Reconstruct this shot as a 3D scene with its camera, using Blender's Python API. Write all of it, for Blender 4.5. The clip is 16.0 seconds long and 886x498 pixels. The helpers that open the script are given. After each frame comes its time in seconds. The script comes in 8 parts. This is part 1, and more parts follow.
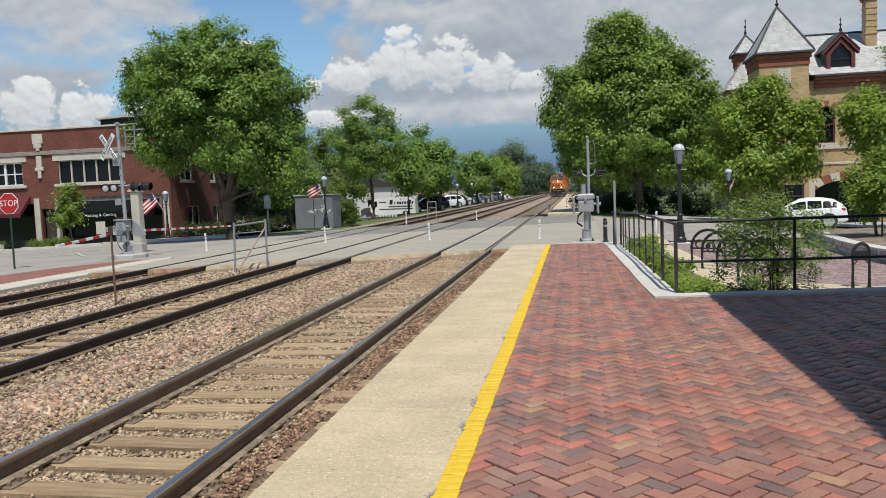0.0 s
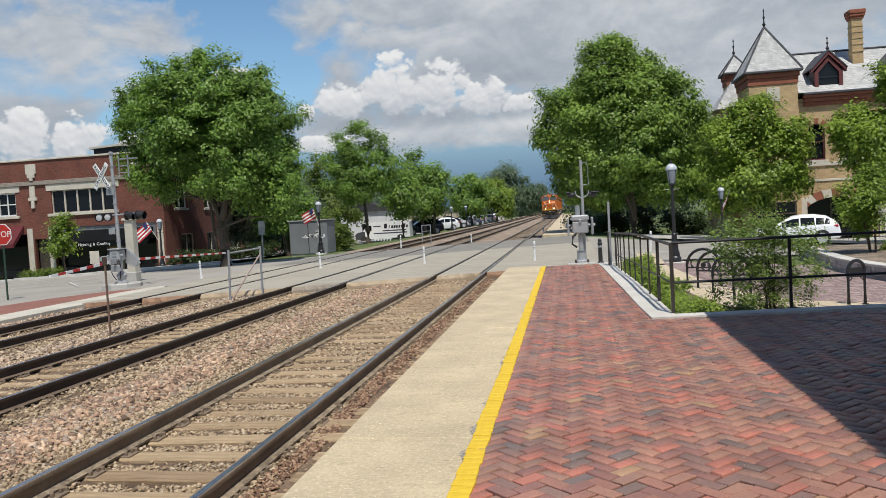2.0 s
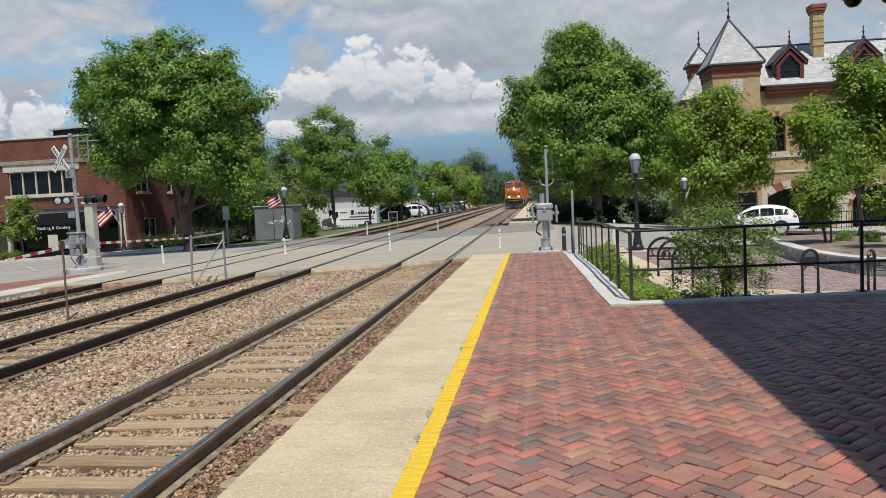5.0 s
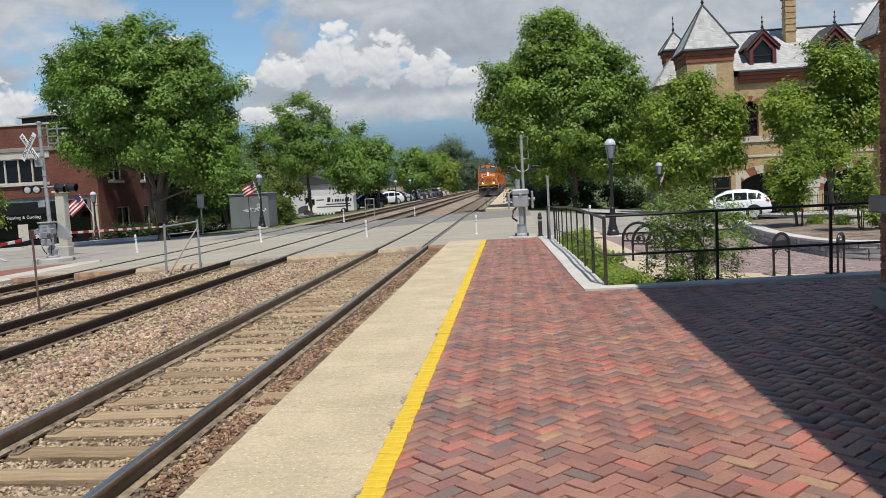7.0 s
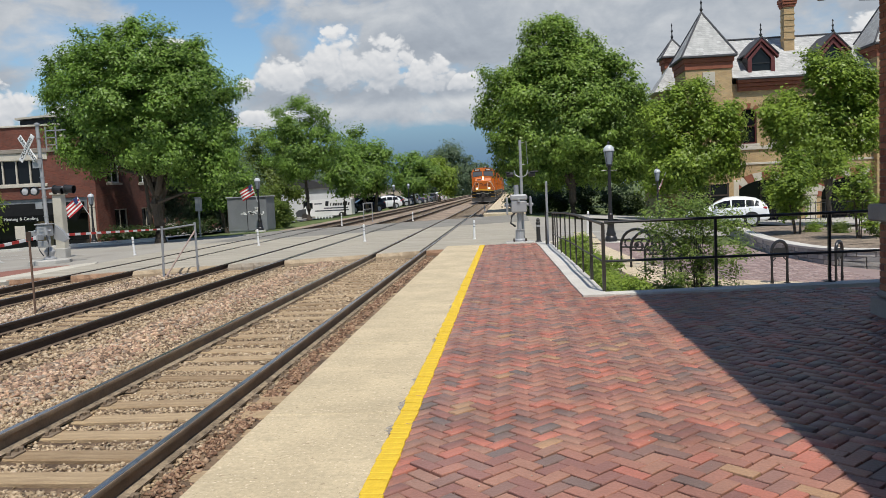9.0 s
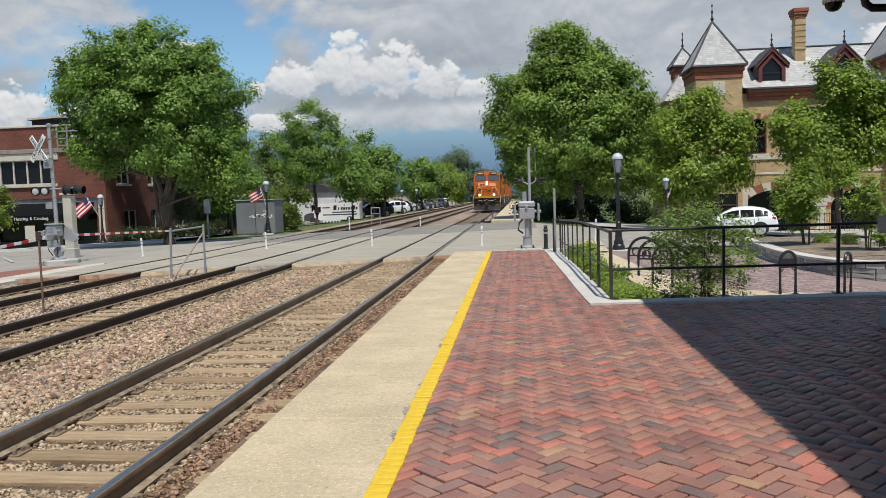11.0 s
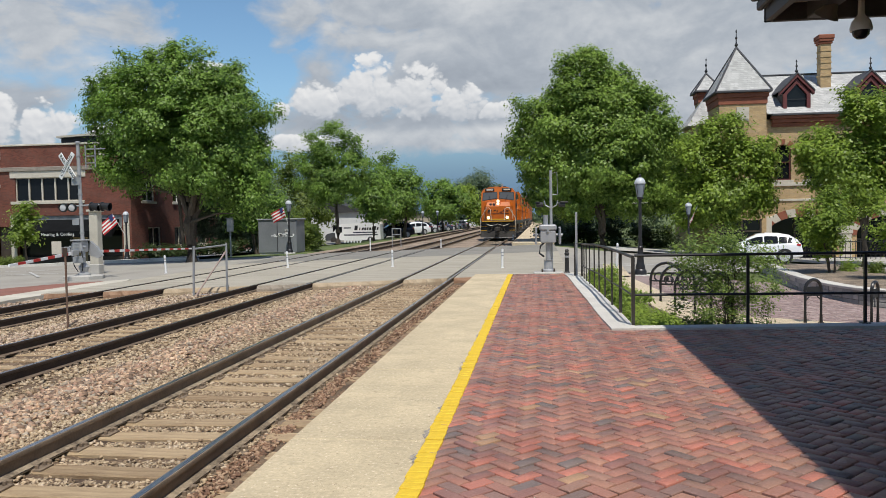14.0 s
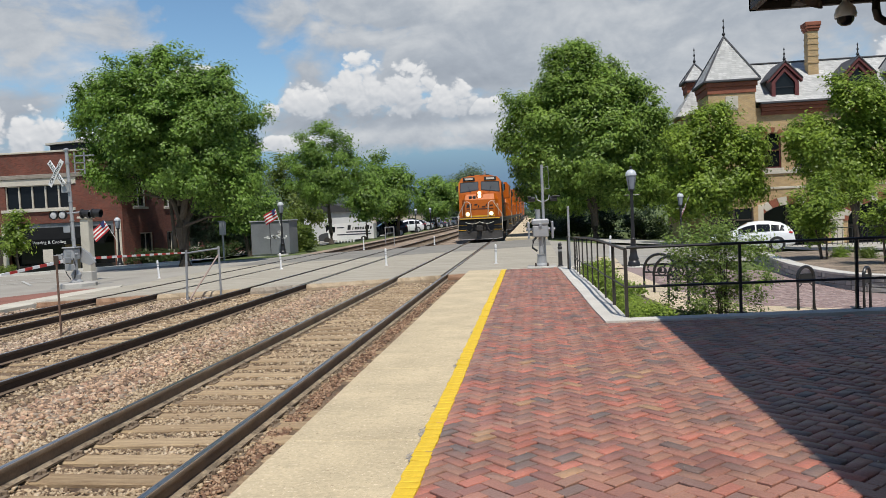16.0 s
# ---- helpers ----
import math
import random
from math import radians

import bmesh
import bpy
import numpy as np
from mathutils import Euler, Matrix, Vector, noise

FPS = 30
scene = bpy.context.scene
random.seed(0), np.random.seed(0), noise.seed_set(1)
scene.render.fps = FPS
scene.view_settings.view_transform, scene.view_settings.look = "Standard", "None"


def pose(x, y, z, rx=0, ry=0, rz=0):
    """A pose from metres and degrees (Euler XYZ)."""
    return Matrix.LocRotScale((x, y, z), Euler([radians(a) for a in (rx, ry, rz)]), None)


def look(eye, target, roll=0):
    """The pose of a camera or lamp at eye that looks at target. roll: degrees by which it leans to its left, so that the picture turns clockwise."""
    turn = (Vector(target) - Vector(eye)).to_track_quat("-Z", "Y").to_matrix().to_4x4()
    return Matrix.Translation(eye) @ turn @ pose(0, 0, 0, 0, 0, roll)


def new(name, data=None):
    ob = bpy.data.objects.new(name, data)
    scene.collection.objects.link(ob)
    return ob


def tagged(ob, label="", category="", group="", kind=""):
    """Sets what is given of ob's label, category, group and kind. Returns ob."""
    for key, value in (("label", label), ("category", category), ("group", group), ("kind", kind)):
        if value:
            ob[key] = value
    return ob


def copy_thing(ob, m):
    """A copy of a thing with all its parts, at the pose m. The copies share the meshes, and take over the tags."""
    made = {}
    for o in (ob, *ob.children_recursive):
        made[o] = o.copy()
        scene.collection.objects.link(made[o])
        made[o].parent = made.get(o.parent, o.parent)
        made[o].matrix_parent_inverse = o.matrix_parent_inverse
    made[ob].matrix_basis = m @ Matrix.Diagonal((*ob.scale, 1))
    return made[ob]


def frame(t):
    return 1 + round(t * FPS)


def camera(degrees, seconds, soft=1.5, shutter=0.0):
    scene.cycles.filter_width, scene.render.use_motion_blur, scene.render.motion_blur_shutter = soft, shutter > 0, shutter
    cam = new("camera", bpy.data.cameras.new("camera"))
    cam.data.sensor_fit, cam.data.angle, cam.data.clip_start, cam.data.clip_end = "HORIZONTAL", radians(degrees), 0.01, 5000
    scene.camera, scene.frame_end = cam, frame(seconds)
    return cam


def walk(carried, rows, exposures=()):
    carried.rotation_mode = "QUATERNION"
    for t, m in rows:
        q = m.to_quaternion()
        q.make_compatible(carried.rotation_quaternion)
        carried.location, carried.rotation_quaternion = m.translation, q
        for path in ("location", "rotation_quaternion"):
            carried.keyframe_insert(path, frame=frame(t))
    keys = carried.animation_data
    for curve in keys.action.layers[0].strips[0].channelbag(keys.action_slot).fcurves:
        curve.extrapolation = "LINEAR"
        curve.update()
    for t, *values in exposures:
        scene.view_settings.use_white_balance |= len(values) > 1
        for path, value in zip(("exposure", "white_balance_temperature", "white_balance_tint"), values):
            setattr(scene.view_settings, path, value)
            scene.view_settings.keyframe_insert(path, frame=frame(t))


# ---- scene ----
# ---- camera ----
cam = camera(60.40, 16.0, soft=0.65)


def held(x, y, z, yaw, pitch, roll):
    return pose(x, y, z, 90 + pitch, 0, yaw) @ pose(0, 0, 0, 0, 0, roll)


walk(cam, [(t, held(*row)) for t, *row in (
    (0.0, -0.102, 0.011, 1.584, 9.956, -4.277, -2.304),
    (0.5, -0.097, -0.006, 1.591, 10.093, -3.923, -2.374),
    (1.0, -0.073, 0.009, 1.597, 9.960, -3.469, -2.801),
    (1.5, -0.100, 0.021, 1.609, 9.736, -2.988, -3.205),
    (2.0, -0.115, 0.031, 1.611, 9.486, -2.593, -3.288),
    (2.5, -0.084, -0.006, 1.613, 8.971, -2.414, -2.960),
    (3.0, -0.055, 0.018, 1.607, 8.188, -2.442, -2.541),
    (3.5, -0.062, 0.016, 1.601, 7.562, -2.679, -2.343),
    (4.0, -0.061, 0.009, 1.603, 7.382, -2.971, -2.435),
    (6.5, 0.006, -0.011, 1.592, 6.038, -4.611, -3.002),
    (7.0, 0.000, 0.000, 1.595, 5.470, -4.772, -3.065),
    (7.5, -0.000, 0.004, 1.587, 5.104, -4.893, -3.008),
    (8.0, 0.000, -0.004, 1.588, 5.006, -4.883, -2.917),
    (8.5, -0.004, 0.008, 1.596, 5.105, -4.733, -2.825),
    (9.0, -0.013, 0.025, 1.596, 5.274, -4.424, -2.611),
    (11.5, -0.011, 0.016, 1.597, 5.893, -3.753, -1.674),
    (12.0, -0.017, 0.011, 1.592, 6.277, -3.365, -1.821),
    (12.5, -0.017, 0.003, 1.600, 6.735, -2.999, -1.746),
    (13.0, -0.021, 0.008, 1.603, 7.151, -2.696, -1.462),
    (13.5, -0.032, 0.011, 1.602, 7.335, -2.528, -1.131),
    (14.0, -0.032, 0.014, 1.607, 7.270, -2.319, -0.970),
    (14.5, -0.031, 0.015, 1.604, 7.104, -2.105, -1.078),
    (15.0, -0.025, 0.026, 1.621, 6.879, -1.997, -1.442),
    (15.5, -0.020, 0.031, 1.615, 6.775, -2.102, -1.984),
    (16.0, -0.006, 0.026, 1.613, 6.827, -2.562, -2.552),
)])


# ---- sky and sun ----
SUN = Vector((0.66, -1.8, 3.9)).normalized()
world = bpy.data.worlds.new("sky")
scene.world = world
world.use_nodes = True
wn, wl = world.node_tree.nodes, world.node_tree.links
wn.clear()


def wnode(kind, **values):
    n = wn.new(kind)
    for key, value in values.items():
        n.inputs[key].default_value = value
    return n


def wmath(op, a, b=None):
    n = wn.new("ShaderNodeMath")
    n.operation = op
    for i, v in enumerate((a, b)):
        if v is None:
            continue
        if isinstance(v, (int, float)):
            n.inputs[i].default_value = v
        else:
            wl.new(v, n.inputs[i])
    return n.outputs[0]


def ramp(nodes, stops, interpolation="EASE"):
    n = nodes.new("ShaderNodeValToRGB")
    n.color_ramp.interpolation = interpolation
    while len(n.color_ramp.elements) < len(stops):
        n.color_ramp.elements.new(0.5)
    for e, (at, c) in zip(n.color_ramp.elements, stops):
        e.position = at
        e.color = (*c, 1) if len(c) == 3 else c
    return n


nishita = wn.new("ShaderNodeTexSky")
nishita.sky_type = "NISHITA"
nishita.sun_disc = False
nishita.sun_elevation = math.asin(SUN.z)
nishita.sun_rotation = math.atan2(SUN.x, SUN.y)
nishita.air_density, nishita.dust_density, nishita.ozone_density = 1.0, 0.6, 2.0
tex = wn.new("ShaderNodeTexCoord")
# direction as degrees round and up
sep = wn.new("ShaderNodeSeparateXYZ")
wl.new(tex.outputs["Generated"], sep.inputs[0])
az = wmath("MULTIPLY", wmath("ARCTAN2", sep.outputs[0], sep.outputs[1]), 57.2958)
el = wmath("MULTIPLY", wmath("ARCSINE", sep.outputs[2]), 57.2958)


def sky_point(dx, dy, sx, sy):
    """Degrees round and up as a flat plane in units of ten degrees, shifted and stretched."""
    c = wn.new("ShaderNodeCombineXYZ")
    wl.new(wmath("MULTIPLY", wmath("ADD", az, dx), 0.1 * sx), c.inputs[0])
    wl.new(wmath("MULTIPLY", wmath("ADD", el, dy), 0.1 * sy), c.inputs[1])
    return c.outputs[0]


def wisps(at, scale, detail, rough=0.6, bend=0.0):
    n = wnode("ShaderNodeTexNoise", Scale=scale, Detail=detail, Roughness=rough, Distortion=bend)
    wl.new(at, n.inputs["Vector"])
    return n.outputs["Fac"]


def billows(at):
    """Heaped round puffs at three sizes, high in the middle of each puff."""
    warp = wnode("ShaderNodeTexNoise", Scale=5.0, Detail=3.0)
    wl.new(at, warp.inputs["Vector"])
    push = wn.new("ShaderNodeVectorMath")
    push.operation = "MULTIPLY_ADD"
    wl.new(warp.outputs["Color"], push.inputs[0])
    push.inputs[1].default_value = (0.16, 0.16, 0.0)
    wl.new(at, push.inputs[2])
    total = None
    for size, share in ((5.0, 0.5), (11.0, 0.3), (24.0, 0.2)):
        v = wn.new("ShaderNodeTexVoronoi")
        v.feature = "SMOOTH_F1"
        v.inputs["Scale"].default_value, v.inputs["Smoothness"].default_value = size, 0.35
        wl.new(push.outputs[0], v.inputs["Vector"])
        p_ = wmath("MULTIPLY", wmath("SUBTRACT", 1.0, v.outputs["Distance"]), share)
        total = p_ if total is None else wmath("ADD", total, p_)
    return total


# high broken sheet of cloud: round, up, half width, half height in degrees, thickness, brightness
sheet = (
    (-4.0, 13.5, 13.0, 2.6, 0.75, 0.06), (-2.5, 10.6, 5.0, 1.1, 0.4, -0.2), (-12.0, 15.5, 9.0, 1.6, 0.4, 0.05), (-6.0, 17.0, 3.0, 1.3, 0.3, 0.25),
    (-33.0, 12.6, 7.0, 1.7, 0.55, 0.0), (-29.5, 9.6, 2.2, 0.7, 0.5, 0.12), (-35.5, 9.6, 2.6, 0.6, -0.5, 0.0), (-23.3, 13.2, 2.6, 1.8, -1.3, 0.0),
    (-20.2, 10.4, 2.0, 1.5, -1.0, 0.0), (-25.0, 16.5, 4.0, 1.6, -0.9, 0.0), (-17.2, 12.6, 1.6, 0.9, -0.5, 0.0), (-31.6, 8.2, 1.6, 0.9, -0.6, 0.0), (-12.0, 6.2, 8.0, 0.55, 0.5, 0.22),
    (-5.0, 5.4, 5.0, 0.45, 0.5, 0.1), (-3.0, 6.5, 3.0, 0.5, 0.45, 0.3), (-9.0, 7.3, 8.0, 0.8, 0.35, -0.12), (-6.4, 2.6, 12.0, 1.7, -1.3, 0.0), (11.0, 10.5, 11.0, 4.5, 1.0, 0.08), (-33.0, 12.6, 8.0, 3.0, 0.0, 0.14),
)
soft_n, fine_n = wisps(sky_point(3.0, 7.0, 1.0, 1.7), 1.3, 9.0, 0.52, 0.4), wisps(sky_point(11.0, 2.0, 1.0, 1.6), 6.5, 6.0, 0.6, 0.3)
soft_up = wisps(sky_point(3.0, 7.6, 1.0, 1.7), 1.3, 9.0, 0.52, 0.4)
dense = wmath("ADD", wmath("MULTIPLY", wmath("SUBTRACT", soft_n, 0.5), 3.2), 0.22)
dense = wmath("ADD", dense, wmath("MULTIPLY", wmath("SUBTRACT", fine_n, 0.5), 0.65))
bright = wmath("ADD", wmath("MULTIPLY", wmath("SUBTRACT", soft_n, soft_up), 1.3), 0.50)
bright = wmath("ADD", bright, wmath("MULTIPLY", wmath("SUBTRACT", fine_n, 0.5), 0.28))
bright = wmath("ADD", bright, wmath("MULTIPLY", wmath("SUBTRACT", soft_n, 0.5), -0.5))
for a0, e0, sa, se, w, b in sheet:
    u = wmath("DIVIDE", wmath("SUBTRACT", az, a0), sa)
    v = wmath("DIVIDE", wmath("SUBTRACT", el, e0), se)
    g = wmath("POWER", 0.42, wmath("ADD", wmath("MULTIPLY", u, u), wmath("MULTIPLY", v, v)))
    dense = wmath("ADD", dense, wmath("MULTIPLY", g, w))
    if b:
        bright = wmath("ADD", bright, wmath("MULTIPLY", g, b))
# the sky overhead clears
clear = ramp(wn, ((0.22, (0, 0, 0)), (0.42, (1, 1, 1))))
wl.new(wmath("DIVIDE", el, 90.0), clear.inputs[0])
dense = wmath("SUBTRACT", dense, wmath("MULTIPLY", clear.outputs[0], 1.0))
cover = ramp(wn, ((0.0, (0, 0, 0)), (0.2, (0.42, 0.42, 0.42)), (0.6, (1, 1, 1))), "LINEAR")
wl.new(dense, cover.inputs[0])
CLOUD = ((0.0, (0.24, 0.28, 0.345)), (0.5, (0.44, 0.485, 0.545)), (1.0, (0.80, 0.815, 0.825)))
thick = ramp(wn, CLOUD, "LINEAR")
wl.new(bright, thick.inputs[0])

# heaped cumulus before it: round, up, half width, height of the crown over the middle, depth of the base under it
heaps = (
    (-12.8, 9.2, 3.0, 3.2, 2.0), (-9.2, 9.2, 2.9, 2.4, 2.0), (-16.4, 8.4, 2.3, 1.9, 1.3), (-5.6, 8.5, 2.7, 1.6, 1.3), (-3.2, 7.8, 1.6, 1.1, 0.9),
    (-37.9, 6.6, 2.2, 2.5, 2.6), (-34.4, 6.3, 2.4, 2.0, 2.2), (-30.8, 5.4, 2.4, 1.7, 2.2), (-42.0, 7.6, 3.0, 2.6, 2.6), (-19.0, 7.9, 0.8, 0.8, 0.6), (-23.6, 10.3, 2.4, 1.5, 1.2),
    (-18.2, 5.6, 2.6, 0.9, 0.8), (-50.0, 7.0, 5.0, 3.0, 2.5), (26.0, 8.0, 5.0, 3.0, 2.0), (40.0, 7.0, 6.0, 3.0, 2.0),
)
field, rise = None, None
for a0, e0, sa, up, down in heaps:
    u = wmath("DIVIDE", wmath("SUBTRACT", az, a0), sa)
    d_ = wmath("SUBTRACT", el, e0)
    v = wmath("ADD", wmath("DIVIDE", wmath("MAXIMUM", d_, 0.0), up), wmath("DIVIDE", wmath("MINIMUM", d_, 0.0), down))
    f_ = wmath("SUBTRACT", 1.0, wmath("ADD", wmath("MULTIPLY", u, u), wmath("MULTIPLY", v, v)))
    if field is None:
        field, rise = f_, v
    else:
        wins = wmath("GREATER_THAN", f_, field)
        rise = wmath("ADD", rise, wmath("MULTIPLY", wins, wmath("SUBTRACT", v, rise)))
        field = wmath("MAXIMUM", field, f_)
puff, puff_up = billows(sky_point(0.0, 0.0, 1.0, 1.25)), billows(sky_point(0.1, 0.3, 1.0, 1.25))
ragged = wisps(sky_point(5.0, 0.0, 1.0, 1.3), 4.0, 8.0, 0.62)
heap = wmath("ADD", wmath("MULTIPLY", wmath("MAXIMUM", field, -2.0), 0.9), wmath("MULTIPLY", wmath("SUBTRACT", puff, 0.60), 1.7))
heap = wmath("ADD", heap, wmath("MULTIPLY", wmath("SUBTRACT", ragged, 0.5), 1.5))
edge = ramp(wn, ((0.0, (0, 0, 0)), (0.34, (1, 1, 1))), "EASE")
wl.new(heap, edge.inputs[0])
lit = wmath("ADD", wmath("MULTIPLY", wmath("MAXIMUM", wmath("MINIMUM", rise, 1.0), -1.0), 0.32), 0.72)
lit = wmath("ADD", lit, wmath("MULTIPLY", wmath("SUBTRACT", puff, puff_up), 0.6))
lit = wmath("ADD", lit, wmath("MULTIPLY", wmath("SUBTRACT", ragged, 0.5), 0.35))
heap_colour = ramp(wn, ((0.0, (0.30, 0.34, 0.41)), (0.42, (0.50, 0.54, 0.595)), (0.9, (0.79, 0.80, 0.815)), (1.0, (0.85, 0.855, 0.86))), "LINEAR")
wl.new(lit, heap_colour.inputs[0])
blue = wn.new("ShaderNodeMix")
blue.data_type = "RGBA"
blue.blend_type = "MULTIPLY"
blue.inputs["Factor"].default_value = 1.0
wl.new(nishita.outputs[0], blue.inputs["A"])
# paler through the thicker air lower down
paler = ramp(wn, ((0.14, (0.112, 0.132, 0.137)), (0.45, (0.066, 0.075, 0.09))))
wl.new(wmath("DIVIDE", el, 90.0), paler.inputs[0])
wl.new(paler.outputs[0], blue.inputs["B"])
# a distant grey-blue bank of cloud dims the sky towards the horizon
low = ramp(wn, ((0.10, (1, 1, 1)), (0.62, (0, 0, 0))))
wl.new(wmath("DIVIDE", el, 16.0), low.inputs[0])
bank = wn.new("ShaderNodeMix")
bank.data_type = "RGBA"
wl.new(low.outputs[0], bank.inputs["Factor"])
wl.new(blue.outputs["Result"], bank.inputs["A"])
bank.inputs["B"].default_value = (0.17, 0.285, 0.43, 1)
mixed = wn.new("ShaderNodeMix")
mixed.data_type = "RGBA"
wl.new(cover.outputs[0], mixed.inputs["Factor"])
wl.new(bank.outputs["Result"], mixed.inputs["A"])
wl.new(thick.outputs[0], mixed.inputs["B"])
heaped = wn.new("ShaderNodeMix")
heaped.data_type = "RGBA"
wl.new(edge.outputs[0], heaped.inputs["Factor"])
wl.new(mixed.outputs["Result"], heaped.inputs["A"])
wl.new(heap_colour.outputs[0], heaped.inputs["B"])
back = wn.new("ShaderNodeBackground")
wl.new(heaped.outputs["Result"], back.inputs["Color"])
back.inputs["Strength"].default_value = 1.0
wout = wn.new("ShaderNodeOutputWorld")
wl.new(back.outputs[0], wout.inputs["Surface"])

sun = new("sun", bpy.data.lights.new("sun", "SUN"))
sun.data.energy = 4.4
sun.data.angle = radians(0.53)
sun.data.color = (1.0, 0.955, 0.88)
sun.matrix_world = look(SUN * 100, (0, 0, 0))
scene.view_settings.exposure = -0.09

# ---- building blocks ----
class Geo:
    """Corners and faces of one mesh."""

    def __init__(self):
        self.v, self.f = [], []

    def add(self, verts, faces):
        n = len(self.v)
        self.v += [tuple(p) for p in verts]
        self.f += [tuple(n + i for i in f) for f in faces]
        return self

    def box(self, x0, y0, z0, x1, y1, z1, c=0.0, m=None):
        """A box with its edges cut by c."""
        if c <= 0:
            vs = [(x, y, z) for x in (x0, x1) for y in (y0, y1) for z in (z0, z1)]
            fs = [(0, 1, 3, 2), (4, 6, 7, 5), (0, 4, 5, 1), (2, 3, 7, 6), (0, 2, 6, 4), (1, 5, 7, 3)]
        else:
            vs, at = [], {}
            for i, x in enumerate((x0, x1)):
                for j, y in enumerate((y0, y1)):
                    for k, z in enumerate((z0, z1)):
                        dx, dy, dz = (c if i == 0 else -c), (c if j == 0 else -c), (c if k == 0 else -c)
                        for a, p in enumerate(((x, y + dy, z + dz), (x + dx, y, z + dz), (x + dx, y + dy, z))):
                            at[i, j, k, a] = len(vs)
                            vs.append(p)
            q = lambda *ks: tuple(at[k] for k in ks)
            fs = []
            for s in (0, 1):
                w = (lambda t: t) if s else (lambda t: t[::-1])
                fs.append(w(q((s, 0, 0, 0), (s, 1, 0, 0), (s, 1, 1, 0), (s, 0, 1, 0))))
                fs.append(w(q((0, s, 0, 1), (0, s, 1, 1), (1, s, 1, 1), (1, s, 0, 1))))
                fs.append(w(q((0, 0, s, 2), (1, 0, s, 2), (1, 1, s, 2), (0, 1, s, 2))))
            for a in (0, 1):
                for b in (0, 1):
                    fs.append(q((0, a, b, 1), (1, a, b, 1), (1, a, b, 2), (0, a, b, 2)))
                    fs.append(q((a, 0, b, 0), (a, 1, b, 0), (a, 1, b, 2), (a, 0, b, 2)))
                    fs.append(q((a, b, 0, 0), (a, b, 1, 0), (a, b, 1, 1), (a, b, 0, 1)))
                    for d in (0, 1):
                        fs.append(q((a, b, d, 0), (a, b, d, 1), (a, b, d, 2)))
        if m is not None:
            vs = [m @ Vector(p) for p in vs]
        return self.add(vs, fs)

    def cyl(self, p0, p1, r0, r1=None, n=10, caps=True):
        r1 = r0 if r1 is None else r1
        p0, p1 = Vector(p0), Vector(p1)
        t = (p1 - p0).to_track_quat("Z", "Y").to_matrix()
        ring = [Vector((math.cos(2 * math.pi * i / n), math.sin(2 * math.pi * i / n), 0)) for i in range(n)]
        vs = [p0 + t @ (r * r0) for r in ring] + [p1 + t @ (r * r1) for r in ring]
        fs = [(i, (i + 1) % n, n + (i + 1) % n, n + i) for i in range(n)]
        if caps:
            fs += [tuple(reversed(range(n))), tuple(range(n, 2 * n))]
        return self.add(vs, fs)

    def lathe(self, profile, n=16, at=(0, 0, 0), m=None, twist=0.0):
        """Rings of (radius, z), turned about z."""
        vs, fs = [], []
        for r, z in profile:
            vs += [(at[0] + r * math.cos(2 * math.pi * i / n + twist), at[1] + r * math.sin(2 * math.pi * i / n + twist), at[2] + z) for i in range(n)]
        for k in range(len(profile) - 1):
            fs += [(k * n + i, k * n + (i + 1) % n, (k + 1) * n + (i + 1) % n, (k + 1) * n + i) for i in range(n)]
        fs += [tuple(reversed(range(n))), tuple(range((len(profile) - 1) * n, len(profile) * n))]
        if m is not None:
            vs = [m @ Vector(p) for p in vs]
        return self.add(vs, fs)

    def prism(self, outline, axis, a, b):
        """An outline of (u, v), pushed from a to b along an axis: 'x' takes (y, z), 'y' (x, z), 'z' (x, y)."""
        put = {"x": lambda u, v, w: (w, u, v), "y": lambda u, v, w: (u, w, v), "z": lambda u, v, w: (u, v, w)}[axis]
        n = len(outline)
        vs = [put(u, v, a) for u, v in outline] + [put(u, v, b) for u, v in outline]
        fs = [(i, (i + 1) % n, n + (i + 1) % n, n + i) for i in range(n)] + [tuple(reversed(range(n))), tuple(range(n, 2 * n))]
        return self.add(vs, fs)

    def tube(self, path, r, n=8, close=False):
        """A round bar along a path; r is one radius or one for each point."""
        path = [Vector(p) for p in path]
        rs = r if isinstance(r, (list, tuple)) else [r] * len(path)
        vs, fs, k = [], [], len(path)
        for i, p in enumerate(path):
            a = path[i - 1] if (i or close) else p
            b = path[(i + 1) % k] if (i < k - 1 or close) else p
            t = (b - a).to_track_quat("Z", "Y").to_matrix()
            vs += [p + t @ Vector((rs[i] * math.cos(2 * math.pi * j / n), rs[i] * math.sin(2 * math.pi * j / n), 0)) for j in range(n)]
        for i in range(k if close else k - 1):
            o = ((i + 1) % k) * n
            fs += [(i * n + j, i * n + (j + 1) % n, o + (j + 1) % n, o + j) for j in range(n)]
        if not close:
            fs += [tuple(reversed(range(n))), tuple(range((k - 1) * n, k * n))]
        return self.add(vs, fs)

    def patch(self, a, b, c, d, nx, ny, height):
        """A sheet between four corners (x, y), laid on height(x, y)."""
        vs = []
        for j in range(ny + 1):
            for i in range(nx + 1):
                u, w = i / nx, j / ny
                x = (a[0] * (1 - u) + b[0] * u) * (1 - w) + (d[0] * (1 - u) + c[0] * u) * w
                y = (a[1] * (1 - u) + b[1] * u) * (1 - w) + (d[1] * (1 - u) + c[1] * u) * w
                vs.append((x, y, height(x, y)))
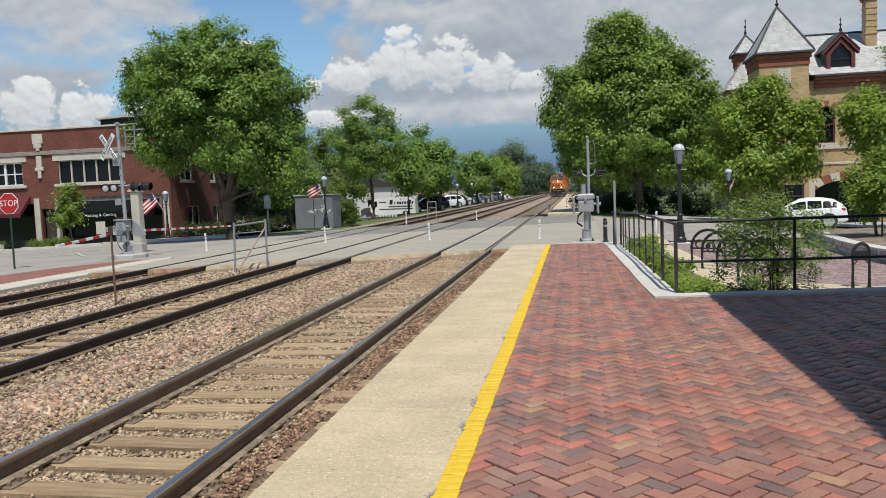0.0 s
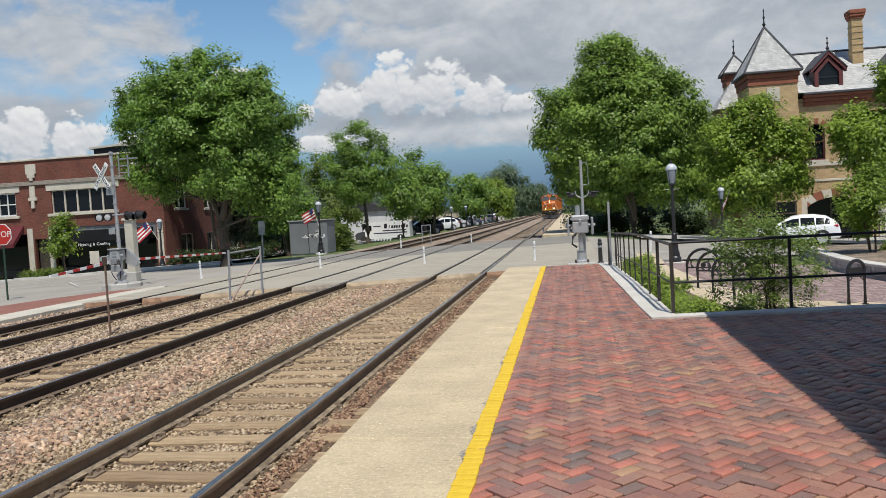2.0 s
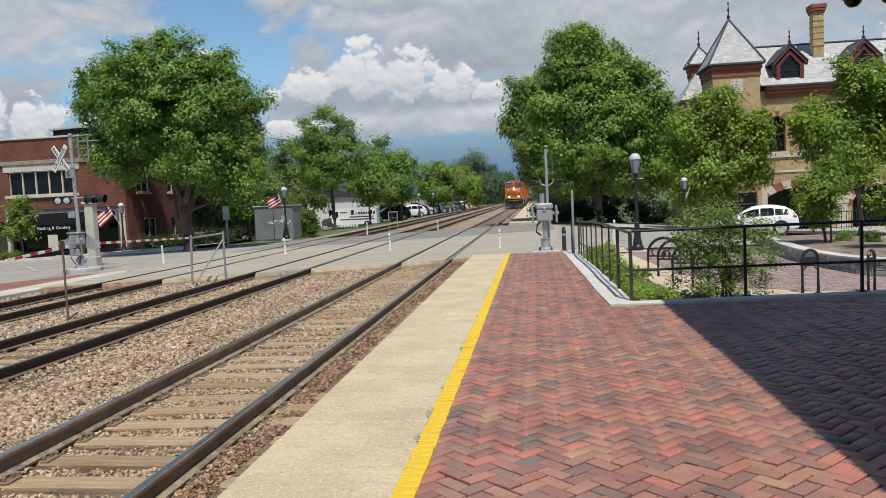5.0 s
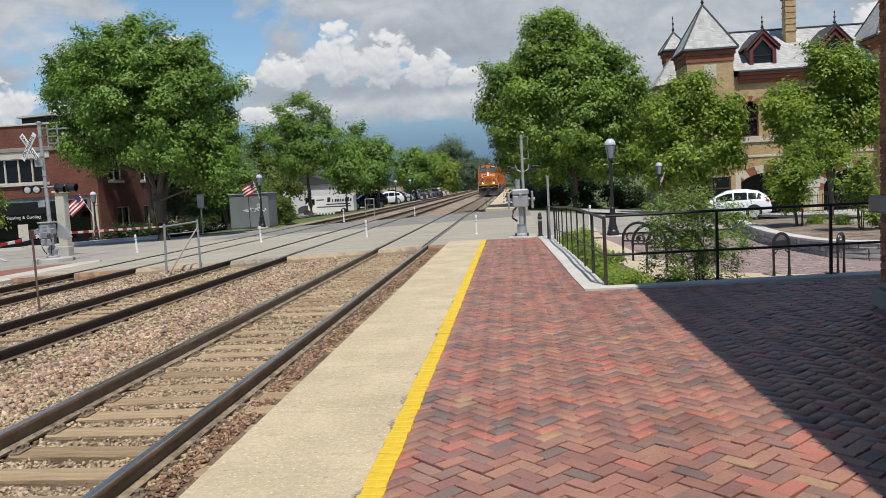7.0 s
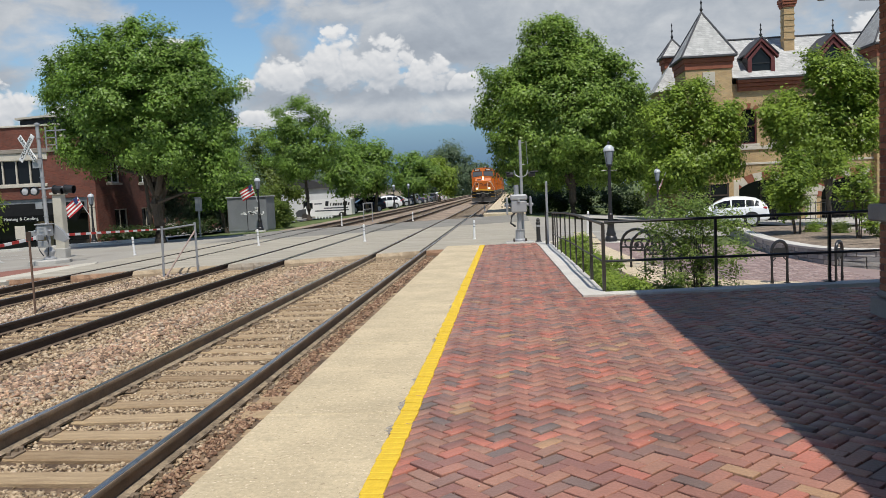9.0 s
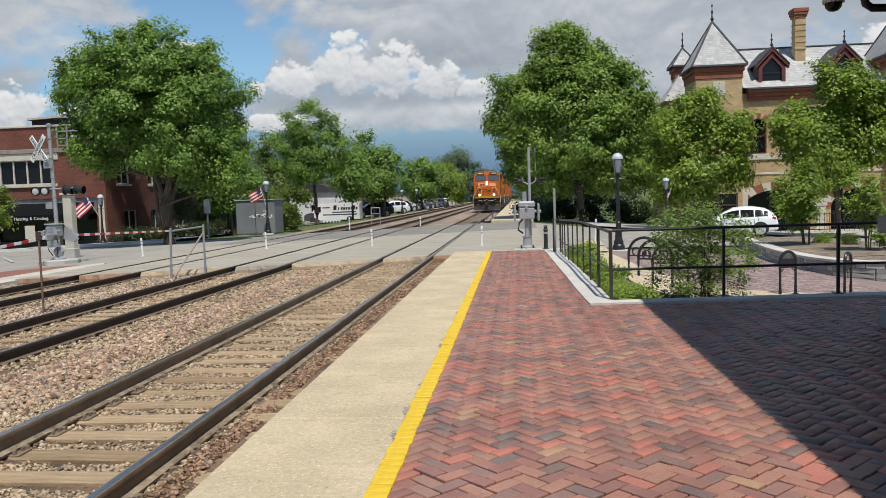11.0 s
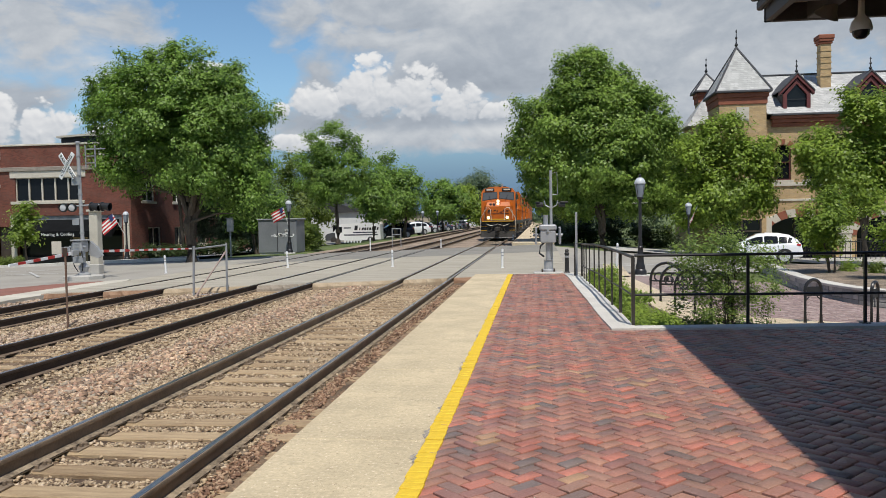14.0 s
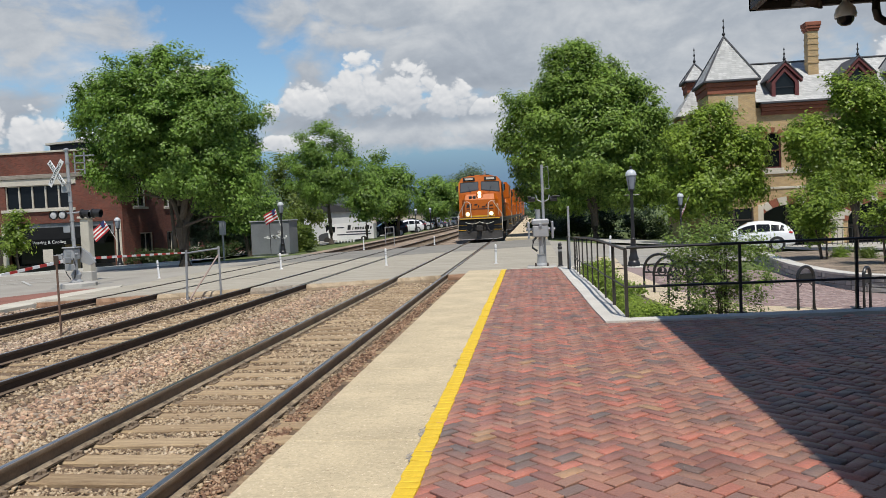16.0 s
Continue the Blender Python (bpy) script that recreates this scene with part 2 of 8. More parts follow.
        fs = [(j * (nx + 1) + i, j * (nx + 1) + i + 1, (j + 1) * (nx + 1) + i + 1, (j + 1) * (nx + 1) + i) for j in range(ny) for i in range(nx)]
        return self.add(vs, fs)

    def moved(self, m):
        self.v = [tuple(m @ Vector(p)) for p in self.v]
        return self

    def mesh(self, name, material, smooth=False):
        me = bpy.data.meshes.new(name)
        me.from_pydata(self.v, [], self.f)
        bm = bmesh.new()
        bm.from_mesh(me)
        bmesh.ops.recalc_face_normals(bm, faces=bm.faces)
        bm.to_mesh(me)
        bm.free()
        if smooth:
            me.shade_smooth()
            me.set_sharp_from_angle(angle=radians(38))
        for m in material if isinstance(material, (list, tuple)) else (material,):
            me.materials.append(m)
        return me


def raw_mesh(name, verts, faces, material):
    """A large mesh straight from arrays."""
    me = bpy.data.meshes.new(name)
    verts, faces = np.asarray(verts, np.float32), np.asarray(faces, np.int32)
    me.vertices.add(len(verts))
    me.vertices.foreach_set("co", verts.ravel())
    k = faces.shape[1]
    me.loops.add(faces.size)
    me.loops.foreach_set("vertex_index", faces.ravel())
    me.polygons.add(len(faces))
    me.polygons.foreach_set("loop_start", np.arange(0, faces.size, k, dtype=np.int32))
    me.update(calc_edges=True)
    me.materials.append(material)
    return me


def part(name, geo, material=None, parent=None, label="", smooth=False, m=None):
    """One mesh object, under a thing or a part."""
    ob = new(name, geo.mesh(name, material, smooth) if isinstance(geo, Geo) else geo)
    ob.parent = parent
    if m is not None:
        ob.matrix_basis = m
    return tagged(ob, label)


def thing(name, label, category, at=None, group="", kind=""):
    """An empty at a thing's base, for its parts."""
    ob = new(name)
    ob.empty_display_size = 0.2
    if at is not None:
        ob.matrix_basis = at
    return tagged(ob, label, category, group, kind)


def words(text, size, depth=0.004, align="CENTER", spacing=1.0):
    """Letters as a mesh that lies in x and y."""
    c = bpy.data.curves.new("words", "FONT")
    c.body, c.size, c.extrude, c.align_x, c.align_y, c.space_character = text, size, depth, align, "CENTER", spacing
    c.resolution_u = 3
    ob = bpy.data.objects.new("words", c)
    me = bpy.data.meshes.new_from_object(ob)
    bpy.data.objects.remove(ob)
    bpy.data.curves.remove(c)
    return me


# ---- materials ----
def surface(name, dark, light, rough=0.8, scale=6.0, fine=60.0, bump=0.15, metal=0.0, spread=0.5, island=0.0, spec=0.5, streak=None, per_object=0.0, grain=1.0):
    """A surface whose colour wanders between two at two scales, with a fine relief.
    island, per_object: how far pieces differ in brightness; streak: a stretch of the grain along x, y, z."""
    m = bpy.data.materials.new(name)
    m.use_nodes = True
    ns, ls = m.node_tree.nodes, m.node_tree.links
    b = ns["Principled BSDF"]
    b.inputs["Metallic"].default_value = metal
    b.inputs["Specular IOR Level"].default_value = spec
    co = ns.new("ShaderNodeTexCoord").outputs["Object"]
    if streak:
        mp = ns.new("ShaderNodeMapping")
        mp.inputs["Scale"].default_value = streak
        ls.new(co, mp.inputs[0])
        co = mp.outputs[0]

    def tex_noise(s, d, r=0.6):
        n = ns.new("ShaderNodeTexNoise")
        n.inputs["Scale"].default_value, n.inputs["Detail"].default_value, n.inputs["Roughness"].default_value = s, d, r
        ls.new(co, n.inputs["Vector"])
        return n.outputs["Fac"]

    def calc(op, a, v):
        n = ns.new("ShaderNodeMath")
        n.operation = op
        for i, w in enumerate((a, v)):
            if isinstance(w, (int, float)):
                n.inputs[i].default_value = w
            else:
                ls.new(w, n.inputs[i])
        return n.outputs[0]

    big, small = tex_noise(scale, 5.0), tex_noise(fine, 4.0, 0.7)
    f = calc("ADD", calc("MULTIPLY", calc("SUBTRACT", big, 0.5), 2.2 * spread + 0.6), calc("MULTIPLY", calc("SUBTRACT", small, 0.5), (1.5 * spread + 0.4) * grain))
    f = calc("ADD", f, 0.5)
    if island:
        g = ns.new("ShaderNodeNewGeometry").outputs["Random Per Island"]
        f = calc("ADD", f, calc("MULTIPLY", calc("SUBTRACT", g, 0.5), island))
    if per_object:
        g = ns.new("ShaderNodeObjectInfo").outputs["Random"]
        f = calc("ADD", f, calc("MULTIPLY", calc("SUBTRACT", g, 0.5), per_object))
    r = ramp(ns, ((0.0, dark), (1.0, light)), "LINEAR")
    ls.new(f, r.inputs[0])
    ls.new(r.outputs[0], b.inputs["Base Color"])
    ls.new(calc("ADD", calc("MULTIPLY", calc("SUBTRACT", big, 0.5), 0.25), rough), b.inputs["Roughness"])
    if bump:
        bp = ns.new("ShaderNodeBump")
        bp.inputs["Strength"].default_value = bump
        bp.inputs["Distance"].default_value = 0.6 / fine
        ls.new(small, bp.inputs["Height"])
        ls.new(bp.outputs[0], b.inputs["Normal"])
    return m


def paint(name, colour, rough=0.45, metal=0.0, spread=0.12, fine=40.0, bump=0.03, spec=0.5):
    """A painted or cast surface with slight dirt."""
    return surface(name, tuple(c * (1 - spread) for c in colour), tuple(min(1.0, c * (1 + spread)) for c in colour), rough, 1.7, fine, bump, metal, 0.35, spec=spec)


def palette(name, stops, rough=0.85, fine=90.0, bump=0.2, by="object", wander=0.25):
    """Pieces that each take a colour of their own from a palette."""
    m = bpy.data.materials.new(name)
    m.use_nodes = True
    ns, ls = m.node_tree.nodes, m.node_tree.links
    b = ns["Principled BSDF"]
    b.inputs["Roughness"].default_value = rough
    co = ns.new("ShaderNodeNewGeometry").outputs["Position"]
    pick = ns.new("ShaderNodeObjectInfo").outputs["Random"] if by == "object" else ns.new("ShaderNodeNewGeometry").outputs["Random Per Island"]
    r = ramp(ns, stops, "CONSTANT")
    ls.new(pick, r.inputs[0])
    n1, n2 = ns.new("ShaderNodeTexNoise"), ns.new("ShaderNodeTexNoise")
    for n, s, d in ((n1, 1.6, 4.0), (n2, fine, 5.0)):
        n.inputs["Scale"].default_value, n.inputs["Detail"].default_value = s, d
        ls.new(co, n.inputs["Vector"])
    mul = ns.new("ShaderNodeMath")
    mul.operation = "MULTIPLY_ADD"
    ls.new(n2.outputs["Fac"], mul.inputs[0])
    mul.inputs[1].default_value = wander * 2
    mul.inputs[2].default_value = 1.0 - wander
    mul2 = ns.new("ShaderNodeMath")
    mul2.operation = "MULTIPLY_ADD"
    ls.new(n1.outputs["Fac"], mul2.inputs[0])
    mul2.inputs[1].default_value = wander * 2.6
    mul2.inputs[2].default_value = -wander * 1.3
    tot = ns.new("ShaderNodeMath")
    tot.operation = "ADD"
    ls.new(mul.outputs[0], tot.inputs[0])
    ls.new(mul2.outputs[0], tot.inputs[1])
    mix = ns.new("ShaderNodeMix")
    mix.data_type, mix.blend_type = "RGBA", "MULTIPLY"
    mix.inputs["Factor"].default_value = 1.0
    ls.new(r.outputs[0], mix.inputs["A"])
    ls.new(tot.outputs[0], mix.inputs["B"])
    ls.new(mix.outputs["Result"], b.inputs["Base Color"])
    bp = ns.new("ShaderNodeBump")
    bp.inputs["Strength"].default_value, bp.inputs["Distance"].default_value = bump, 0.5 / fine
    ls.new(n2.outputs["Fac"], bp.inputs["Height"])
    ls.new(bp.outputs[0], b.inputs["Normal"])
    return m


def glass(name, colour=(0.010, 0.012, 0.014), rough=0.08):
    m = bpy.data.materials.new(name)
    m.use_nodes = True
    b = m.node_tree.nodes["Principled BSDF"]
    b.inputs["Base Color"].default_value = (*colour, 1)
    b.inputs["Roughness"].default_value = rough
    b.inputs["Specular IOR Level"].default_value = 0.3
    return m


def glow(name, colour, strength):
    m = bpy.data.materials.new(name)
    m.use_nodes = True
    b = m.node_tree.nodes["Principled BSDF"]
    b.inputs["Base Color"].default_value = (*colour, 1)
    b.inputs["Emission Color"].default_value = (*colour, 1)
    b.inputs["Emission Strength"].default_value = strength
    return m


def leafy(name, dark, light):
    """Leaves: each takes its own green and lets some light through."""
    m = bpy.data.materials.new(name)
    m.use_nodes = True
    ns, ls = m.node_tree.nodes, m.node_tree.links
    b = ns["Principled BSDF"]
    b.inputs["Roughness"].default_value = 0.42
    b.inputs["Specular IOR Level"].default_value = 0.32
    g = ns.new("ShaderNodeNewGeometry").outputs["Random Per Island"]
    n = ns.new("ShaderNodeTexNoise")
    n.inputs["Scale"].default_value = 0.45
    ls.new(ns.new("ShaderNodeTexCoord").outputs["Object"], n.inputs["Vector"])
    add = ns.new("ShaderNodeMath")
    add.operation = "MULTIPLY_ADD"
    ls.new(g, add.inputs[0])
    add.inputs[1].default_value = 0.65
    off = ns.new("ShaderNodeMath")
    off.operation = "MULTIPLY_ADD"
    ls.new(n.outputs["Fac"], off.inputs[0])
    off.inputs[1].default_value, off.inputs[2].default_value = 1.2, -0.42
    ls.new(off.outputs[0], add.inputs[2])
    r = ramp(ns, ((0.0, dark), (1.0, light)), "LINEAR")
    ls.new(add.outputs[0], r.inputs[0])
    ls.new(r.outputs[0], b.inputs["Base Color"])
    tr = ns.new("ShaderNodeBsdfTranslucent")
    ls.new(r.outputs[0], tr.inputs["Color"])
    mx = ns.new("ShaderNodeMixShader")
    mx.inputs[0].default_value = 0.42
    ls.new(b.outputs[0], mx.inputs[1])
    ls.new(tr.outputs[0], mx.inputs[2])
    ls.new(mx.outputs[0], ns["Material Output"].inputs["Surface"])
    return m


CONCRETE = surface("concrete", (0.40, 0.37, 0.30), (0.64, 0.60, 0.50), 0.9, 0.9, 45, 0.25)
CONCRETE_GREY = surface("grey concrete", (0.34, 0.33, 0.30), (0.52, 0.50, 0.46), 0.9, 0.8, 40, 0.25)
WHITE_CONCRETE = surface("pale concrete", (0.46, 0.44, 0.395), (0.68, 0.655, 0.59), 0.9, 1.2, 50, 0.2)
ASPHALT = surface("worn asphalt", (0.27, 0.25, 0.215), (0.40, 0.375, 0.325), 0.9, 0.35, 70, 0.25)
BALLAST_BED = surface("ballast bed", (0.07, 0.046, 0.03), (0.27, 0.185, 0.115), 0.95, 1.4, 24, 0.9, spread=0.8)
DUST_STONE = palette("dusty tan stone", ((0.0, (0.38, 0.285, 0.18)), (0.2, (0.46, 0.35, 0.225)), (0.45, (0.28, 0.20, 0.125)), (0.6, (0.54, 0.42, 0.28)), (0.8, (0.21, 0.145, 0.09)), (0.92, (0.58, 0.465, 0.33))), 0.95, 40, 0.3, "island", 0.3)
STONE = palette("ballast stone", ((0.0, (0.356, 0.235, 0.152)), (0.16, (0.464, 0.315, 0.209)), (0.32, (0.216, 0.145, 0.100)), (0.45, (0.562, 0.385, 0.261)), (0.57, (0.378, 0.235, 0.161)), (0.68, (0.324, 0.255, 0.191)), (0.78, (0.648, 0.480, 0.335)), (0.87, (0.140, 0.095, 0.068)), (0.94, (0.432, 0.360, 0.278))), 0.95, 40, 0.3, "island", 0.3)
TIE_WOOD = surface("weathered tie", (0.22, 0.145, 0.08), (0.56, 0.42, 0.255), 0.95, 2.0, 30, 0.5, streak=(1, 9, 9), per_object=0.45)
RUST = surface("rusty steel", (0.042, 0.028, 0.02), (0.095, 0.065, 0.047), 0.75, 3.0, 50, 0.2, 0.2)
DUSTY_RAIL = surface("dusty brown rail", (0.16, 0.12, 0.083), (0.33, 0.255, 0.18), 0.8, 3.0, 50, 0.25, 0.1)
RAIL_TOP = surface("polished rail head", (0.30, 0.30, 0.31), (0.48, 0.48, 0.49), 0.28, 4.0, 60, 0.03, 0.9, streak=(8, 0.3, 8))
RAIL_FOOT = surface("dusty rail foot", (0.10, 0.075, 0.052), (0.40, 0.315, 0.215), 0.95, 7.0, 30, 0.4, spread=0.8)
GRASS = surface("grass", (0.055, 0.085, 0.022), (0.15, 0.19, 0.055), 0.95, 0.5, 30, 0.8, spread=0.7)
SOIL = surface("dry soil", (0.11, 0.085, 0.062), (0.36, 0.285, 0.21), 0.95, 2.2, 26, 0.9, spread=0.8, grain=1.6)
YELLOW = surface("yellow line paint", (0.62, 0.40, 0.02), (0.86, 0.60, 0.045), 0.7, 2.5, 40, 0.2)
WHITE_PAINT = paint("white paint", (0.78, 0.78, 0.76), 0.5)
BLACK_IRON = paint("black painted iron", (0.018, 0.018, 0.02), 0.4)
GREY_METAL = paint("grey galvanised metal", (0.36, 0.37, 0.38), 0.5, 0.4, 0.2)
SILVER = paint("silver paint", (0.40, 0.405, 0.41), 0.45, 0.3, 0.15)
DARK_GLASS = glass("dark window glass")
LANTERN = glass("frosted lantern glass", (0.24, 0.27, 0.31), 0.25)
BARK = surface("bark", (0.05, 0.04, 0.03), (0.15, 0.12, 0.09), 0.95, 3.0, 25, 0.8, streak=(6, 6, 1))
JOINT_SAND = surface("joint sand", (0.010, 0.008, 0.007), (0.035, 0.027, 0.023), 0.95, 3.0, 60, 0.3)
BRICK_COLOURS = ((0.0, (0.342, 0.165, 0.122)), (0.14, (0.385, 0.185, 0.135)), (0.27, (0.288, 0.143, 0.116)), (0.4, (0.385, 0.201, 0.142)), (0.53, (0.264, 0.157, 0.127)), (0.63, (0.458, 0.177, 0.127)), (0.74, (0.342, 0.193, 0.142)), (0.83, (0.312, 0.17, 0.135)), (0.91, (0.215, 0.146, 0.124)), (0.955, (0.196, 0.149, 0.132)), (0.98, (0.415, 0.252, 0.151)))
PAVER = palette("herringbone brick", BRICK_COLOURS, 0.43, 60, 0.4, "island", 0.34)
PAVER_ONE = palette("near herringbone brick", BRICK_COLOURS, 0.43, 60, 0.4, "object", 0.34)

# ---- the lie of the land ----
RAIL = -0.22          # top of the rails; the brick platform is the zero level
TRACKS = (-3.486, -7.433, -11.17)


def land(x, y):
    """Height of the ground: the railway lies on a low rise, and the streets fall away on both sides."""
    if x < -13:
        return max(-1.5, -0.30 - (0.034 + 0.021 * min(1.0, max(0.0, (y - 44) / 10))) * (-13 - x))
    if x > 1:
        return max(-1.5, -0.30 - 0.075 * (x - 1))
    return -0.30 + 0.0 * y


def bed(x, y):
    return land(x, y) - (0.32 if -14.5 < x < 1.2 else 0.05)


def over(dz):
    return lambda x, y: land(x, y) + dz


xs = [-2500, -900, -400, -200, -110, -80] + [-60 + 3 * i for i in range(16)] + [-14.4, -13, -8, -3, 1.2] + [2 + 2 * i for i in range(16)] + [40, 60, 90, 200, 500, 1000, 2500]
ys = [-800, -200, -60, -20] + [-8 + 4 * i for i in range(30)] + [140, 180, 250, 400, 800, 1600, 3000]
g = Geo()
for y in ys:
    for x in xs:
        g.v.append((x, y, bed(x, y)))
k = len(xs)
g.f = [(j * k + i, j * k + i + 1, (j + 1) * k + i + 1, (j + 1) * k + i) for j in range(len(ys) - 1) for i in range(k - 1)]
tagged(part("ground", g, GRASS), "grassy ground reaching to the horizon", "ground", kind="structure")

# roads: the street over the crossing, and its arms to both sides
road = Geo()
road.patch((-95, 26.5), (-13.2, 19.4), (-13.2, 41.0), (-95, 47.0), 34, 8, over(0.0))
tagged(part("road", road, ASPHALT), "pale worn asphalt street leading away from the railway crossing", "road", kind="structure")
road = Geo()
road.patch((0.9, 24.6), (4.4, 29.0), (4.4, 45.0), (0.9, 48.5), 6, 8, over(0.02))
road.patch((4.4, 29.0), (11.0, 35.2), (11.0, 44.5), (4.4, 45.0), 8, 8, over(0.02))
road.patch((11.0, 35.2), (70, 33.0), (70, 43.0), (11.0, 44.5), 20, 6, over(0.02))
tagged(part("road", road, ASPHALT), "grey asphalt street running past the tower building", "road", kind="structure")


def edge_near(x):
    return 23.9 + 0.43 * (x + 1.0)


def edge_far(x):
    return 49.5 + 0.75 * (x + 1.0) if x > -13.2 else 40.4


# the crossing itself: road between and beside the tracks, cut for the rails
crossing = thing("railway_crossing", "level crossing of pale concrete panels and asphalt between the rails", "level crossing", kind="structure")
CROSS = surface("crossing concrete", (0.29, 0.26, 0.205), (0.47, 0.43, 0.345), 0.9, 1.6, 45, 0.25, spread=0.5, streak=(0.3, 1.6, 1))
CROSS_ROAD = surface("crossing asphalt", (0.165, 0.155, 0.135), (0.30, 0.285, 0.25), 0.9, 1.3, 60, 0.25, spread=0.7, streak=(0.3, 1.6, 1))
CROSS_LIP = (surface("rusty lip", (0.24, 0.13, 0.075), (0.42, 0.27, 0.17), 0.9, 2, 30, 0.5), surface("tan lip", (0.36, 0.27, 0.17), (0.56, 0.45, 0.31), 0.9, 2, 30, 0.5), surface("grey lip", (0.26, 0.22, 0.17), (0.45, 0.39, 0.31), 0.9, 2, 30, 0.5))
lip_rng = random.Random(14)
cuts = [0.9]
for c in TRACKS:
    cuts += [c + 0.755 + 0.06, c + 0.755 - 0.13, c - 0.755 + 0.13, c - 0.755 - 0.06]
cuts.append(-13.2)


def slab(x1, x0, gap):
    """A panel strip between two lines along the track, split into panels along its length."""
    y0, y1 = (edge_near(x0) + edge_near(x1)) / 2, (edge_far(x0) + edge_far(x1)) / 2
    ys_ = np.linspace(0, 1, gap + 1)
    for n in range(gap):
        a, b = ys_[n], ys_[n + 1]
        top = RAIL - 0.008
        e = 0.02
        pts = []
        for x in (x0, x1):
            n0, n1 = edge_near(x), edge_far(x)
            pts.append((x, n0 + (n1 - n0) * a + e, n0 + (n1 - n0) * b - e))
        (xa, ya0, ya1), (xb, yb0, yb1) = pts
        vs = [(xa, ya0, top), (xb, yb0, top), (xb, yb1, top), (xa, ya1, top), (xa, ya0, -0.52), (xb, yb0, -0.52), (xb, yb1, -0.52), (xa, ya1, -0.52)]
        gg = Geo().add(vs, [(0, 1, 2, 3), (0, 4, 5, 1), (1, 5, 6, 2), (2, 6, 7, 3), (3, 7, 4, 0)])
        panel_ = part("panel", gg, CROSS if n < gap * 0.45 or x1 - x0 < 0.5 else CROSS_ROAD, crossing)
        if n == 0 and x1 - x0 > 0.5:
            # a broken, rust-stained lip along the end that faces the platform
            q = 12
            ends = [(xa + (xb - xa) * k / q, ya0 + (yb0 - ya0) * k / q) for k in range(q + 1)]
            lip = []
            for x, y in ends:
                o = lip_rng.uniform(0.02, 0.16)
                lip += [(x, y + 0.12, top + 0.003), (x, y - o * 0.5, top - 0.01), (x, y - o, top - 0.10), (x, y - o, -0.50)]
            part("lip", Geo().add(lip, [(4 * k + m, 4 * k + 4 + m, 4 * k + 5 + m, 4 * k + 1 + m) for k in range(q) for m in range(3)]), CROSS_LIP[lip_rng.randint(0, 2)], panel_, "broken rust-stained lip")


for i in range(0, len(cuts) - 1):
    x1, x0 = cuts[i], cuts[i + 1]
    if i % 2 == 0 or x1 - x0 > 0.5:
        slab(x1, x0, 5 if x1 - x0 > 0.5 else 1)

# ---- tracks ----
FAR_END = 420.0
head = [(-0.035, 0), (0.035, 0), (0.037, -0.012), (0.036, -0.034), (0.012, -0.045), (0.009, -0.13), (0.07, -0.152), (0.07, -0.165), (-0.07, -0.165), (-0.07, -0.152), (-0.009, -0.13), (-0.012, -0.045), (-0.036, -0.034), (-0.037, -0.012)]
tie = Geo().box(-1.29, -0.11, -0.14, 1.29, 0.11, 0.0, 0.012)
tie_mesh = tie.mesh("tie", TIE_WOOD)
TIE_FAR = surface("far tie", (0.16, 0.125, 0.09), (0.33, 0.27, 0.20), 0.95, 2.0, 30, 0.4, island=0.4)
plate_geo = Geo().box(-0.155, -0.085, 0.0, 0.155, 0.085, 0.012)
for sx in (-1, 1):
    for sy in (-1, 1):
        plate_geo.box(sx * 0.10 - 0.014, sy * 0.05 - 0.014, 0.01, sx * 0.10 + 0.014, sy * 0.05 + 0.014, 0.045, 0.004)
    # anchor clip beside the foot of the rail
    plate_geo.box(sx * 0.095 - 0.03, 0.085, 0.0, sx * 0.095 + 0.03, 0.12, 0.04, 0.008)
plate_mesh = plate_geo.mesh("tie_plate", surface("dusty tie plate", (0.13, 0.095, 0.065), (0.30, 0.23, 0.16), 0.9, 4.0, 50, 0.3))
RUST_FOOT = surface("rusty rail foot", (0.10, 0.07, 0.048), (0.20, 0.145, 0.10), 0.9, 4.0, 50, 0.2)
STONE_GREY = palette("tan grey ballast stone", ((0.0, (0.40, 0.30, 0.21)), (0.2, (0.48, 0.365, 0.265)), (0.4, (0.24, 0.175, 0.125)), (0.55, (0.56, 0.435, 0.32)), (0.7, (0.40, 0.275, 0.195)), (0.85, (0.62, 0.50, 0.38)), (0.95, (0.15, 0.11, 0.08))), 0.95, 40, 0.3, "island", 0.3)
rng = random.Random(5)
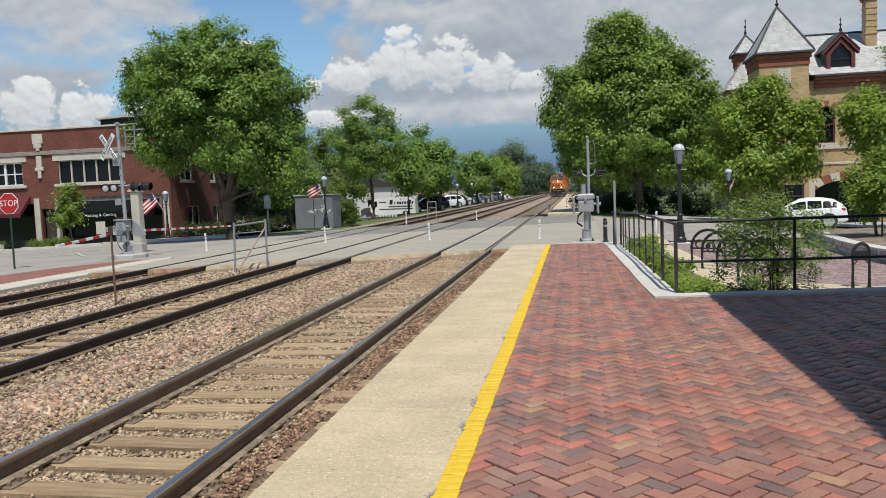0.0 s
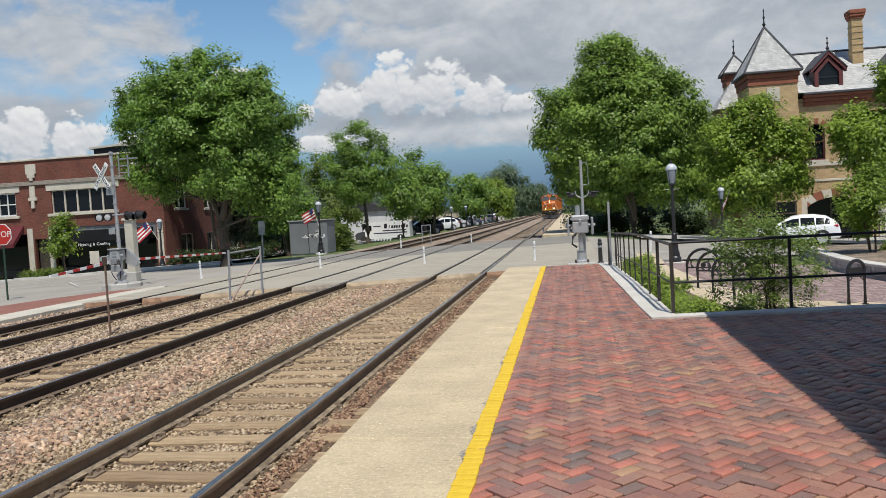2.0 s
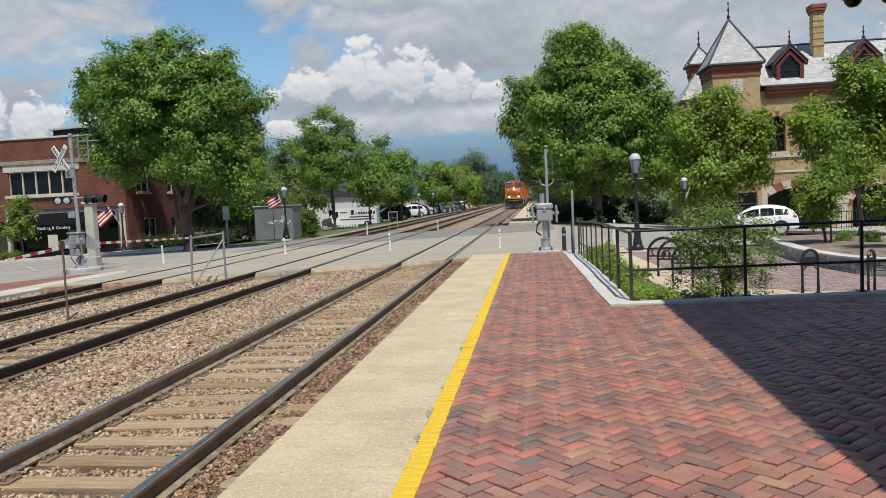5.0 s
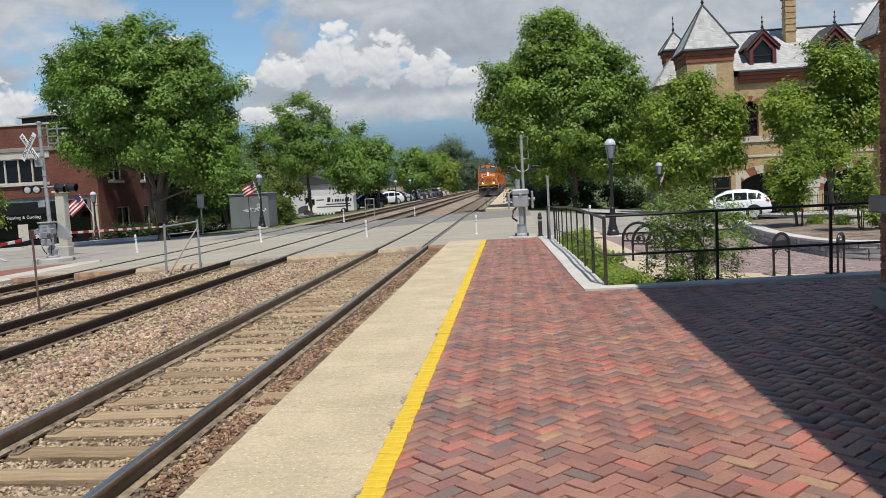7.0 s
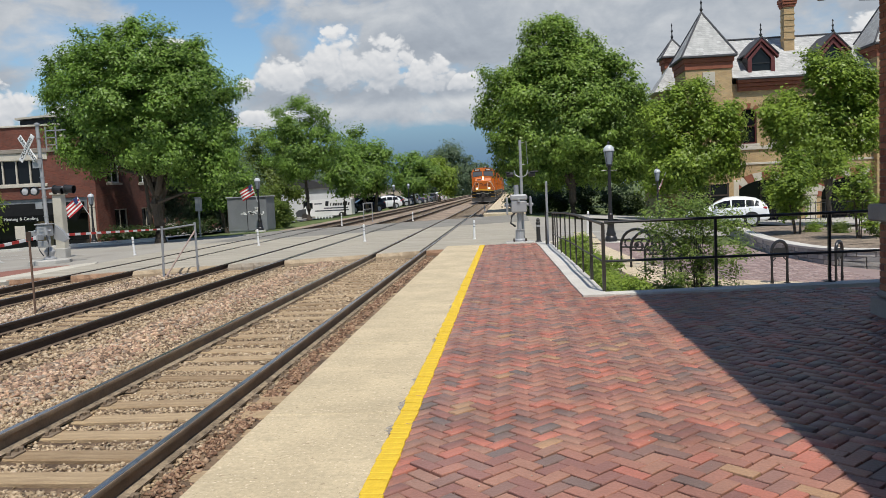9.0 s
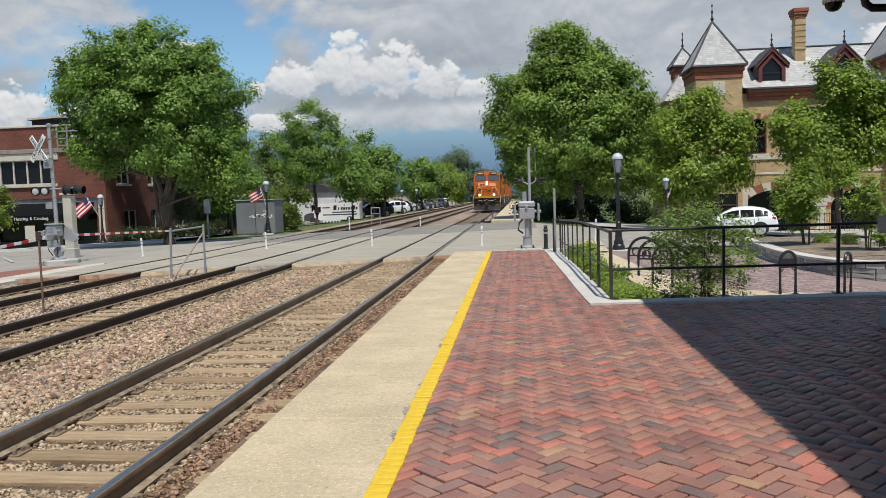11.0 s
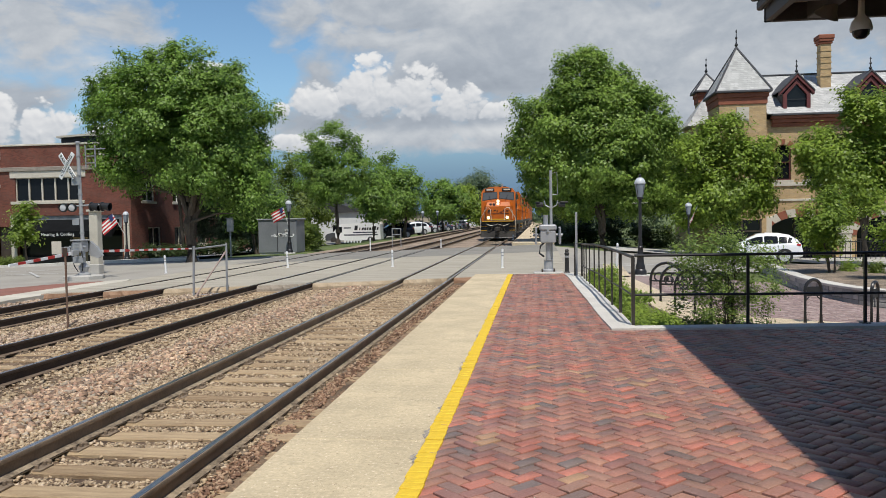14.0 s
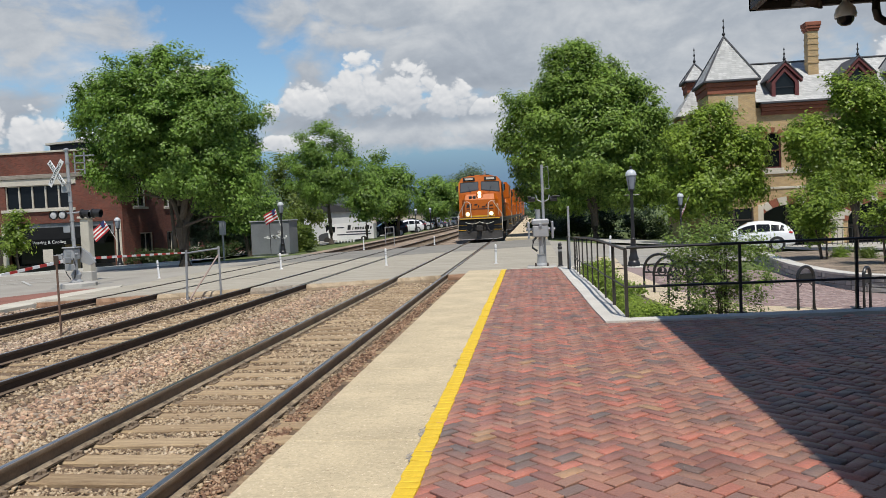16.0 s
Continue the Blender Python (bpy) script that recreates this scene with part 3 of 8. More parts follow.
for n, cx in enumerate(TRACKS):
    track = thing("railway_track", "railway track with rusty rails on weathered wooden ties", "railway track", group="railway tracks", kind="structure")
    near_edge, far_edge = edge_near(cx), edge_far(cx)
    for s in (-1, 1):
        gx = cx + s * 0.755
        r = part("rail", Geo().prism([(gx + u, RAIL + v) for u, v in head], "y", -30, FAR_END), DUSTY_RAIL if n == 0 else RUST, track, "dark rusty steel rail")
        part("rail_head", Geo().box(gx - 0.026, -30, RAIL - 0.003, gx + 0.026, FAR_END, RAIL + 0.002), RAIL_TOP, r, "polished running face of the rail")
        part("rail_foot", Geo().add([(gx - 0.072, -30, RAIL - 0.148), (gx - 0.014, -30, RAIL - 0.13), (gx - 0.014, FAR_END, RAIL - 0.13), (gx - 0.072, FAR_END, RAIL - 0.148)], [(0, 1, 2, 3)]).add([(gx + 0.072, -30, RAIL - 0.148), (gx + 0.014, -30, RAIL - 0.13), (gx + 0.014, FAR_END, RAIL - 0.13), (gx + 0.072, FAR_END, RAIL - 0.148)], [(0, 1, 2, 3)]), RAIL_FOOT if n == 0 else RUST_FOOT, r, "dusty foot of the rail")
    y = 1.2 + 0.13 * n
    while y < near_edge - 0.3:
        o = new("tie", tie_mesh)
        o.parent = track
        o.matrix_basis = pose(cx + rng.uniform(-0.05, 0.05), y, RAIL - 0.18 + rng.uniform(-0.008, 0.004), 0, rng.uniform(-0.5, 0.5), rng.uniform(-1.2, 1.2))
        for s in (-1, 1):
            p = new("tie_plate", plate_mesh)
            p.parent = track
            p.matrix_basis = pose(cx + s * 0.755, y, RAIL - 0.181)
        y += 0.50 + rng.uniform(-0.03, 0.03)
    # ties past the crossing, and those behind
    far = Geo()
    y = far_edge + 0.3
    while y < 190:
        far.box(cx - 1.29, y - 0.11, RAIL - 0.32, cx + 1.29, y + 0.11, RAIL - 0.18)
        y += 0.52
    y = 0.7
    while y > -12:
        far.box(cx - 1.29, y - 0.11, RAIL - 0.32, cx + 1.29, y + 0.11, RAIL - 0.18)
        y -= 0.52
    tagged(part("distant_ties", far, TIE_FAR, track), kind="stuff")

# ballast: a bed with hollows between the tracks, and loose stones on it
def ballast_height(x, y):
    d = min(abs(x - c) for c in TRACKS)
    z = RAIL - 0.212 + 0.008 * math.sin(3.1 * x + 1.7 * y)
    far_fill = min(1.0, max(0.0, (y - 4.0) / 5.0))
    if d < 0.66:
        z += 0.024 * far_fill - 0.012
    elif d < 0.86:
        z += 0.02
    elif d < 1.45:
        z += 0.018 + 0.016 * far_fill
    else:
        z += 0.03 + 0.05 * min(1.0, (d - 1.45) / 0.5)
    if x > -2.4:
        z -= 0.03
    return z


FAR_BALLAST = surface("distant ballast", (0.17, 0.125, 0.092), (0.46, 0.36, 0.27), 0.95, 0.8, 9, 1.0, spread=0.8)
for rows, mat, words_ in ((((-30, 2, 12), (2, 26, 60), (26, 38.5, 4)), BALLAST_BED, "bed of crushed pinkish stone under the tracks"), (((38.5, 60, 10), (60, 420, 40)), FAR_BALLAST, "bed of crushed stone under the tracks beyond the crossing")):
    bal = Geo()
    for y0, y1, ny in rows:
        bal.patch((-13.7, y0), (-1.6, y0), (-1.6, y1), (-13.7, y1), 60, ny, lambda x, y: ballast_height(x, y) if y < 24 or y > 39 else -0.55)
    tagged(part("ballast_bed", bal, mat), words_, "ballast", kind="structure")


def scatter_stones(count, x0, x1, y0, y1, size, seed, keep):
    """Angular stones as an array of eight-sided lumps."""
    r = np.random.RandomState(seed)
    x, y = r.uniform(x0, x1, count), r.uniform(y0, y1, count)
    ok = keep(x, y)
    x, y = x[ok], y[ok]
    n = len(x)
    z = np.array([ballast_height(a, b) for a, b in zip(x, y)])
    base = np.array([(1, 0, 0), (-1, 0, 0), (0, 1, 0), (0, -1, 0), (0, 0, 1), (0, 0, -1)], float)
    s = r.uniform(0.5, 1.5, (n, 1, 1)) * size
    q = r.normal(size=(n, 3, 3))
    q, _ = np.linalg.qr(q)
    v = (base[None] * r.uniform(0.45, 1.2, (n, 6, 1)) + r.normal(0, 0.24, (n, 6, 3))) * s
    v = np.einsum("nij,nkj->nki", q, v)
    v[:, :, 2] *= 0.7
    v += np.stack([x, y, z + size * r.uniform(0.0, 0.5, n)], 1)[:, None]
    f = np.array([(0, 2, 4), (2, 1, 4), (1, 3, 4), (3, 0, 4), (2, 0, 5), (1, 2, 5), (3, 1, 5), (0, 3, 5)])
    faces = (f[None] + 6 * np.arange(n)[:, None, None]).reshape(-1, 3)
    return v.reshape(-1, 3), faces


def near_rails(x, y):
    """How far each place lies from the nearest track's middle, and whether it is on a tie."""
    d = np.min(np.abs(x[:, None] - np.array(TRACKS)[None]), 1)
    ph = ((y - 1.2) / 0.5) % 1.0
    return d, (d < 1.3) & ((ph < 0.27) | (ph > 0.73))


def open_bed(x, y):
    """The shoulders between the tracks."""
    d, _ = near_rails(x, y)
    rr = np.random.RandomState(3).uniform(size=len(x))
    return (d + 0.35 * rr > 1.72) & (y < 23.6 + 0.43 * (x + 1.0)) & (x < -2.3)


def dusty_bed(x, y):
    """Between the ties and along the outer sides of the rails."""
    d, on_tie = near_rails(x, y)
    rr = np.random.RandomState(4).uniform(size=len(x))
    return (np.abs(d - 0.755) > 0.065) & (d - 0.5 * rr < 1.62) & (y < 23.6 + 0.43 * (x + 1.0)) & (~on_tie | (rr < 0.05 + 0.012 * np.clip(y - 4.0, 0.0, 12.0)) | ((d > 0.86) & (rr < 0.75))) & ((y > 5.5) | (y < 2.2) | (rr < 0.30 + 0.12 * y))


def stone_mesh(name, areas, keep, seed, material):
    vs, fs, at_ = [], [], 0
    for n, args in enumerate(areas):
        v, f = scatter_stones(*args, seed + n, keep)
        vs.append(v)
        fs.append(f + at_)
        at_ += len(v)
    return raw_mesh(name, np.concatenate(vs), np.concatenate(fs), material)


tagged(part("ballast_stones", stone_mesh("ballast_stones", ((8000, -6.3, -4.6, -8.0, 2.2, 0.046), (15000, -6.3, -4.6, 2.2, 10.0, 0.041), (9500, -6.5, -4.6, 10.0, 22.0, 0.043)), open_bed, 11, STONE)), "loose angular crushed stone in pink, tan and grey", "ballast", kind="stuff")
tagged(part("ballast_stones", stone_mesh("ballast_stones", ((12000, -13.5, -8.4, -8.0, 5.0, 0.046), (22000, -13.5, -8.4, 5.0, 14.0, 0.038), (15000, -13.5, -8.4, 14.0, 22.5, 0.042)), open_bed, 21, STONE_GREY)), "loose angular crushed stone, tan and grey, between the farther tracks", "ballast", kind="stuff")
tagged(part("track_fill", stone_mesh("track_fill", ((14000, -5.4, -1.8, -8.0, 2.2, 0.034), (14000, -12.8, -5.6, -8.0, 5.0, 0.038), (36000, -5.75, -2.6, 2.2, 9.0, 0.024), (32000, -5.75, -2.6, 9.0, 22.5, 0.029), (40000, -12.8, -5.6, 5.0, 21.0, 0.033)), dusty_bed, 31, DUST_STONE)), "dusty tan gravel between and beside the ties", "gravel", kind="stuff")

RED_STONE = palette("reddish dirt and stone", ((0.0, (0.26, 0.155, 0.095)), (0.25, (0.34, 0.215, 0.135)), (0.5, (0.17, 0.095, 0.06)), (0.7, (0.40, 0.275, 0.18)), (0.9, (0.12, 0.07, 0.045))), 0.95, 40, 0.3, "island", 0.3)
tagged(part("platform_side_gravel", stone_mesh("platform_side_gravel", ((9000, -2.6, -1.8, 2.2, 9.0, 0.024), (8000, -2.6, -1.8, 9.0, 22.5, 0.029)), dusty_bed, 51, RED_STONE)), "reddish brown gravel and dirt beside the platform face", "gravel", kind="stuff")

# ---- near platform ----
END = 21.5            # where the platform meets the crossing
platform = thing("platform", "station platform with a pale concrete edge, yellow line and brick paving", "platform", kind="structure")
# concrete edge in slabs
lengths = [2.56] * 11
y = -4.85
SLAB = surface("platform concrete", (0.42, 0.34, 0.225), (0.71, 0.60, 0.435), 0.95, 1.1, 80, 0.05, spread=0.3, spec=0.2, grain=4.5)
def speckled(name, base, pale, dark):
    """Weathered exposed-grit concrete: blotches, pale and dark grit, and a pitted relief."""
    m = surface(name, tuple(c * 0.80 for c in base), tuple(c * 1.16 for c in base), 0.95, 1.3, 30, 0.35, spread=0.7, spec=0.15, grain=1.5)
    ns, ls = m.node_tree.nodes, m.node_tree.links
    b_ = ns["Principled BSDF"]
    co = ns.new("ShaderNodeTexCoord").outputs["Object"]
    colour = b_.inputs["Base Color"].links[0].from_socket
    for size, tone, lo, hi in ((34.0, pale, 0.60, 0.70), (22.0, dark, 0.63, 0.74), (75.0, dark, 0.62, 0.70), (8.0, tuple(c * 0.82 for c in base), 0.56, 0.70)):
        n_ = ns.new("ShaderNodeTexNoise")
        n_.inputs["Scale"].default_value, n_.inputs["Detail"].default_value, n_.inputs["Roughness"].default_value = size, 3.0, 0.55
        ls.new(co, n_.inputs["Vector"])
        pick = ramp(ns, ((lo, (0, 0, 0)), (hi, (0.85, 0.85, 0.85))), "LINEAR")
        ls.new(n_.outputs["Fac"], pick.inputs[0])
        mx = ns.new("ShaderNodeMix")
        mx.data_type = "RGBA"
        ls.new(pick.outputs[0], mx.inputs["Factor"])
        ls.new(colour, mx.inputs["A"])
        mx.inputs["B"].default_value = (*tone, 1)
        colour = mx.outputs["Result"]
    ls.new(colour, b_.inputs["Base Color"])
    return m


SLAB_TOP = speckled("exposed grit concrete", (0.565, 0.470, 0.315), (0.80, 0.70, 0.53), (0.29, 0.225, 0.145))
for n, l in enumerate(lengths):
    y1 = min(y + l, END + 0.1)
    part("slab", Geo().box(-1.875, y + 0.007, -0.62, -0.873, y1 - 0.007, 0.0, 0.009), SLAB_TOP, platform)
    y = y1
rng = random.Random(77)
for y0, x0, x1 in ((9.55, -1.87, -1.35), (12.6, -1.87, -1.2), (6.6, -1.3, -0.9), (15.4, -1.87, -1.1), (18.9, -1.8, -1.0), (19.6, -1.5, -0.95)):
    pts = [(x0 + (x1 - x0) * k / 9, y0 + rng.uniform(-0.03, 0.03)) for k in range(10)]
    vs = [q for x, y in pts for q in ((x, y - rng.uniform(0.0008, 0.003), 0.0015), (x, y + rng.uniform(0.0008, 0.003), 0.0015))]
    part("crack", Geo().add(vs, [(2 * k, 2 * k + 2, 2 * k + 3, 2 * k + 1) for k in range(9)]), SOIL, platform, "thin dark crack in the concrete")
# spalled patches where the concrete meets the yellow line
for y0, l in ((3.75, 0.12), (4.9, 0.2), (5.45, 0.26), (6.3, 0.1), (7.95, 0.22), (8.3, 0.1), (10.2, 0.2)):
    n = 9
    vs = [(-0.885 - rng.uniform(0.01, 0.05) * math.sin(math.pi * k / (n - 1)) , y0 + l * k / (n - 1), 0.002) for k in range(n)] + [(-0.87, y0 + l, 0.002), (-0.87, y0, 0.002)]
    part("spall", Geo().add(vs, [tuple(range(n + 2))]), surface("crumbled concrete", (0.16, 0.14, 0.12), (0.5, 0.45, 0.38), 0.95, 40, 120, 1.0, spread=1.0), platform, "crumbled grey edge of the concrete")
part("yellow_bed", Geo().box(-0.873, -6, -0.3, -0.745, END, -0.032), JOINT_SAND, platform)
rng = random.Random(31)
line_meshes = []
for k in range(6):
    w = rng.uniform(0.0, 0.016)
    line_meshes.append(Geo().box(-0.066 - w, -0.0462, -0.05, 0.062, 0.0462, 0.008, 0.003).mesh("yellow_brick", YELLOW))
for k in range(int((END + 6.0) / 0.1015)):
    y = -5.9 + k * 0.1015
    o = new("yellow_brick", rng.choice(line_meshes))
    o.parent = platform
    o.matrix_basis = pose(-0.806 - 0.0042 * max(0.0, y - 8.0) + rng.uniform(-0.004, 0.004), y, rng.uniform(-0.004, 0.003), rng.uniform(-1.5, 1.5), rng.uniform(-1, 1), rng.uniform(-5.0, 0.0))
part("paving_bed", Geo().box(-0.755, -6, -0.3, 0.95, END, -0.03).box(0.95, -6, -0.3, 9.0, 11.1, -0.03), JOINT_SAND, platform)


def herringbone(x0, x1, y0, y1, inside, start):
    """Bricks of 20 by 10 cm, laid in zigzags across the platform: (centre x, centre y, turn)."""
    w = 0.1025
    out = []
    c = math.sqrt(0.5)
    reach = int(max(x1 - x0, y1 - start) / w * 1.6) + 8
    for i in range(-reach, reach):
        for j in range(-reach, reach):
            k = (i - j) % 4
            if k == 0:
                u, v, turn = (i + 1) * w, (j + 0.5) * w, 45
            elif k == 3:
                u, v, turn = (i + 0.5) * w, (j + 1) * w, 135
            else:
                continue
            x, y = x0 + c * (u - v), y0 + c * (u + v)
            if x0 < x < x1 and start < y < y1 and inside(x, y):
                out.append((x, y, turn))
    return out


def paved(x, y):
    return -0.74 < x < 0.93 or (x < 7.2 and y < 11.0)


brick_geo = Geo().box(-0.0972, -0.0462, -0.05, 0.0972, 0.0462, 0.0, 0.004)
brick_mesh = brick_geo.mesh("brick", PAVER_ONE)
bv = np.array([v.co for v in brick_mesh.vertices])
brick_mesh.calc_loop_triangles()
tri = np.array([t.vertices for t in brick_mesh.loop_triangles])
rng = random.Random(9)
worn_rng = np.random.RandomState(12)
single, rest_v, rest_f, at = 0, [], [], 0
for x, y, turn in herringbone(-0.75, 7.3, 1.4, END, paved, -5.9):
    m = pose(x + rng.uniform(-0.003, 0.003), y + rng.uniform(-0.003, 0.003), rng.uniform(-0.006, 0.004), rng.uniform(-1.3, 1.3), rng.uniform(-1.3, 1.3), turn + rng.uniform(-1.8, 1.8))
    if 2.9 < y < 4.6 and -0.7 < x < 2.0 and single < 300:
        o = new("brick", brick_mesh)
        o.parent = platform
        o.matrix_basis = m
        single += 1
    else:
        a = np.array(m)
        worn = bv + worn_rng.normal(0, 1.0, (8, 3)).repeat(3, 0) * np.array((0.0022, 0.0018, 0.0012))
        rest_v.append(worn @ a[:3, :3].T + a[:3, 3])
        rest_f.append(tri + at)
        at += len(bv)
tagged(part("brick_paving", raw_mesh("brick_paving", np.concatenate(rest_v), np.concatenate(rest_f), PAVER), None, platform, "red, brown and grey bricks in herringbone"), kind="stuff")

rr_ = np.random.RandomState(8)
n = 110
cx_, cy_ = rr_.uniform(-0.7, 2.6, n), rr_.uniform(2.6, 9.0, n) ** 1.0
tetra = np.array([(1, 0, 0), (-0.5, 0.8, 0), (-0.5, -0.8, 0), (0, 0, 0.9)])
vs = tetra[None] * rr_.uniform(0.003, 0.009, (n, 1, 1)) + np.stack([cx_, cy_, np.full(n, 0.002)], 1)[:, None]
fs = np.array([(0, 1, 3), (1, 2, 3), (2, 0, 3), (0, 2, 1)])[None] + 4 * np.arange(n)[:, None, None]
tagged(part("grit", raw_mesh("grit", vs.reshape(-1, 3), fs.reshape(-1, 3), CONCRETE)), "pale grit and chips strewn on the bricks", "grit", kind="stuff")

# ramp from the platform's end down to the street
part("ramp", Geo().add([(-1.875, END + 0.1, -0.004), (1.4, END + 0.1, -0.004), (2.2, 25.6, RAIL - 0.03), (-1.9, 24.0, RAIL - 0.015), (-1.875, END + 0.1, -0.6), (1.4, END + 0.1, -0.6), (2.2, 25.6, -0.6), (-1.9, 24.0, -0.6)], [(0, 1, 2, 3), (0, 4, 5, 1), (1, 5, 6, 2), (2, 6, 7, 3), (3, 7, 4, 0)]), CONCRETE, platform, "pale concrete apron sloping to the street")

# far continuation of the near platform beyond the street
far_platform = thing("far_platform", "pale concrete platform beyond the street beside the track", "platform", kind="structure")
part("slab", Geo().box(-1.875, 50.4, -0.6, 0.9, 190, -0.1, 0.02), SLAB, far_platform)

# opposite platform: low concrete edge with a red brick strip behind it
opposite = thing("opposite_platform", "low opposite platform with concrete edge and a red brick strip", "platform", kind="structure")
part("concrete_edge", Geo().prism([(-13.1, -20), (-13.1, 22.6), (-13.6, 23.8), (-14.0, 23.2), (-14.1, 21.2), (-14.1, -20)], "z", -0.62, -0.245), CONCRETE, opposite)
part("brick_strip", Geo().prism([(-14.101, -20), (-14.101, 21.2), (-14.0, 23.2), (-14.9, 22.4), (-15.7, 20.8), (-16.2, 18.0), (-16.4, -20)], "z", -0.62, -0.25), surface("red paving", (0.20, 0.085, 0.06), (0.33, 0.15, 0.11), 0.9, 1.5, 60, 0.3), opposite, "strip of dull red paving bricks")

# ---- trees and shrubs ----
LEAF_MAPLE = leafy("maple leaf", (0.052, 0.112, 0.018), (0.315, 0.485, 0.09))
LEAF_BROAD = leafy("broad leaf", (0.062, 0.125, 0.02), (0.38, 0.535, 0.105))
LEAF_YOUNG = leafy("young leaf", (0.07, 0.13, 0.014), (0.38, 0.51, 0.075))
LEAF_SHRUB = leafy("shrub leaf", (0.05, 0.10, 0.018), (0.34, 0.46, 0.10))
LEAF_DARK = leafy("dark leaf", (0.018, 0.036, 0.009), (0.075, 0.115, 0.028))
# paler and bluer than other leaves: the haze of distance in their colour
LEAF_HAZE = leafy("distant leaf with haze", (0.09, 0.14, 0.08), (0.19, 0.26, 0.145))
LEAF_LIME = leafy("lime leaf", (0.06, 0.10, 0.014), (0.22, 0.29, 0.05))
LEAF_WHITE = leafy("blossom", (0.45, 0.45, 0.40), (0.75, 0.75, 0.68))


def leaf_cloud(lobes, cy, depth, clumps, per_clump, leaf, spread, seed, flat=0.75):
    """Leaves in clumps through a crown of overlapping lobes (x, z, half width, half height) about the plane y = cy; returns corners, faces and the clumps' centres."""
    r = np.random.RandomState(seed)
    area = np.array([a * b for _, _, a, b in lobes])
    # boughs spread evenly over the lobes, most near the outside; clumps of leaves gather on them
    boughs = max(4, clumps // 9)
    share = np.maximum(1, np.round(boughs * area / area.sum())).astype(int)
    pick = np.repeat(np.arange(len(lobes)), share)
    boughs = len(pick)
    k = np.concatenate([(np.arange(m) + 0.5) / m for m in share])
    turn = np.concatenate([np.arange(m) * 2.39996 for m in share]) + r.normal(0, 0.25, boughs)
    h = np.clip(1 - 2 * k + r.normal(0, 0.05, boughs), -1, 1)
    d = np.stack([np.sqrt(1 - h * h) * np.cos(turn), np.sqrt(1 - h * h) * np.sin(turn), h], 1)
    rad = r.uniform(0.2, 1.0, boughs) ** 0.4 * r.uniform(0.86, 1.1, boughs)
    l = np.array(lobes)[pick]
    c = np.stack([l[:, 0] + d[:, 0] * rad * l[:, 2], cy + d[:, 1] * rad * np.minimum(l[:, 2], l[:, 3] * 1.3) * depth, l[:, 1] + d[:, 2] * rad * l[:, 3]], 1)
    on = r.randint(0, boughs, clumps)
    reach = 0.13 * np.sqrt(l[:, 2] * l[:, 3])[on] * r.uniform(0.6, 1.35, boughs)[on]
    spot = np.clip(r.normal(size=(clumps, 3)), -1.8, 1.8) * reach[:, None]
    spot[:, 2] *= 0.8
    c = c[on] + spot
    n = clumps * per_clump
    size = r.uniform(0.6, 1.5, clumps)
    off = np.clip(r.normal(size=(clumps, per_clump, 3)), -1.7, 1.7) * spread * size[:, None, None]
    off[:, :, 2] *= 0.72
    p = (c[:, None] + off).reshape(-1, 3)
    # leaves lie roughly outward and upward, each tilted its own way
    out = (p - np.array([np.mean(l[:, 0]), cy, np.mean(l[:, 1]) - 1.5]))
    out /= np.linalg.norm(out, axis=1, keepdims=True) + 1e-6
    off_n = off.reshape(-1, 3) / (np.linalg.norm(off.reshape(-1, 3), axis=1, keepdims=True) + 1e-6)
    nrm = out * 0.7 + off_n * 0.7 + np.array([0.08, -0.28, flat * 0.66]) + r.normal(0, 0.34, (n, 3))
    nrm /= np.linalg.norm(nrm, axis=1, keepdims=True)
    t = np.cross(nrm, r.normal(size=(n, 3)))
    t /= np.linalg.norm(t, axis=1, keepdims=True) + 1e-6
    b = np.cross(nrm, t)
    s = (leaf * r.uniform(0.6, 1.3, n))[:, None]
    v = np.stack([p - t * s, p + b * s * 0.55 - nrm * s * 0.12, p + t * s, p - b * s * 0.55 - nrm * s * 0.12], 1)
    return v.reshape(-1, 3), np.arange(4 * n).reshape(-1, 4), c


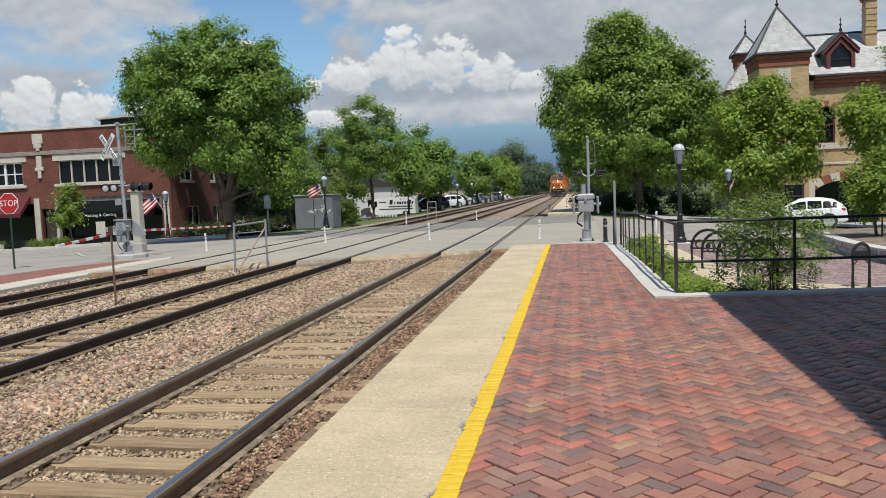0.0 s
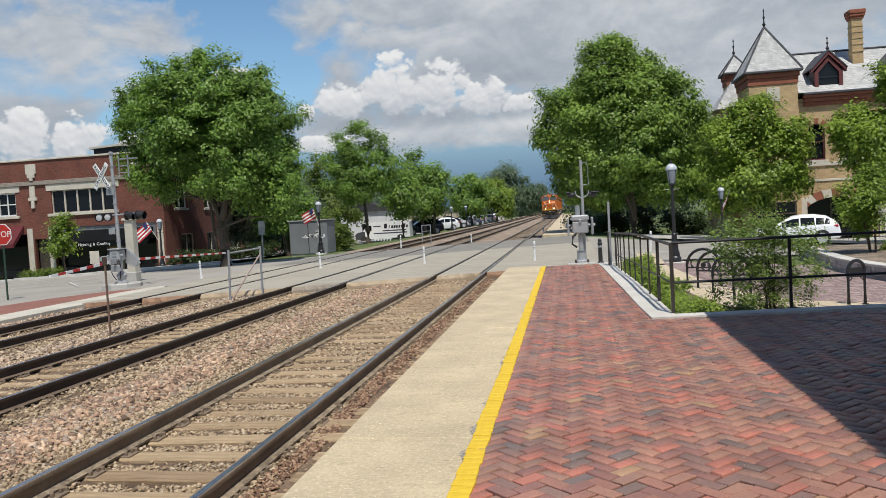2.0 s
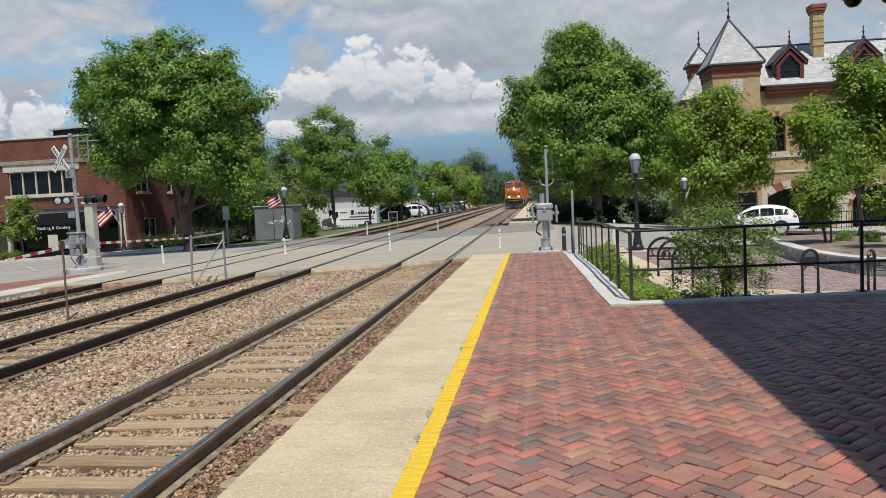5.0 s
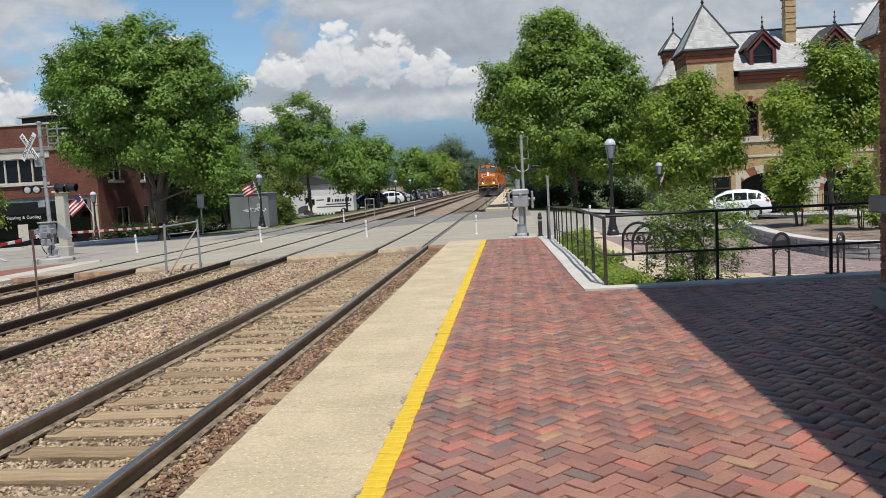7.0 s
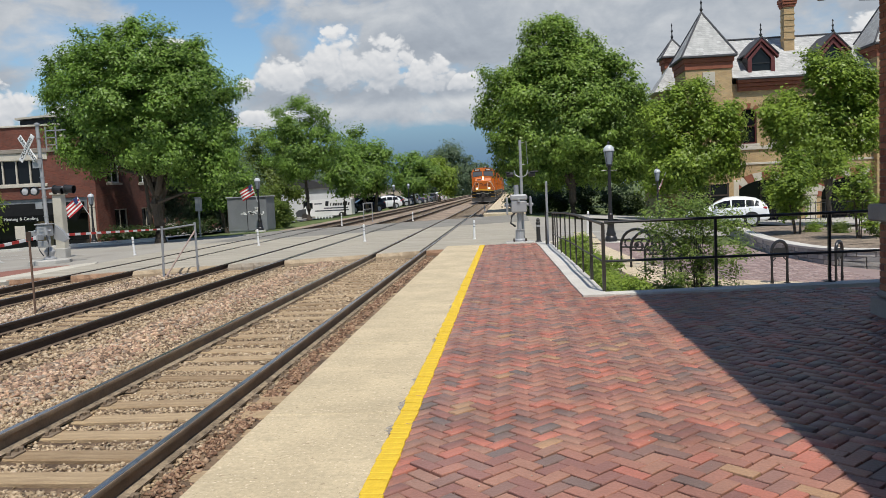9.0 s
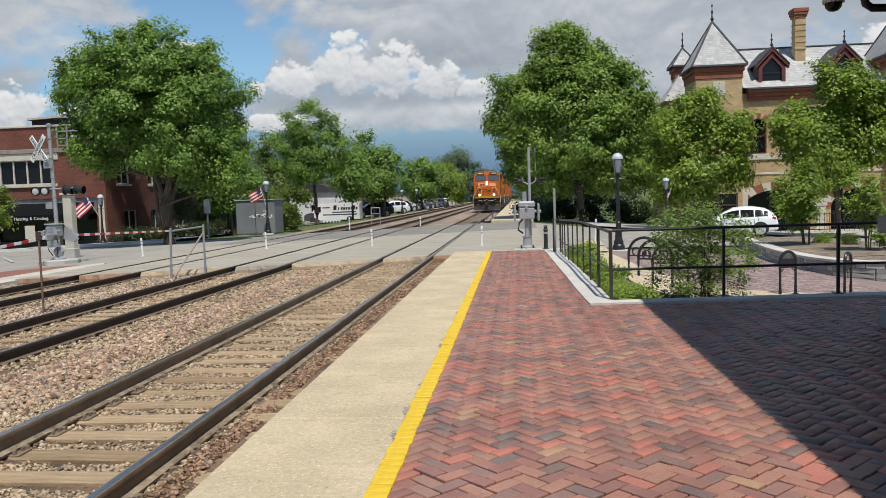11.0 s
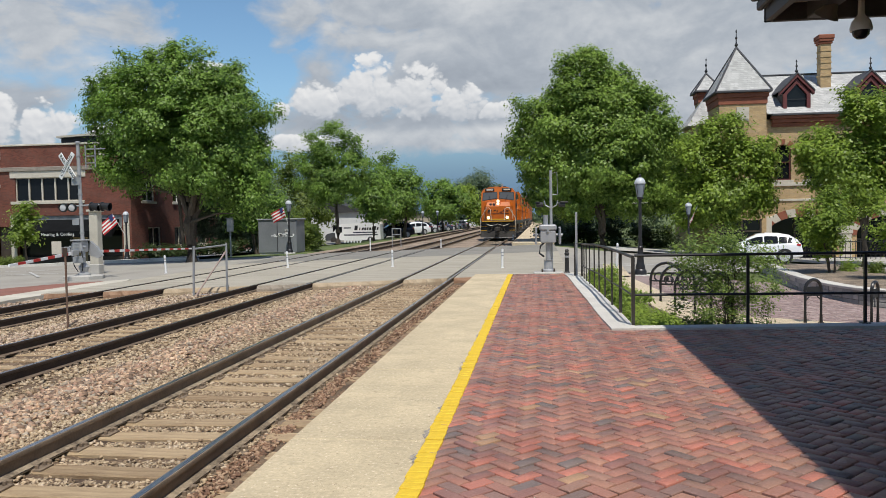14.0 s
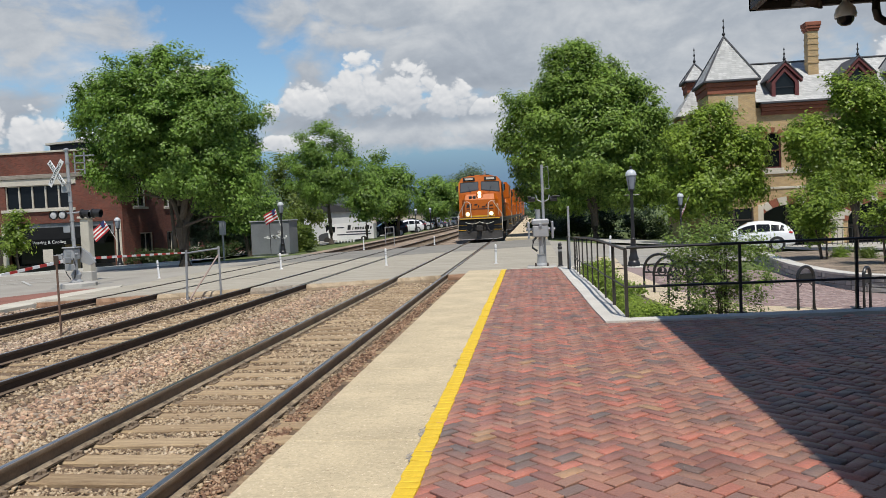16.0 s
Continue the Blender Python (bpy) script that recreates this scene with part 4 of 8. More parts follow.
def tree(label, base, lobes, leaf_mat, trunk=0.25, clumps=600, per_clump=60, leaf=0.13, spread=0.42, seed=1, depth=0.9, stems=1, name="tree", category="tree", limbs=26, leaders=0):
    root = thing(name, label, category, pose(*base))
    bx, by, bz = base
    local = [(x - bx, z - bz, a, b) for x, z, a, b in lobes]
    v, f, c = leaf_cloud(local, 0.0, depth, clumps, per_clump, leaf, spread, seed)
    r = random.Random(seed)
    g = Geo()
    mid = Vector((sum(l[0] * l[2] * l[3] for l in local) / sum(l[2] * l[3] for l in local), 0, sum(l[1] * l[2] * l[3] for l in local) / sum(l[2] * l[3] for l in local)))
    low = min(l[1] - l[3] for l in local)
    forks = []
    for s in range(stems):
        a = 2 * math.pi * s / max(1, stems) + r.uniform(0, 1)
        k = 0.0 if stems == 1 else trunk * 2.2
        foot = Vector((k * math.cos(a), k * math.sin(a), -0.1))
        tip = Vector((mid.x * 0.75 + (k * 3.5 * math.cos(a)), k * 3.5 * math.sin(a), mid.z + 0.35 * (mid.z - low)))
        path, rs = [], []
        for i in range(9):
            u = i / 8
            p = foot.lerp(tip, u) + Vector((r.uniform(-1, 1), r.uniform(-1, 1), 0)) * trunk * 0.35 * (1 if 0 < i else 0)
            path.append(p)
            rs.append(trunk * (1.35 if i == 0 else 1.0 - 0.82 * u))
        g.tube(path, rs, 9)
        forks += [(path[i], rs[i]) for i in range(2, 9)]
    for n_, (lx, lz, la, lb) in enumerate(sorted(local, key=lambda q: -q[2] * q[3])[:leaders]):
        start = Vector((0, 0, 0.12 * (low + 0.1) + (0.45 + 0.12 * n_) * max(0.6, low)))
        goal = Vector((lx, r.uniform(-0.5, 0.5) * la, lz + 0.3 * lb))
        path, rs = [], []
        for i in range(8):
            u = i / 7
            p = start.lerp(goal, u) + Vector((0, 0, 0.35 * math.sin(math.pi * u))) + Vector((r.uniform(-1, 1), r.uniform(-1, 1), 0)) * trunk * 0.4 * (i > 0)
            path.append(p)
            rs.append(trunk * (0.62 - 0.52 * u))
        g.tube(path, rs, 8)
        forks += [(path[i], rs[i]) for i in range(2, 8)]
    part("trunk", g, BARK, root, smooth=True)
    # limbs reach from the trunk into the clumps
    cs = [Vector(p) for p in c[:: max(1, len(c) // limbs)]]
    for p in cs:
        start, rr = min(forks, key=lambda q: (q[0] - p).length + max(0, q[0].z - p.z + 0.3) * 3)
        bend = start.lerp(p, 0.5) + Vector((0, 0, 0.12 * (p - start).length)) + Vector((r.uniform(-1, 1), r.uniform(-1, 1), r.uniform(-1, 1))) * 0.08 * (p - start).length
        end = p
        pts = [start, start.lerp(bend, 0.6), bend, bend.lerp(end, 0.55), end]
        q = min(rr * 0.55, trunk * 0.30)
        part("limb", Geo().tube(pts, [q, q * 0.75, q * 0.55, q * 0.33, q * 0.12], 6), BARK, root, smooth=True)
    tagged(part("crown", raw_mesh("crown", v, f, leaf_mat), None, root), kind="stuff")
    return root


tree("large spreading maple in full green leaf before the brick shops", (-18.2, 38.0, -0.55), [(-18.7, 8.6, 3.6, 2.1), (-21.5, 7.6, 2.6, 2.2), (-16.3, 7.1, 2.5, 2.5), (-20.9, 5.2, 3.0, 1.6), (-16.4, 4.5, 2.7, 2.0), (-14.9, 3.5, 1.4, 1.6), (-18.4, 6.5, 3.4, 2.6)], LEAF_MAPLE, 0.30, 2200, 78, 0.085, 0.25, 3, limbs=110, leaders=5)
tree("tall dense green street tree beside the railway crossing", (4.2, 52.5, -0.6), [(3.0, 10.3, 2.5, 2.7), (0.7, 7.2, 2.5, 3.3), (3.8, 6.3, 3.9, 4.0), (5.2, 8.9, 2.3, 2.2), (6.6, 7.2, 2.4, 2.7), (7.9, 5.7, 1.8, 2.4), (2.3, 3.6, 3.4, 2.2), (5.9, 3.2, 3.0, 1.8), (8.3, 3.0, 1.7, 1.6)], LEAF_BROAD, 0.30, 3300, 70, 0.112, 0.28, 4, limbs=60, leaders=4)
tree("upright green tree by the parked van", (-18.4, 68.0, -0.48), [(-18.6, 8.3, 2.2, 2.1), (-20.2, 6.3, 2.0, 2.6), (-17.1, 5.8, 1.9, 2.4), (-18.8, 4.7, 2.6, 1.7)], LEAF_MAPLE, 0.22, 520, 60, 0.115, 0.35, 5)
tree("bright spring-green tree behind the utility cabinet", (-28.1, 85.0, -0.8), [(-28.0, 5.4, 2.8, 4.5), (-26.9, 2.7, 2.7, 3.2), (-29.6, 2.8, 2.7, 3.9)], LEAF_LIME, 0.25, 420, 46, 0.17, 0.5, 6)
tree("round-headed green tree along the tracks", (-15.3, 83.0, -0.4), [(-17.2, 5.8, 1.9, 2.6), (-14.8, 5.3, 2.0, 2.6), (-16.1, 3.4, 3.0, 2.1)], LEAF_MAPLE, 0.2, 360, 46, 0.16, 0.45, 7, stems=2, name="tree")
tree("slim green tree along the tracks", (-16.6, 75.0, -0.45), [(-16.5, 4.0, 1.6, 2.7)], LEAF_MAPLE, 0.14, 170, 46, 0.15, 0.42, 8)
tree("rounded green tree by the parking row", (-14.3, 112.0, -0.35), [(-15.6, 4.8, 2.0, 2.7), (-13.3, 4.3, 2.3, 2.8), (-14.6, 2.9, 2.8, 1.8)], LEAF_MAPLE, 0.2, 300, 40, 0.19, 0.5, 9)
tree("small rounded green tree by the parking row", (-12.7, 135.0, -0.3), [(-12.7, 4.4, 2.4, 2.8), (-11.0, 2.9, 1.8, 2.2)], LEAF_YOUNG, 0.2, 220, 40, 0.2, 0.5, 10)
tree("loose-crowned young green tree before the tower building", (10.3, 46.0, -1.0), [(10.5, 6.0, 1.4, 1.6), (9.0, 4.6, 1.4, 2.0), (12.0, 4.0, 1.6, 1.9), (10.0, 2.4, 2.0, 1.6), (12.7, 4.9, 0.8, 1.1), (12.2, 2.5, 1.5, 1.2)], LEAF_YOUNG, 0.12, 820, 54, 0.105, 0.28, 12, limbs=60, leaders=3)
tree("leafy young tree in front of the yellow brick facade", (17.5, 44.0, -1.4), [(17.8, 6.8, 1.8, 1.4), (16.0, 4.4, 1.8, 1.5), (18.4, 3.9, 1.6, 2.1), (15.1, 4.9, 1.1, 1.3), (19.3, 5.8, 0.8, 1.8), (16.9, 2.6, 1.5, 1.4)], LEAF_YOUNG, 0.15, 900, 54, 0.105, 0.29, 13, limbs=60, leaders=3)
tree("small multi-stemmed tree in the stone planter", (9.7, 27.0, -0.55), [(9.6, 1.5, 0.8, 0.8), (9.4, 0.8, 0.7, 0.6)], LEAF_YOUNG, 0.035, 190, 46, 0.055, 0.17, 14, stems=4, limbs=40)
tree("airy slender shrub in the stone planter", (10.4, 24.0, -0.5), [(10.3, 1.2, 0.6, 0.9), (10.7, 0.4, 0.4, 0.5)], LEAF_YOUNG, 0.025, 90, 36, 0.05, 0.17, 15, stems=4, name="shrub", category="shrub")
tree("small young street tree before the shops", (-31.2, 43.0, -0.9), [(-31.4, 2.0, 0.75, 1.0), (-31.5, 1.0, 0.9, 0.7)], LEAF_YOUNG, 0.06, 110, 40, 0.09, 0.24, 16)

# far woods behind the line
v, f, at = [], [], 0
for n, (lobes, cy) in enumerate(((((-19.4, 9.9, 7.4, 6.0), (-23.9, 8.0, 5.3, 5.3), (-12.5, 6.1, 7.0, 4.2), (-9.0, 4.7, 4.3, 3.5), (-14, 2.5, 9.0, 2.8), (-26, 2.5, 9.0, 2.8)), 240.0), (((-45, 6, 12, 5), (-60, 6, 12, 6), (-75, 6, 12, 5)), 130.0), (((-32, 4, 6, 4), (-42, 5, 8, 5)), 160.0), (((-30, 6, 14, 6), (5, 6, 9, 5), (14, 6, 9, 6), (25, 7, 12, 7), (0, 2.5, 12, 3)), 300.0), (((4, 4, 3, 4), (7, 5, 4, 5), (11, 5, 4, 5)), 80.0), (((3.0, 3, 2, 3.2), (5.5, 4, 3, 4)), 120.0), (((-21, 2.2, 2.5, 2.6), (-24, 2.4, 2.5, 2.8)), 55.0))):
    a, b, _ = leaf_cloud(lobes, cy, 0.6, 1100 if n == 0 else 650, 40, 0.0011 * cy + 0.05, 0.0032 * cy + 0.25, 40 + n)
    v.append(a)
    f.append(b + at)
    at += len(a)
tagged(part("distant_woods", raw_mesh("distant_woods", np.concatenate(v), np.concatenate(f), LEAF_HAZE)), "green woods and thickets in the distance, haze put into their leaf colour", "woods", kind="stuff")

# ---- brick shops on the left ----
def brickwork(name, brick_a, brick_b, mortar, length=0.21, row=0.075, bump=0.3, rough=0.9):
    """Brick in courses, with stains; laid on walls that face any way."""
    m = bpy.data.materials.new(name)
    m.use_nodes = True
    ns, ls = m.node_tree.nodes, m.node_tree.links
    b = ns["Principled BSDF"]
    b.inputs["Roughness"].default_value = rough
    co = ns.new("ShaderNodeTexCoord").outputs["Object"]
    sp = ns.new("ShaderNodeSeparateXYZ")
    ls.new(co, sp.inputs[0])
    al = ns.new("ShaderNodeMath")
    ls.new(sp.outputs[0], al.inputs[0])
    ls.new(sp.outputs[1], al.inputs[1])
    cb = ns.new("ShaderNodeCombineXYZ")
    ls.new(al.outputs[0], cb.inputs[0])
    ls.new(sp.outputs[2], cb.inputs[1])
    t = ns.new("ShaderNodeTexBrick")
    t.inputs["Scale"].default_value = 1.0
    t.inputs["Brick Width"].default_value, t.inputs["Row Height"].default_value, t.inputs["Mortar Size"].default_value = length, row, 0.006
    t.inputs["Color1"].default_value, t.inputs["Color2"].default_value, t.inputs["Mortar"].default_value = (*brick_a, 1), (*brick_b, 1), (*mortar, 1)
    ls.new(cb.outputs[0], t.inputs["Vector"])
    n = ns.new("ShaderNodeTexNoise")
    n.inputs["Scale"].default_value, n.inputs["Detail"].default_value = 0.8, 6.0
    ls.new(co, n.inputs["Vector"])
    k = ns.new("ShaderNodeMath")
    k.operation = "MULTIPLY_ADD"
    ls.new(n.outputs["Fac"], k.inputs[0])
    k.inputs[1].default_value, k.inputs[2].default_value = 0.7, 0.62
    mx = ns.new("ShaderNodeMix")
    mx.data_type, mx.blend_type = "RGBA", "MULTIPLY"
    mx.inputs["Factor"].default_value = 1.0
    ls.new(t.outputs["Color"], mx.inputs["A"])
    ls.new(k.outputs[0], mx.inputs["B"])
    ls.new(mx.outputs["Result"], b.inputs["Base Color"])
    bp = ns.new("ShaderNodeBump")
    bp.invert = True
    bp.inputs["Strength"].default_value, bp.inputs["Distance"].default_value = bump, 0.01
    ls.new(t.outputs["Fac"], bp.inputs["Height"])
    ls.new(bp.outputs[0], b.inputs["Normal"])
    return m


RED_BRICK = brickwork("red brick", (0.135, 0.043, 0.028), (0.205, 0.066, 0.042), (0.13, 0.08, 0.064))
TRIM_STONE = surface("limestone trim", (0.46, 0.42, 0.34), (0.66, 0.61, 0.52), 0.85, 1.5, 30, 0.15)
MAROON = surface("maroon awning cloth", (0.085, 0.012, 0.016), (0.15, 0.024, 0.028), 0.9, 1.5, 60, 0.1)
BLACK_CLOTH = surface("black awning cloth", (0.005, 0.0055, 0.006), (0.012, 0.013, 0.014), 0.95, 1.5, 60, 0.1, spec=0.1)
DARK_WOOD = surface("dark shopfront wood", (0.03, 0.022, 0.018), (0.075, 0.055, 0.042), 0.6, 2.0, 40, 0.1)
ROOF_TAR = surface("dark roofing", (0.03, 0.03, 0.032), (0.07, 0.07, 0.072), 0.9, 1.0, 40, 0.2)


def wall_with_openings(axis, at, a0, a1, z0, z1, thick, holes):
    """A wall in a plane, with rectangular openings (a0, z0, a1, z1); axis 'y' faces -y, axis 'x' faces +x. Thickness goes behind."""
    us = sorted({a0, a1, *[h[0] for h in holes], *[h[2] for h in holes]})
    zs = sorted({z0, z1, *[h[1] for h in holes], *[h[3] for h in holes]})
    g = Geo()
    solid = {}
    for i in range(len(us) - 1):
        for j in range(len(zs) - 1):
            u, z = (us[i] + us[i + 1]) / 2, (zs[j] + zs[j + 1]) / 2
            solid[i, j] = not any(h[0] < u < h[2] and h[1] < z < h[3] for h in holes)
    back = at + thick if axis == "y" else at - thick

    def pt(u, z, w):
        return (u, w, z) if axis == "y" else (w, u, z)

    for (i, j), s in solid.items():
        if not s:
            continue
        u0, u1, w0, w1 = us[i], us[i + 1], zs[j], zs[j + 1]
        g.add([pt(u0, w0, at), pt(u1, w0, at), pt(u1, w1, at), pt(u0, w1, at)], [(0, 1, 2, 3)])
        g.add([pt(u0, w0, back), pt(u1, w0, back), pt(u1, w1, back), pt(u0, w1, back)], [(0, 1, 2, 3)])
        for di, dj, e in ((-1, 0, (u0, w0, u0, w1)), (1, 0, (u1, w0, u1, w1)), (0, -1, (u0, w0, u1, w0)), (0, 1, (u0, w1, u1, w1))):
            if not solid.get((i + di, j + dj), False):
                g.add([pt(e[0], e[1], at), pt(e[2], e[3], at), pt(e[2], e[3], back), pt(e[0], e[1], back)], [(0, 1, 2, 3)])
    me = bpy.data.meshes.new("wall")
    me.from_pydata(g.v, [], g.f)
    bm = bmesh.new()
    bm.from_mesh(me)
    bmesh.ops.remove_doubles(bm, verts=bm.verts, dist=0.0005)
    bmesh.ops.recalc_face_normals(bm, faces=bm.faces)
    bm.to_mesh(me)
    bm.free()
    return me


def sash(parent, axis, at, a0, a1, z0, z1, frame_mat, bars_u=1, bars_z=1, w=0.06, sill=None):
    """A window set in an opening: frame with bars, pane behind, and perhaps a sill."""
    d = 0.14
    put = (lambda u0, z0_, u1, z1_, w0, w1: (u0, at + w0, z0_, u1, at + w1, z1_)) if axis == "y" else (lambda u0, z0_, u1, z1_, w0, w1: (at - w1, u0, z0_, at - w0, u1, z1_))
    win = part("window", Geo().box(*put(a0, z0, a1, z0 + w, d - 0.04, d + 0.05)).box(*put(a0, z1 - w, a1, z1, d - 0.04, d + 0.05)).box(*put(a0, z0 + w, a0 + w, z1 - w, d - 0.04, d + 0.05)).box(*put(a1 - w, z0 + w, a1, z1 - w, d - 0.04, d + 0.05)), frame_mat, parent)
    b = Geo()
    for i in range(1, bars_u):
        u = a0 + (a1 - a0) * i / bars_u
        b.box(*put(u - w * 0.4, z0 + w, u + w * 0.4, z1 - w, d - 0.02, d + 0.04))
    for i in range(1, bars_z):
        z = z0 + (z1 - z0) * i / bars_z
        b.box(*put(a0 + w, z - w * 0.4, a1 - w, z + w * 0.4, d - 0.025, d + 0.035))
    if b.v:
        part("glazing_bar", b, frame_mat, win)
    part("pane", Geo().box(*put(a0 + 0.02, z0 + 0.02, a1 - 0.02, z1 - 0.02, d + 0.06, d + 0.075)), DARK_GLASS, win)
    if sill:
        part("sill", Geo().box(*put(a0 - 0.15, z0 - 0.16, a1 + 0.15, z0 - 0.004, -0.08, 0.1), 0.01), sill, win, "pale stone sill")
    return win


shops = thing("shop_building", "two-storey red brick corner shop building with stone trim", "building")
FY, CX, TOP, BASE = 50.0, -28.3, 7.2, -1.25
holes = [(-37.0, 3.3, -32.0, 4.95), (-44.4, 3.3, -39.9, 4.98), (-37.0, BASE, -29.0, 2.25), (-38.6, BASE, -37.35, 1.5), (-47.5, BASE, -39.2, 1.9), (-51.8, 3.3, -47.0, 4.98), (-57, BASE, -48.5, 2.0)]
part("wall", wall_with_openings("y", FY, -62.0, CX, BASE, TOP, 0.3, holes), None, shops).data.materials.append(RED_BRICK)
side_holes = [(51.6 + 4.6 * i, 3.2, 53.4 + 4.6 * i, 5.0) for i in range(3)] + [(52.3 + 4.0 * i, -0.2, 54.2 + 4.0 * i, 1.3) for i in range(3)]
part("wall", wall_with_openings("x", CX, FY + 0.3, 64.0, BASE, TOP - 0.3, 0.3, side_holes), None, shops).data.materials.append(RED_BRICK)
low_holes = [(66.0 + 3.0 * i, 0.7, 67.5 + 3.0 * i, 2.1) for i in range(3)]
part("wall", wall_with_openings("x", CX, 64.0, 75.5, BASE, 3.6, 0.3, low_holes), None, shops, "low rear wall of red brick").data.materials.append(RED_BRICK)
for b_ in ((-62, 64.01, BASE, CX - 0.31, 64.3, TOP - 0.3), (-62, 75.2, BASE, CX - 0.31, 75.5, 3.6), (-62.3, FY, BASE, -62.01, 75.5, TOP)):
    part("wall", Geo().box(*b_), RED_BRICK, shops)
part("roof", Geo().box(-62, FY + 0.32, TOP - 0.75, CX - 0.32, 64, TOP - 0.6), ROOF_TAR, shops)
part("roof", Geo().box(-62, 64.31, 3.1, CX - 0.32, 75.2, 3.3), ROOF_TAR, shops)
part("coping", Geo().box(-62.1, FY - 0.09, TOP, CX + 0.1, FY + 0.38, TOP + 0.13, 0.02).box(CX - 0.38, FY + 0.38, TOP - 0.3, CX + 0.1, 64.1, TOP - 0.17, 0.02), TRIM_STONE, shops, "pale stone coping")
part("cornice", Geo().box(-62, FY - 0.12, 5.42, CX + 0.05, FY - 0.002, 5.62, 0.02).box(-62, FY - 0.06, 5.62, CX + 0.05, FY - 0.002, 5.72, 0.02), surface("weathered cornice", (0.20, 0.17, 0.14), (0.36, 0.32, 0.27), 0.9, 2.0, 30, 0.2), shops, "grey-brown stone band")
part("lintel", Geo().box(-37.35, FY - 0.05, 4.955, -31.6, FY - 0.002, 5.41), TRIM_STONE, shops)
part("lintel", Geo().box(-44.8, FY - 0.05, 4.985, -39.5, FY - 0.002, 5.41), TRIM_STONE, shops)
part("sill", Geo().box(-37.3, FY - 0.14, 3.08, -31.7, FY - 0.002, 3.29, 0.02), TRIM_STONE, shops)
part("sill", Geo().box(-44.7, FY - 0.14, 3.08, -39.6, FY - 0.002, 3.29, 0.02), TRIM_STONE, shops)
for i in range(5):
    u0 = -37.0 + i * 1.0
    sash(shops, "y", FY, u0, u0 + 1.0, 3.3, 4.95, TRIM_STONE, 1, 1, 0.05)
for i in range(3):
    u0 = -44.4 + i * 1.5
    sash(shops, "y", FY, u0, u0 + 1.5, 3.3, 4.98, WHITE_PAINT, 2, 2, 0.09)
for i in range(3):
    sash(shops, "y", FY, -51.8 + i * 1.6, -50.2 + i * 1.6, 3.3, 4.98, WHITE_PAINT, 2, 2, 0.09)
for u in (-38.45,):
    # stepped stone ornaments on the pier between the windows
    part("ornament", Geo().box(u - 0.42, FY - 0.10, 6.25, u + 0.42, FY - 0.002, 6.95, 0.02).box(u - 0.3, FY - 0.13, 5.95, u + 0.3, FY - 0.002, 6.24, 0.02).box(u - 0.14, FY - 0.13, 5.75, u + 0.14, FY - 0.002, 5.94, 0.02), TRIM_STONE, shops, "stepped stone ornament")
    part("ornament", Geo().box(u - 0.22, FY - 0.10, 4.55, u + 0.22, FY - 0.002, 5.35, 0.02).box(u - 0.34, FY - 0.13, 4.3, u + 0.34, FY - 0.002, 4.54, 0.02).box(u - 0.14, FY - 0.13, 3.75, u + 0.14, FY - 0.002, 4.29, 0.02), TRIM_STONE, shops, "stepped stone ornament")
part("ornament", Geo().box(-30.6, FY - 0.10, 6.25, -29.7, FY - 0.002, 6.95, 0.02).box(-30.45, FY - 0.13, 5.75, -29.85, FY - 0.002, 6.24, 0.02), TRIM_STONE, shops, "stepped stone ornament")
for a in side_holes:
    sash(shops, "x", CX, a[0], a[2], a[1], a[3], WHITE_PAINT if a[1] > 2 else TRIM_STONE, 2, 2 if a[1] > 2 else 1, 0.07, TRIM_STONE)
for a in low_holes:
    sash(shops, "x", CX, a[0], a[2], a[1], a[3], TRIM_STONE, 2, 1, 0.07, TRIM_STONE)
# stair penthouse on the roof
part("penthouse", Geo().prism([(-36.0, 6.6), (-29.2, 6.6), (-29.2, 7.75), (-33.5, 8.25), (-36.0, 8.15)], "y", 54.0, 60.0), ROOF_TAR, shops, "dark roof structure with a sloping lid")
part("penthouse_lid", Geo().prism([(-36.2, 8.16), (-33.5, 8.27), (-28.9, 7.72), (-28.9, 7.85), (-33.5, 8.42), (-36.2, 8.30)], "y", 53.7, 60.3), TRIM_STONE, shops, "pale roof edge")
# shopfronts
part("shopfront", Geo().box(-37.0, FY + 0.5, BASE, -29.0, FY + 0.62, -0.7).box(-37.0, FY + 0.5, 1.15, -29.0, FY + 0.62, 1.4).box(-36.9, FY + 0.45, BASE, -36.7, FY + 0.6, 2.2).box(-33.2, FY + 0.45, BASE, -33.0, FY + 0.6, 1.4).box(-31.9, FY + 0.45, BASE, -31.7, FY + 0.6, 1.4).box(-29.3, FY + 0.45, BASE, -29.0, FY + 0.6, 2.2), DARK_WOOD, shops, "dark framed shopfront")
part("shop_glass", Geo().box(-37.0, FY + 0.63, -1.0, -29.0, FY + 0.65, 1.2), DARK_GLASS, shops)
part("transom", Geo().box(-37.0, FY + 0.1, 1.36, -29.0, FY + 0.2, 2.24), surface("leaded transom", (0.10, 0.11, 0.12), (0.30, 0.31, 0.32), 0.4, 3, 9, 0.4), shops, "leaded glass transom")
part("door", Geo().box(-33.0, FY + 0.48, BASE, -31.9, FY + 0.6, 1.1).box(-32.8, FY + 0.46, BASE + 0.5, -32.1, FY + 0.475, 0.9), surface("tan door", (0.30, 0.20, 0.11), (0.46, 0.33, 0.2), 0.6, 3, 30, 0.1), shops, "tan framed shop door")
part("door", Geo().box(-38.5, FY + 0.3, BASE, -37.4, FY + 0.4, 1.45), DARK_WOOD, shops, "dark doorway door")
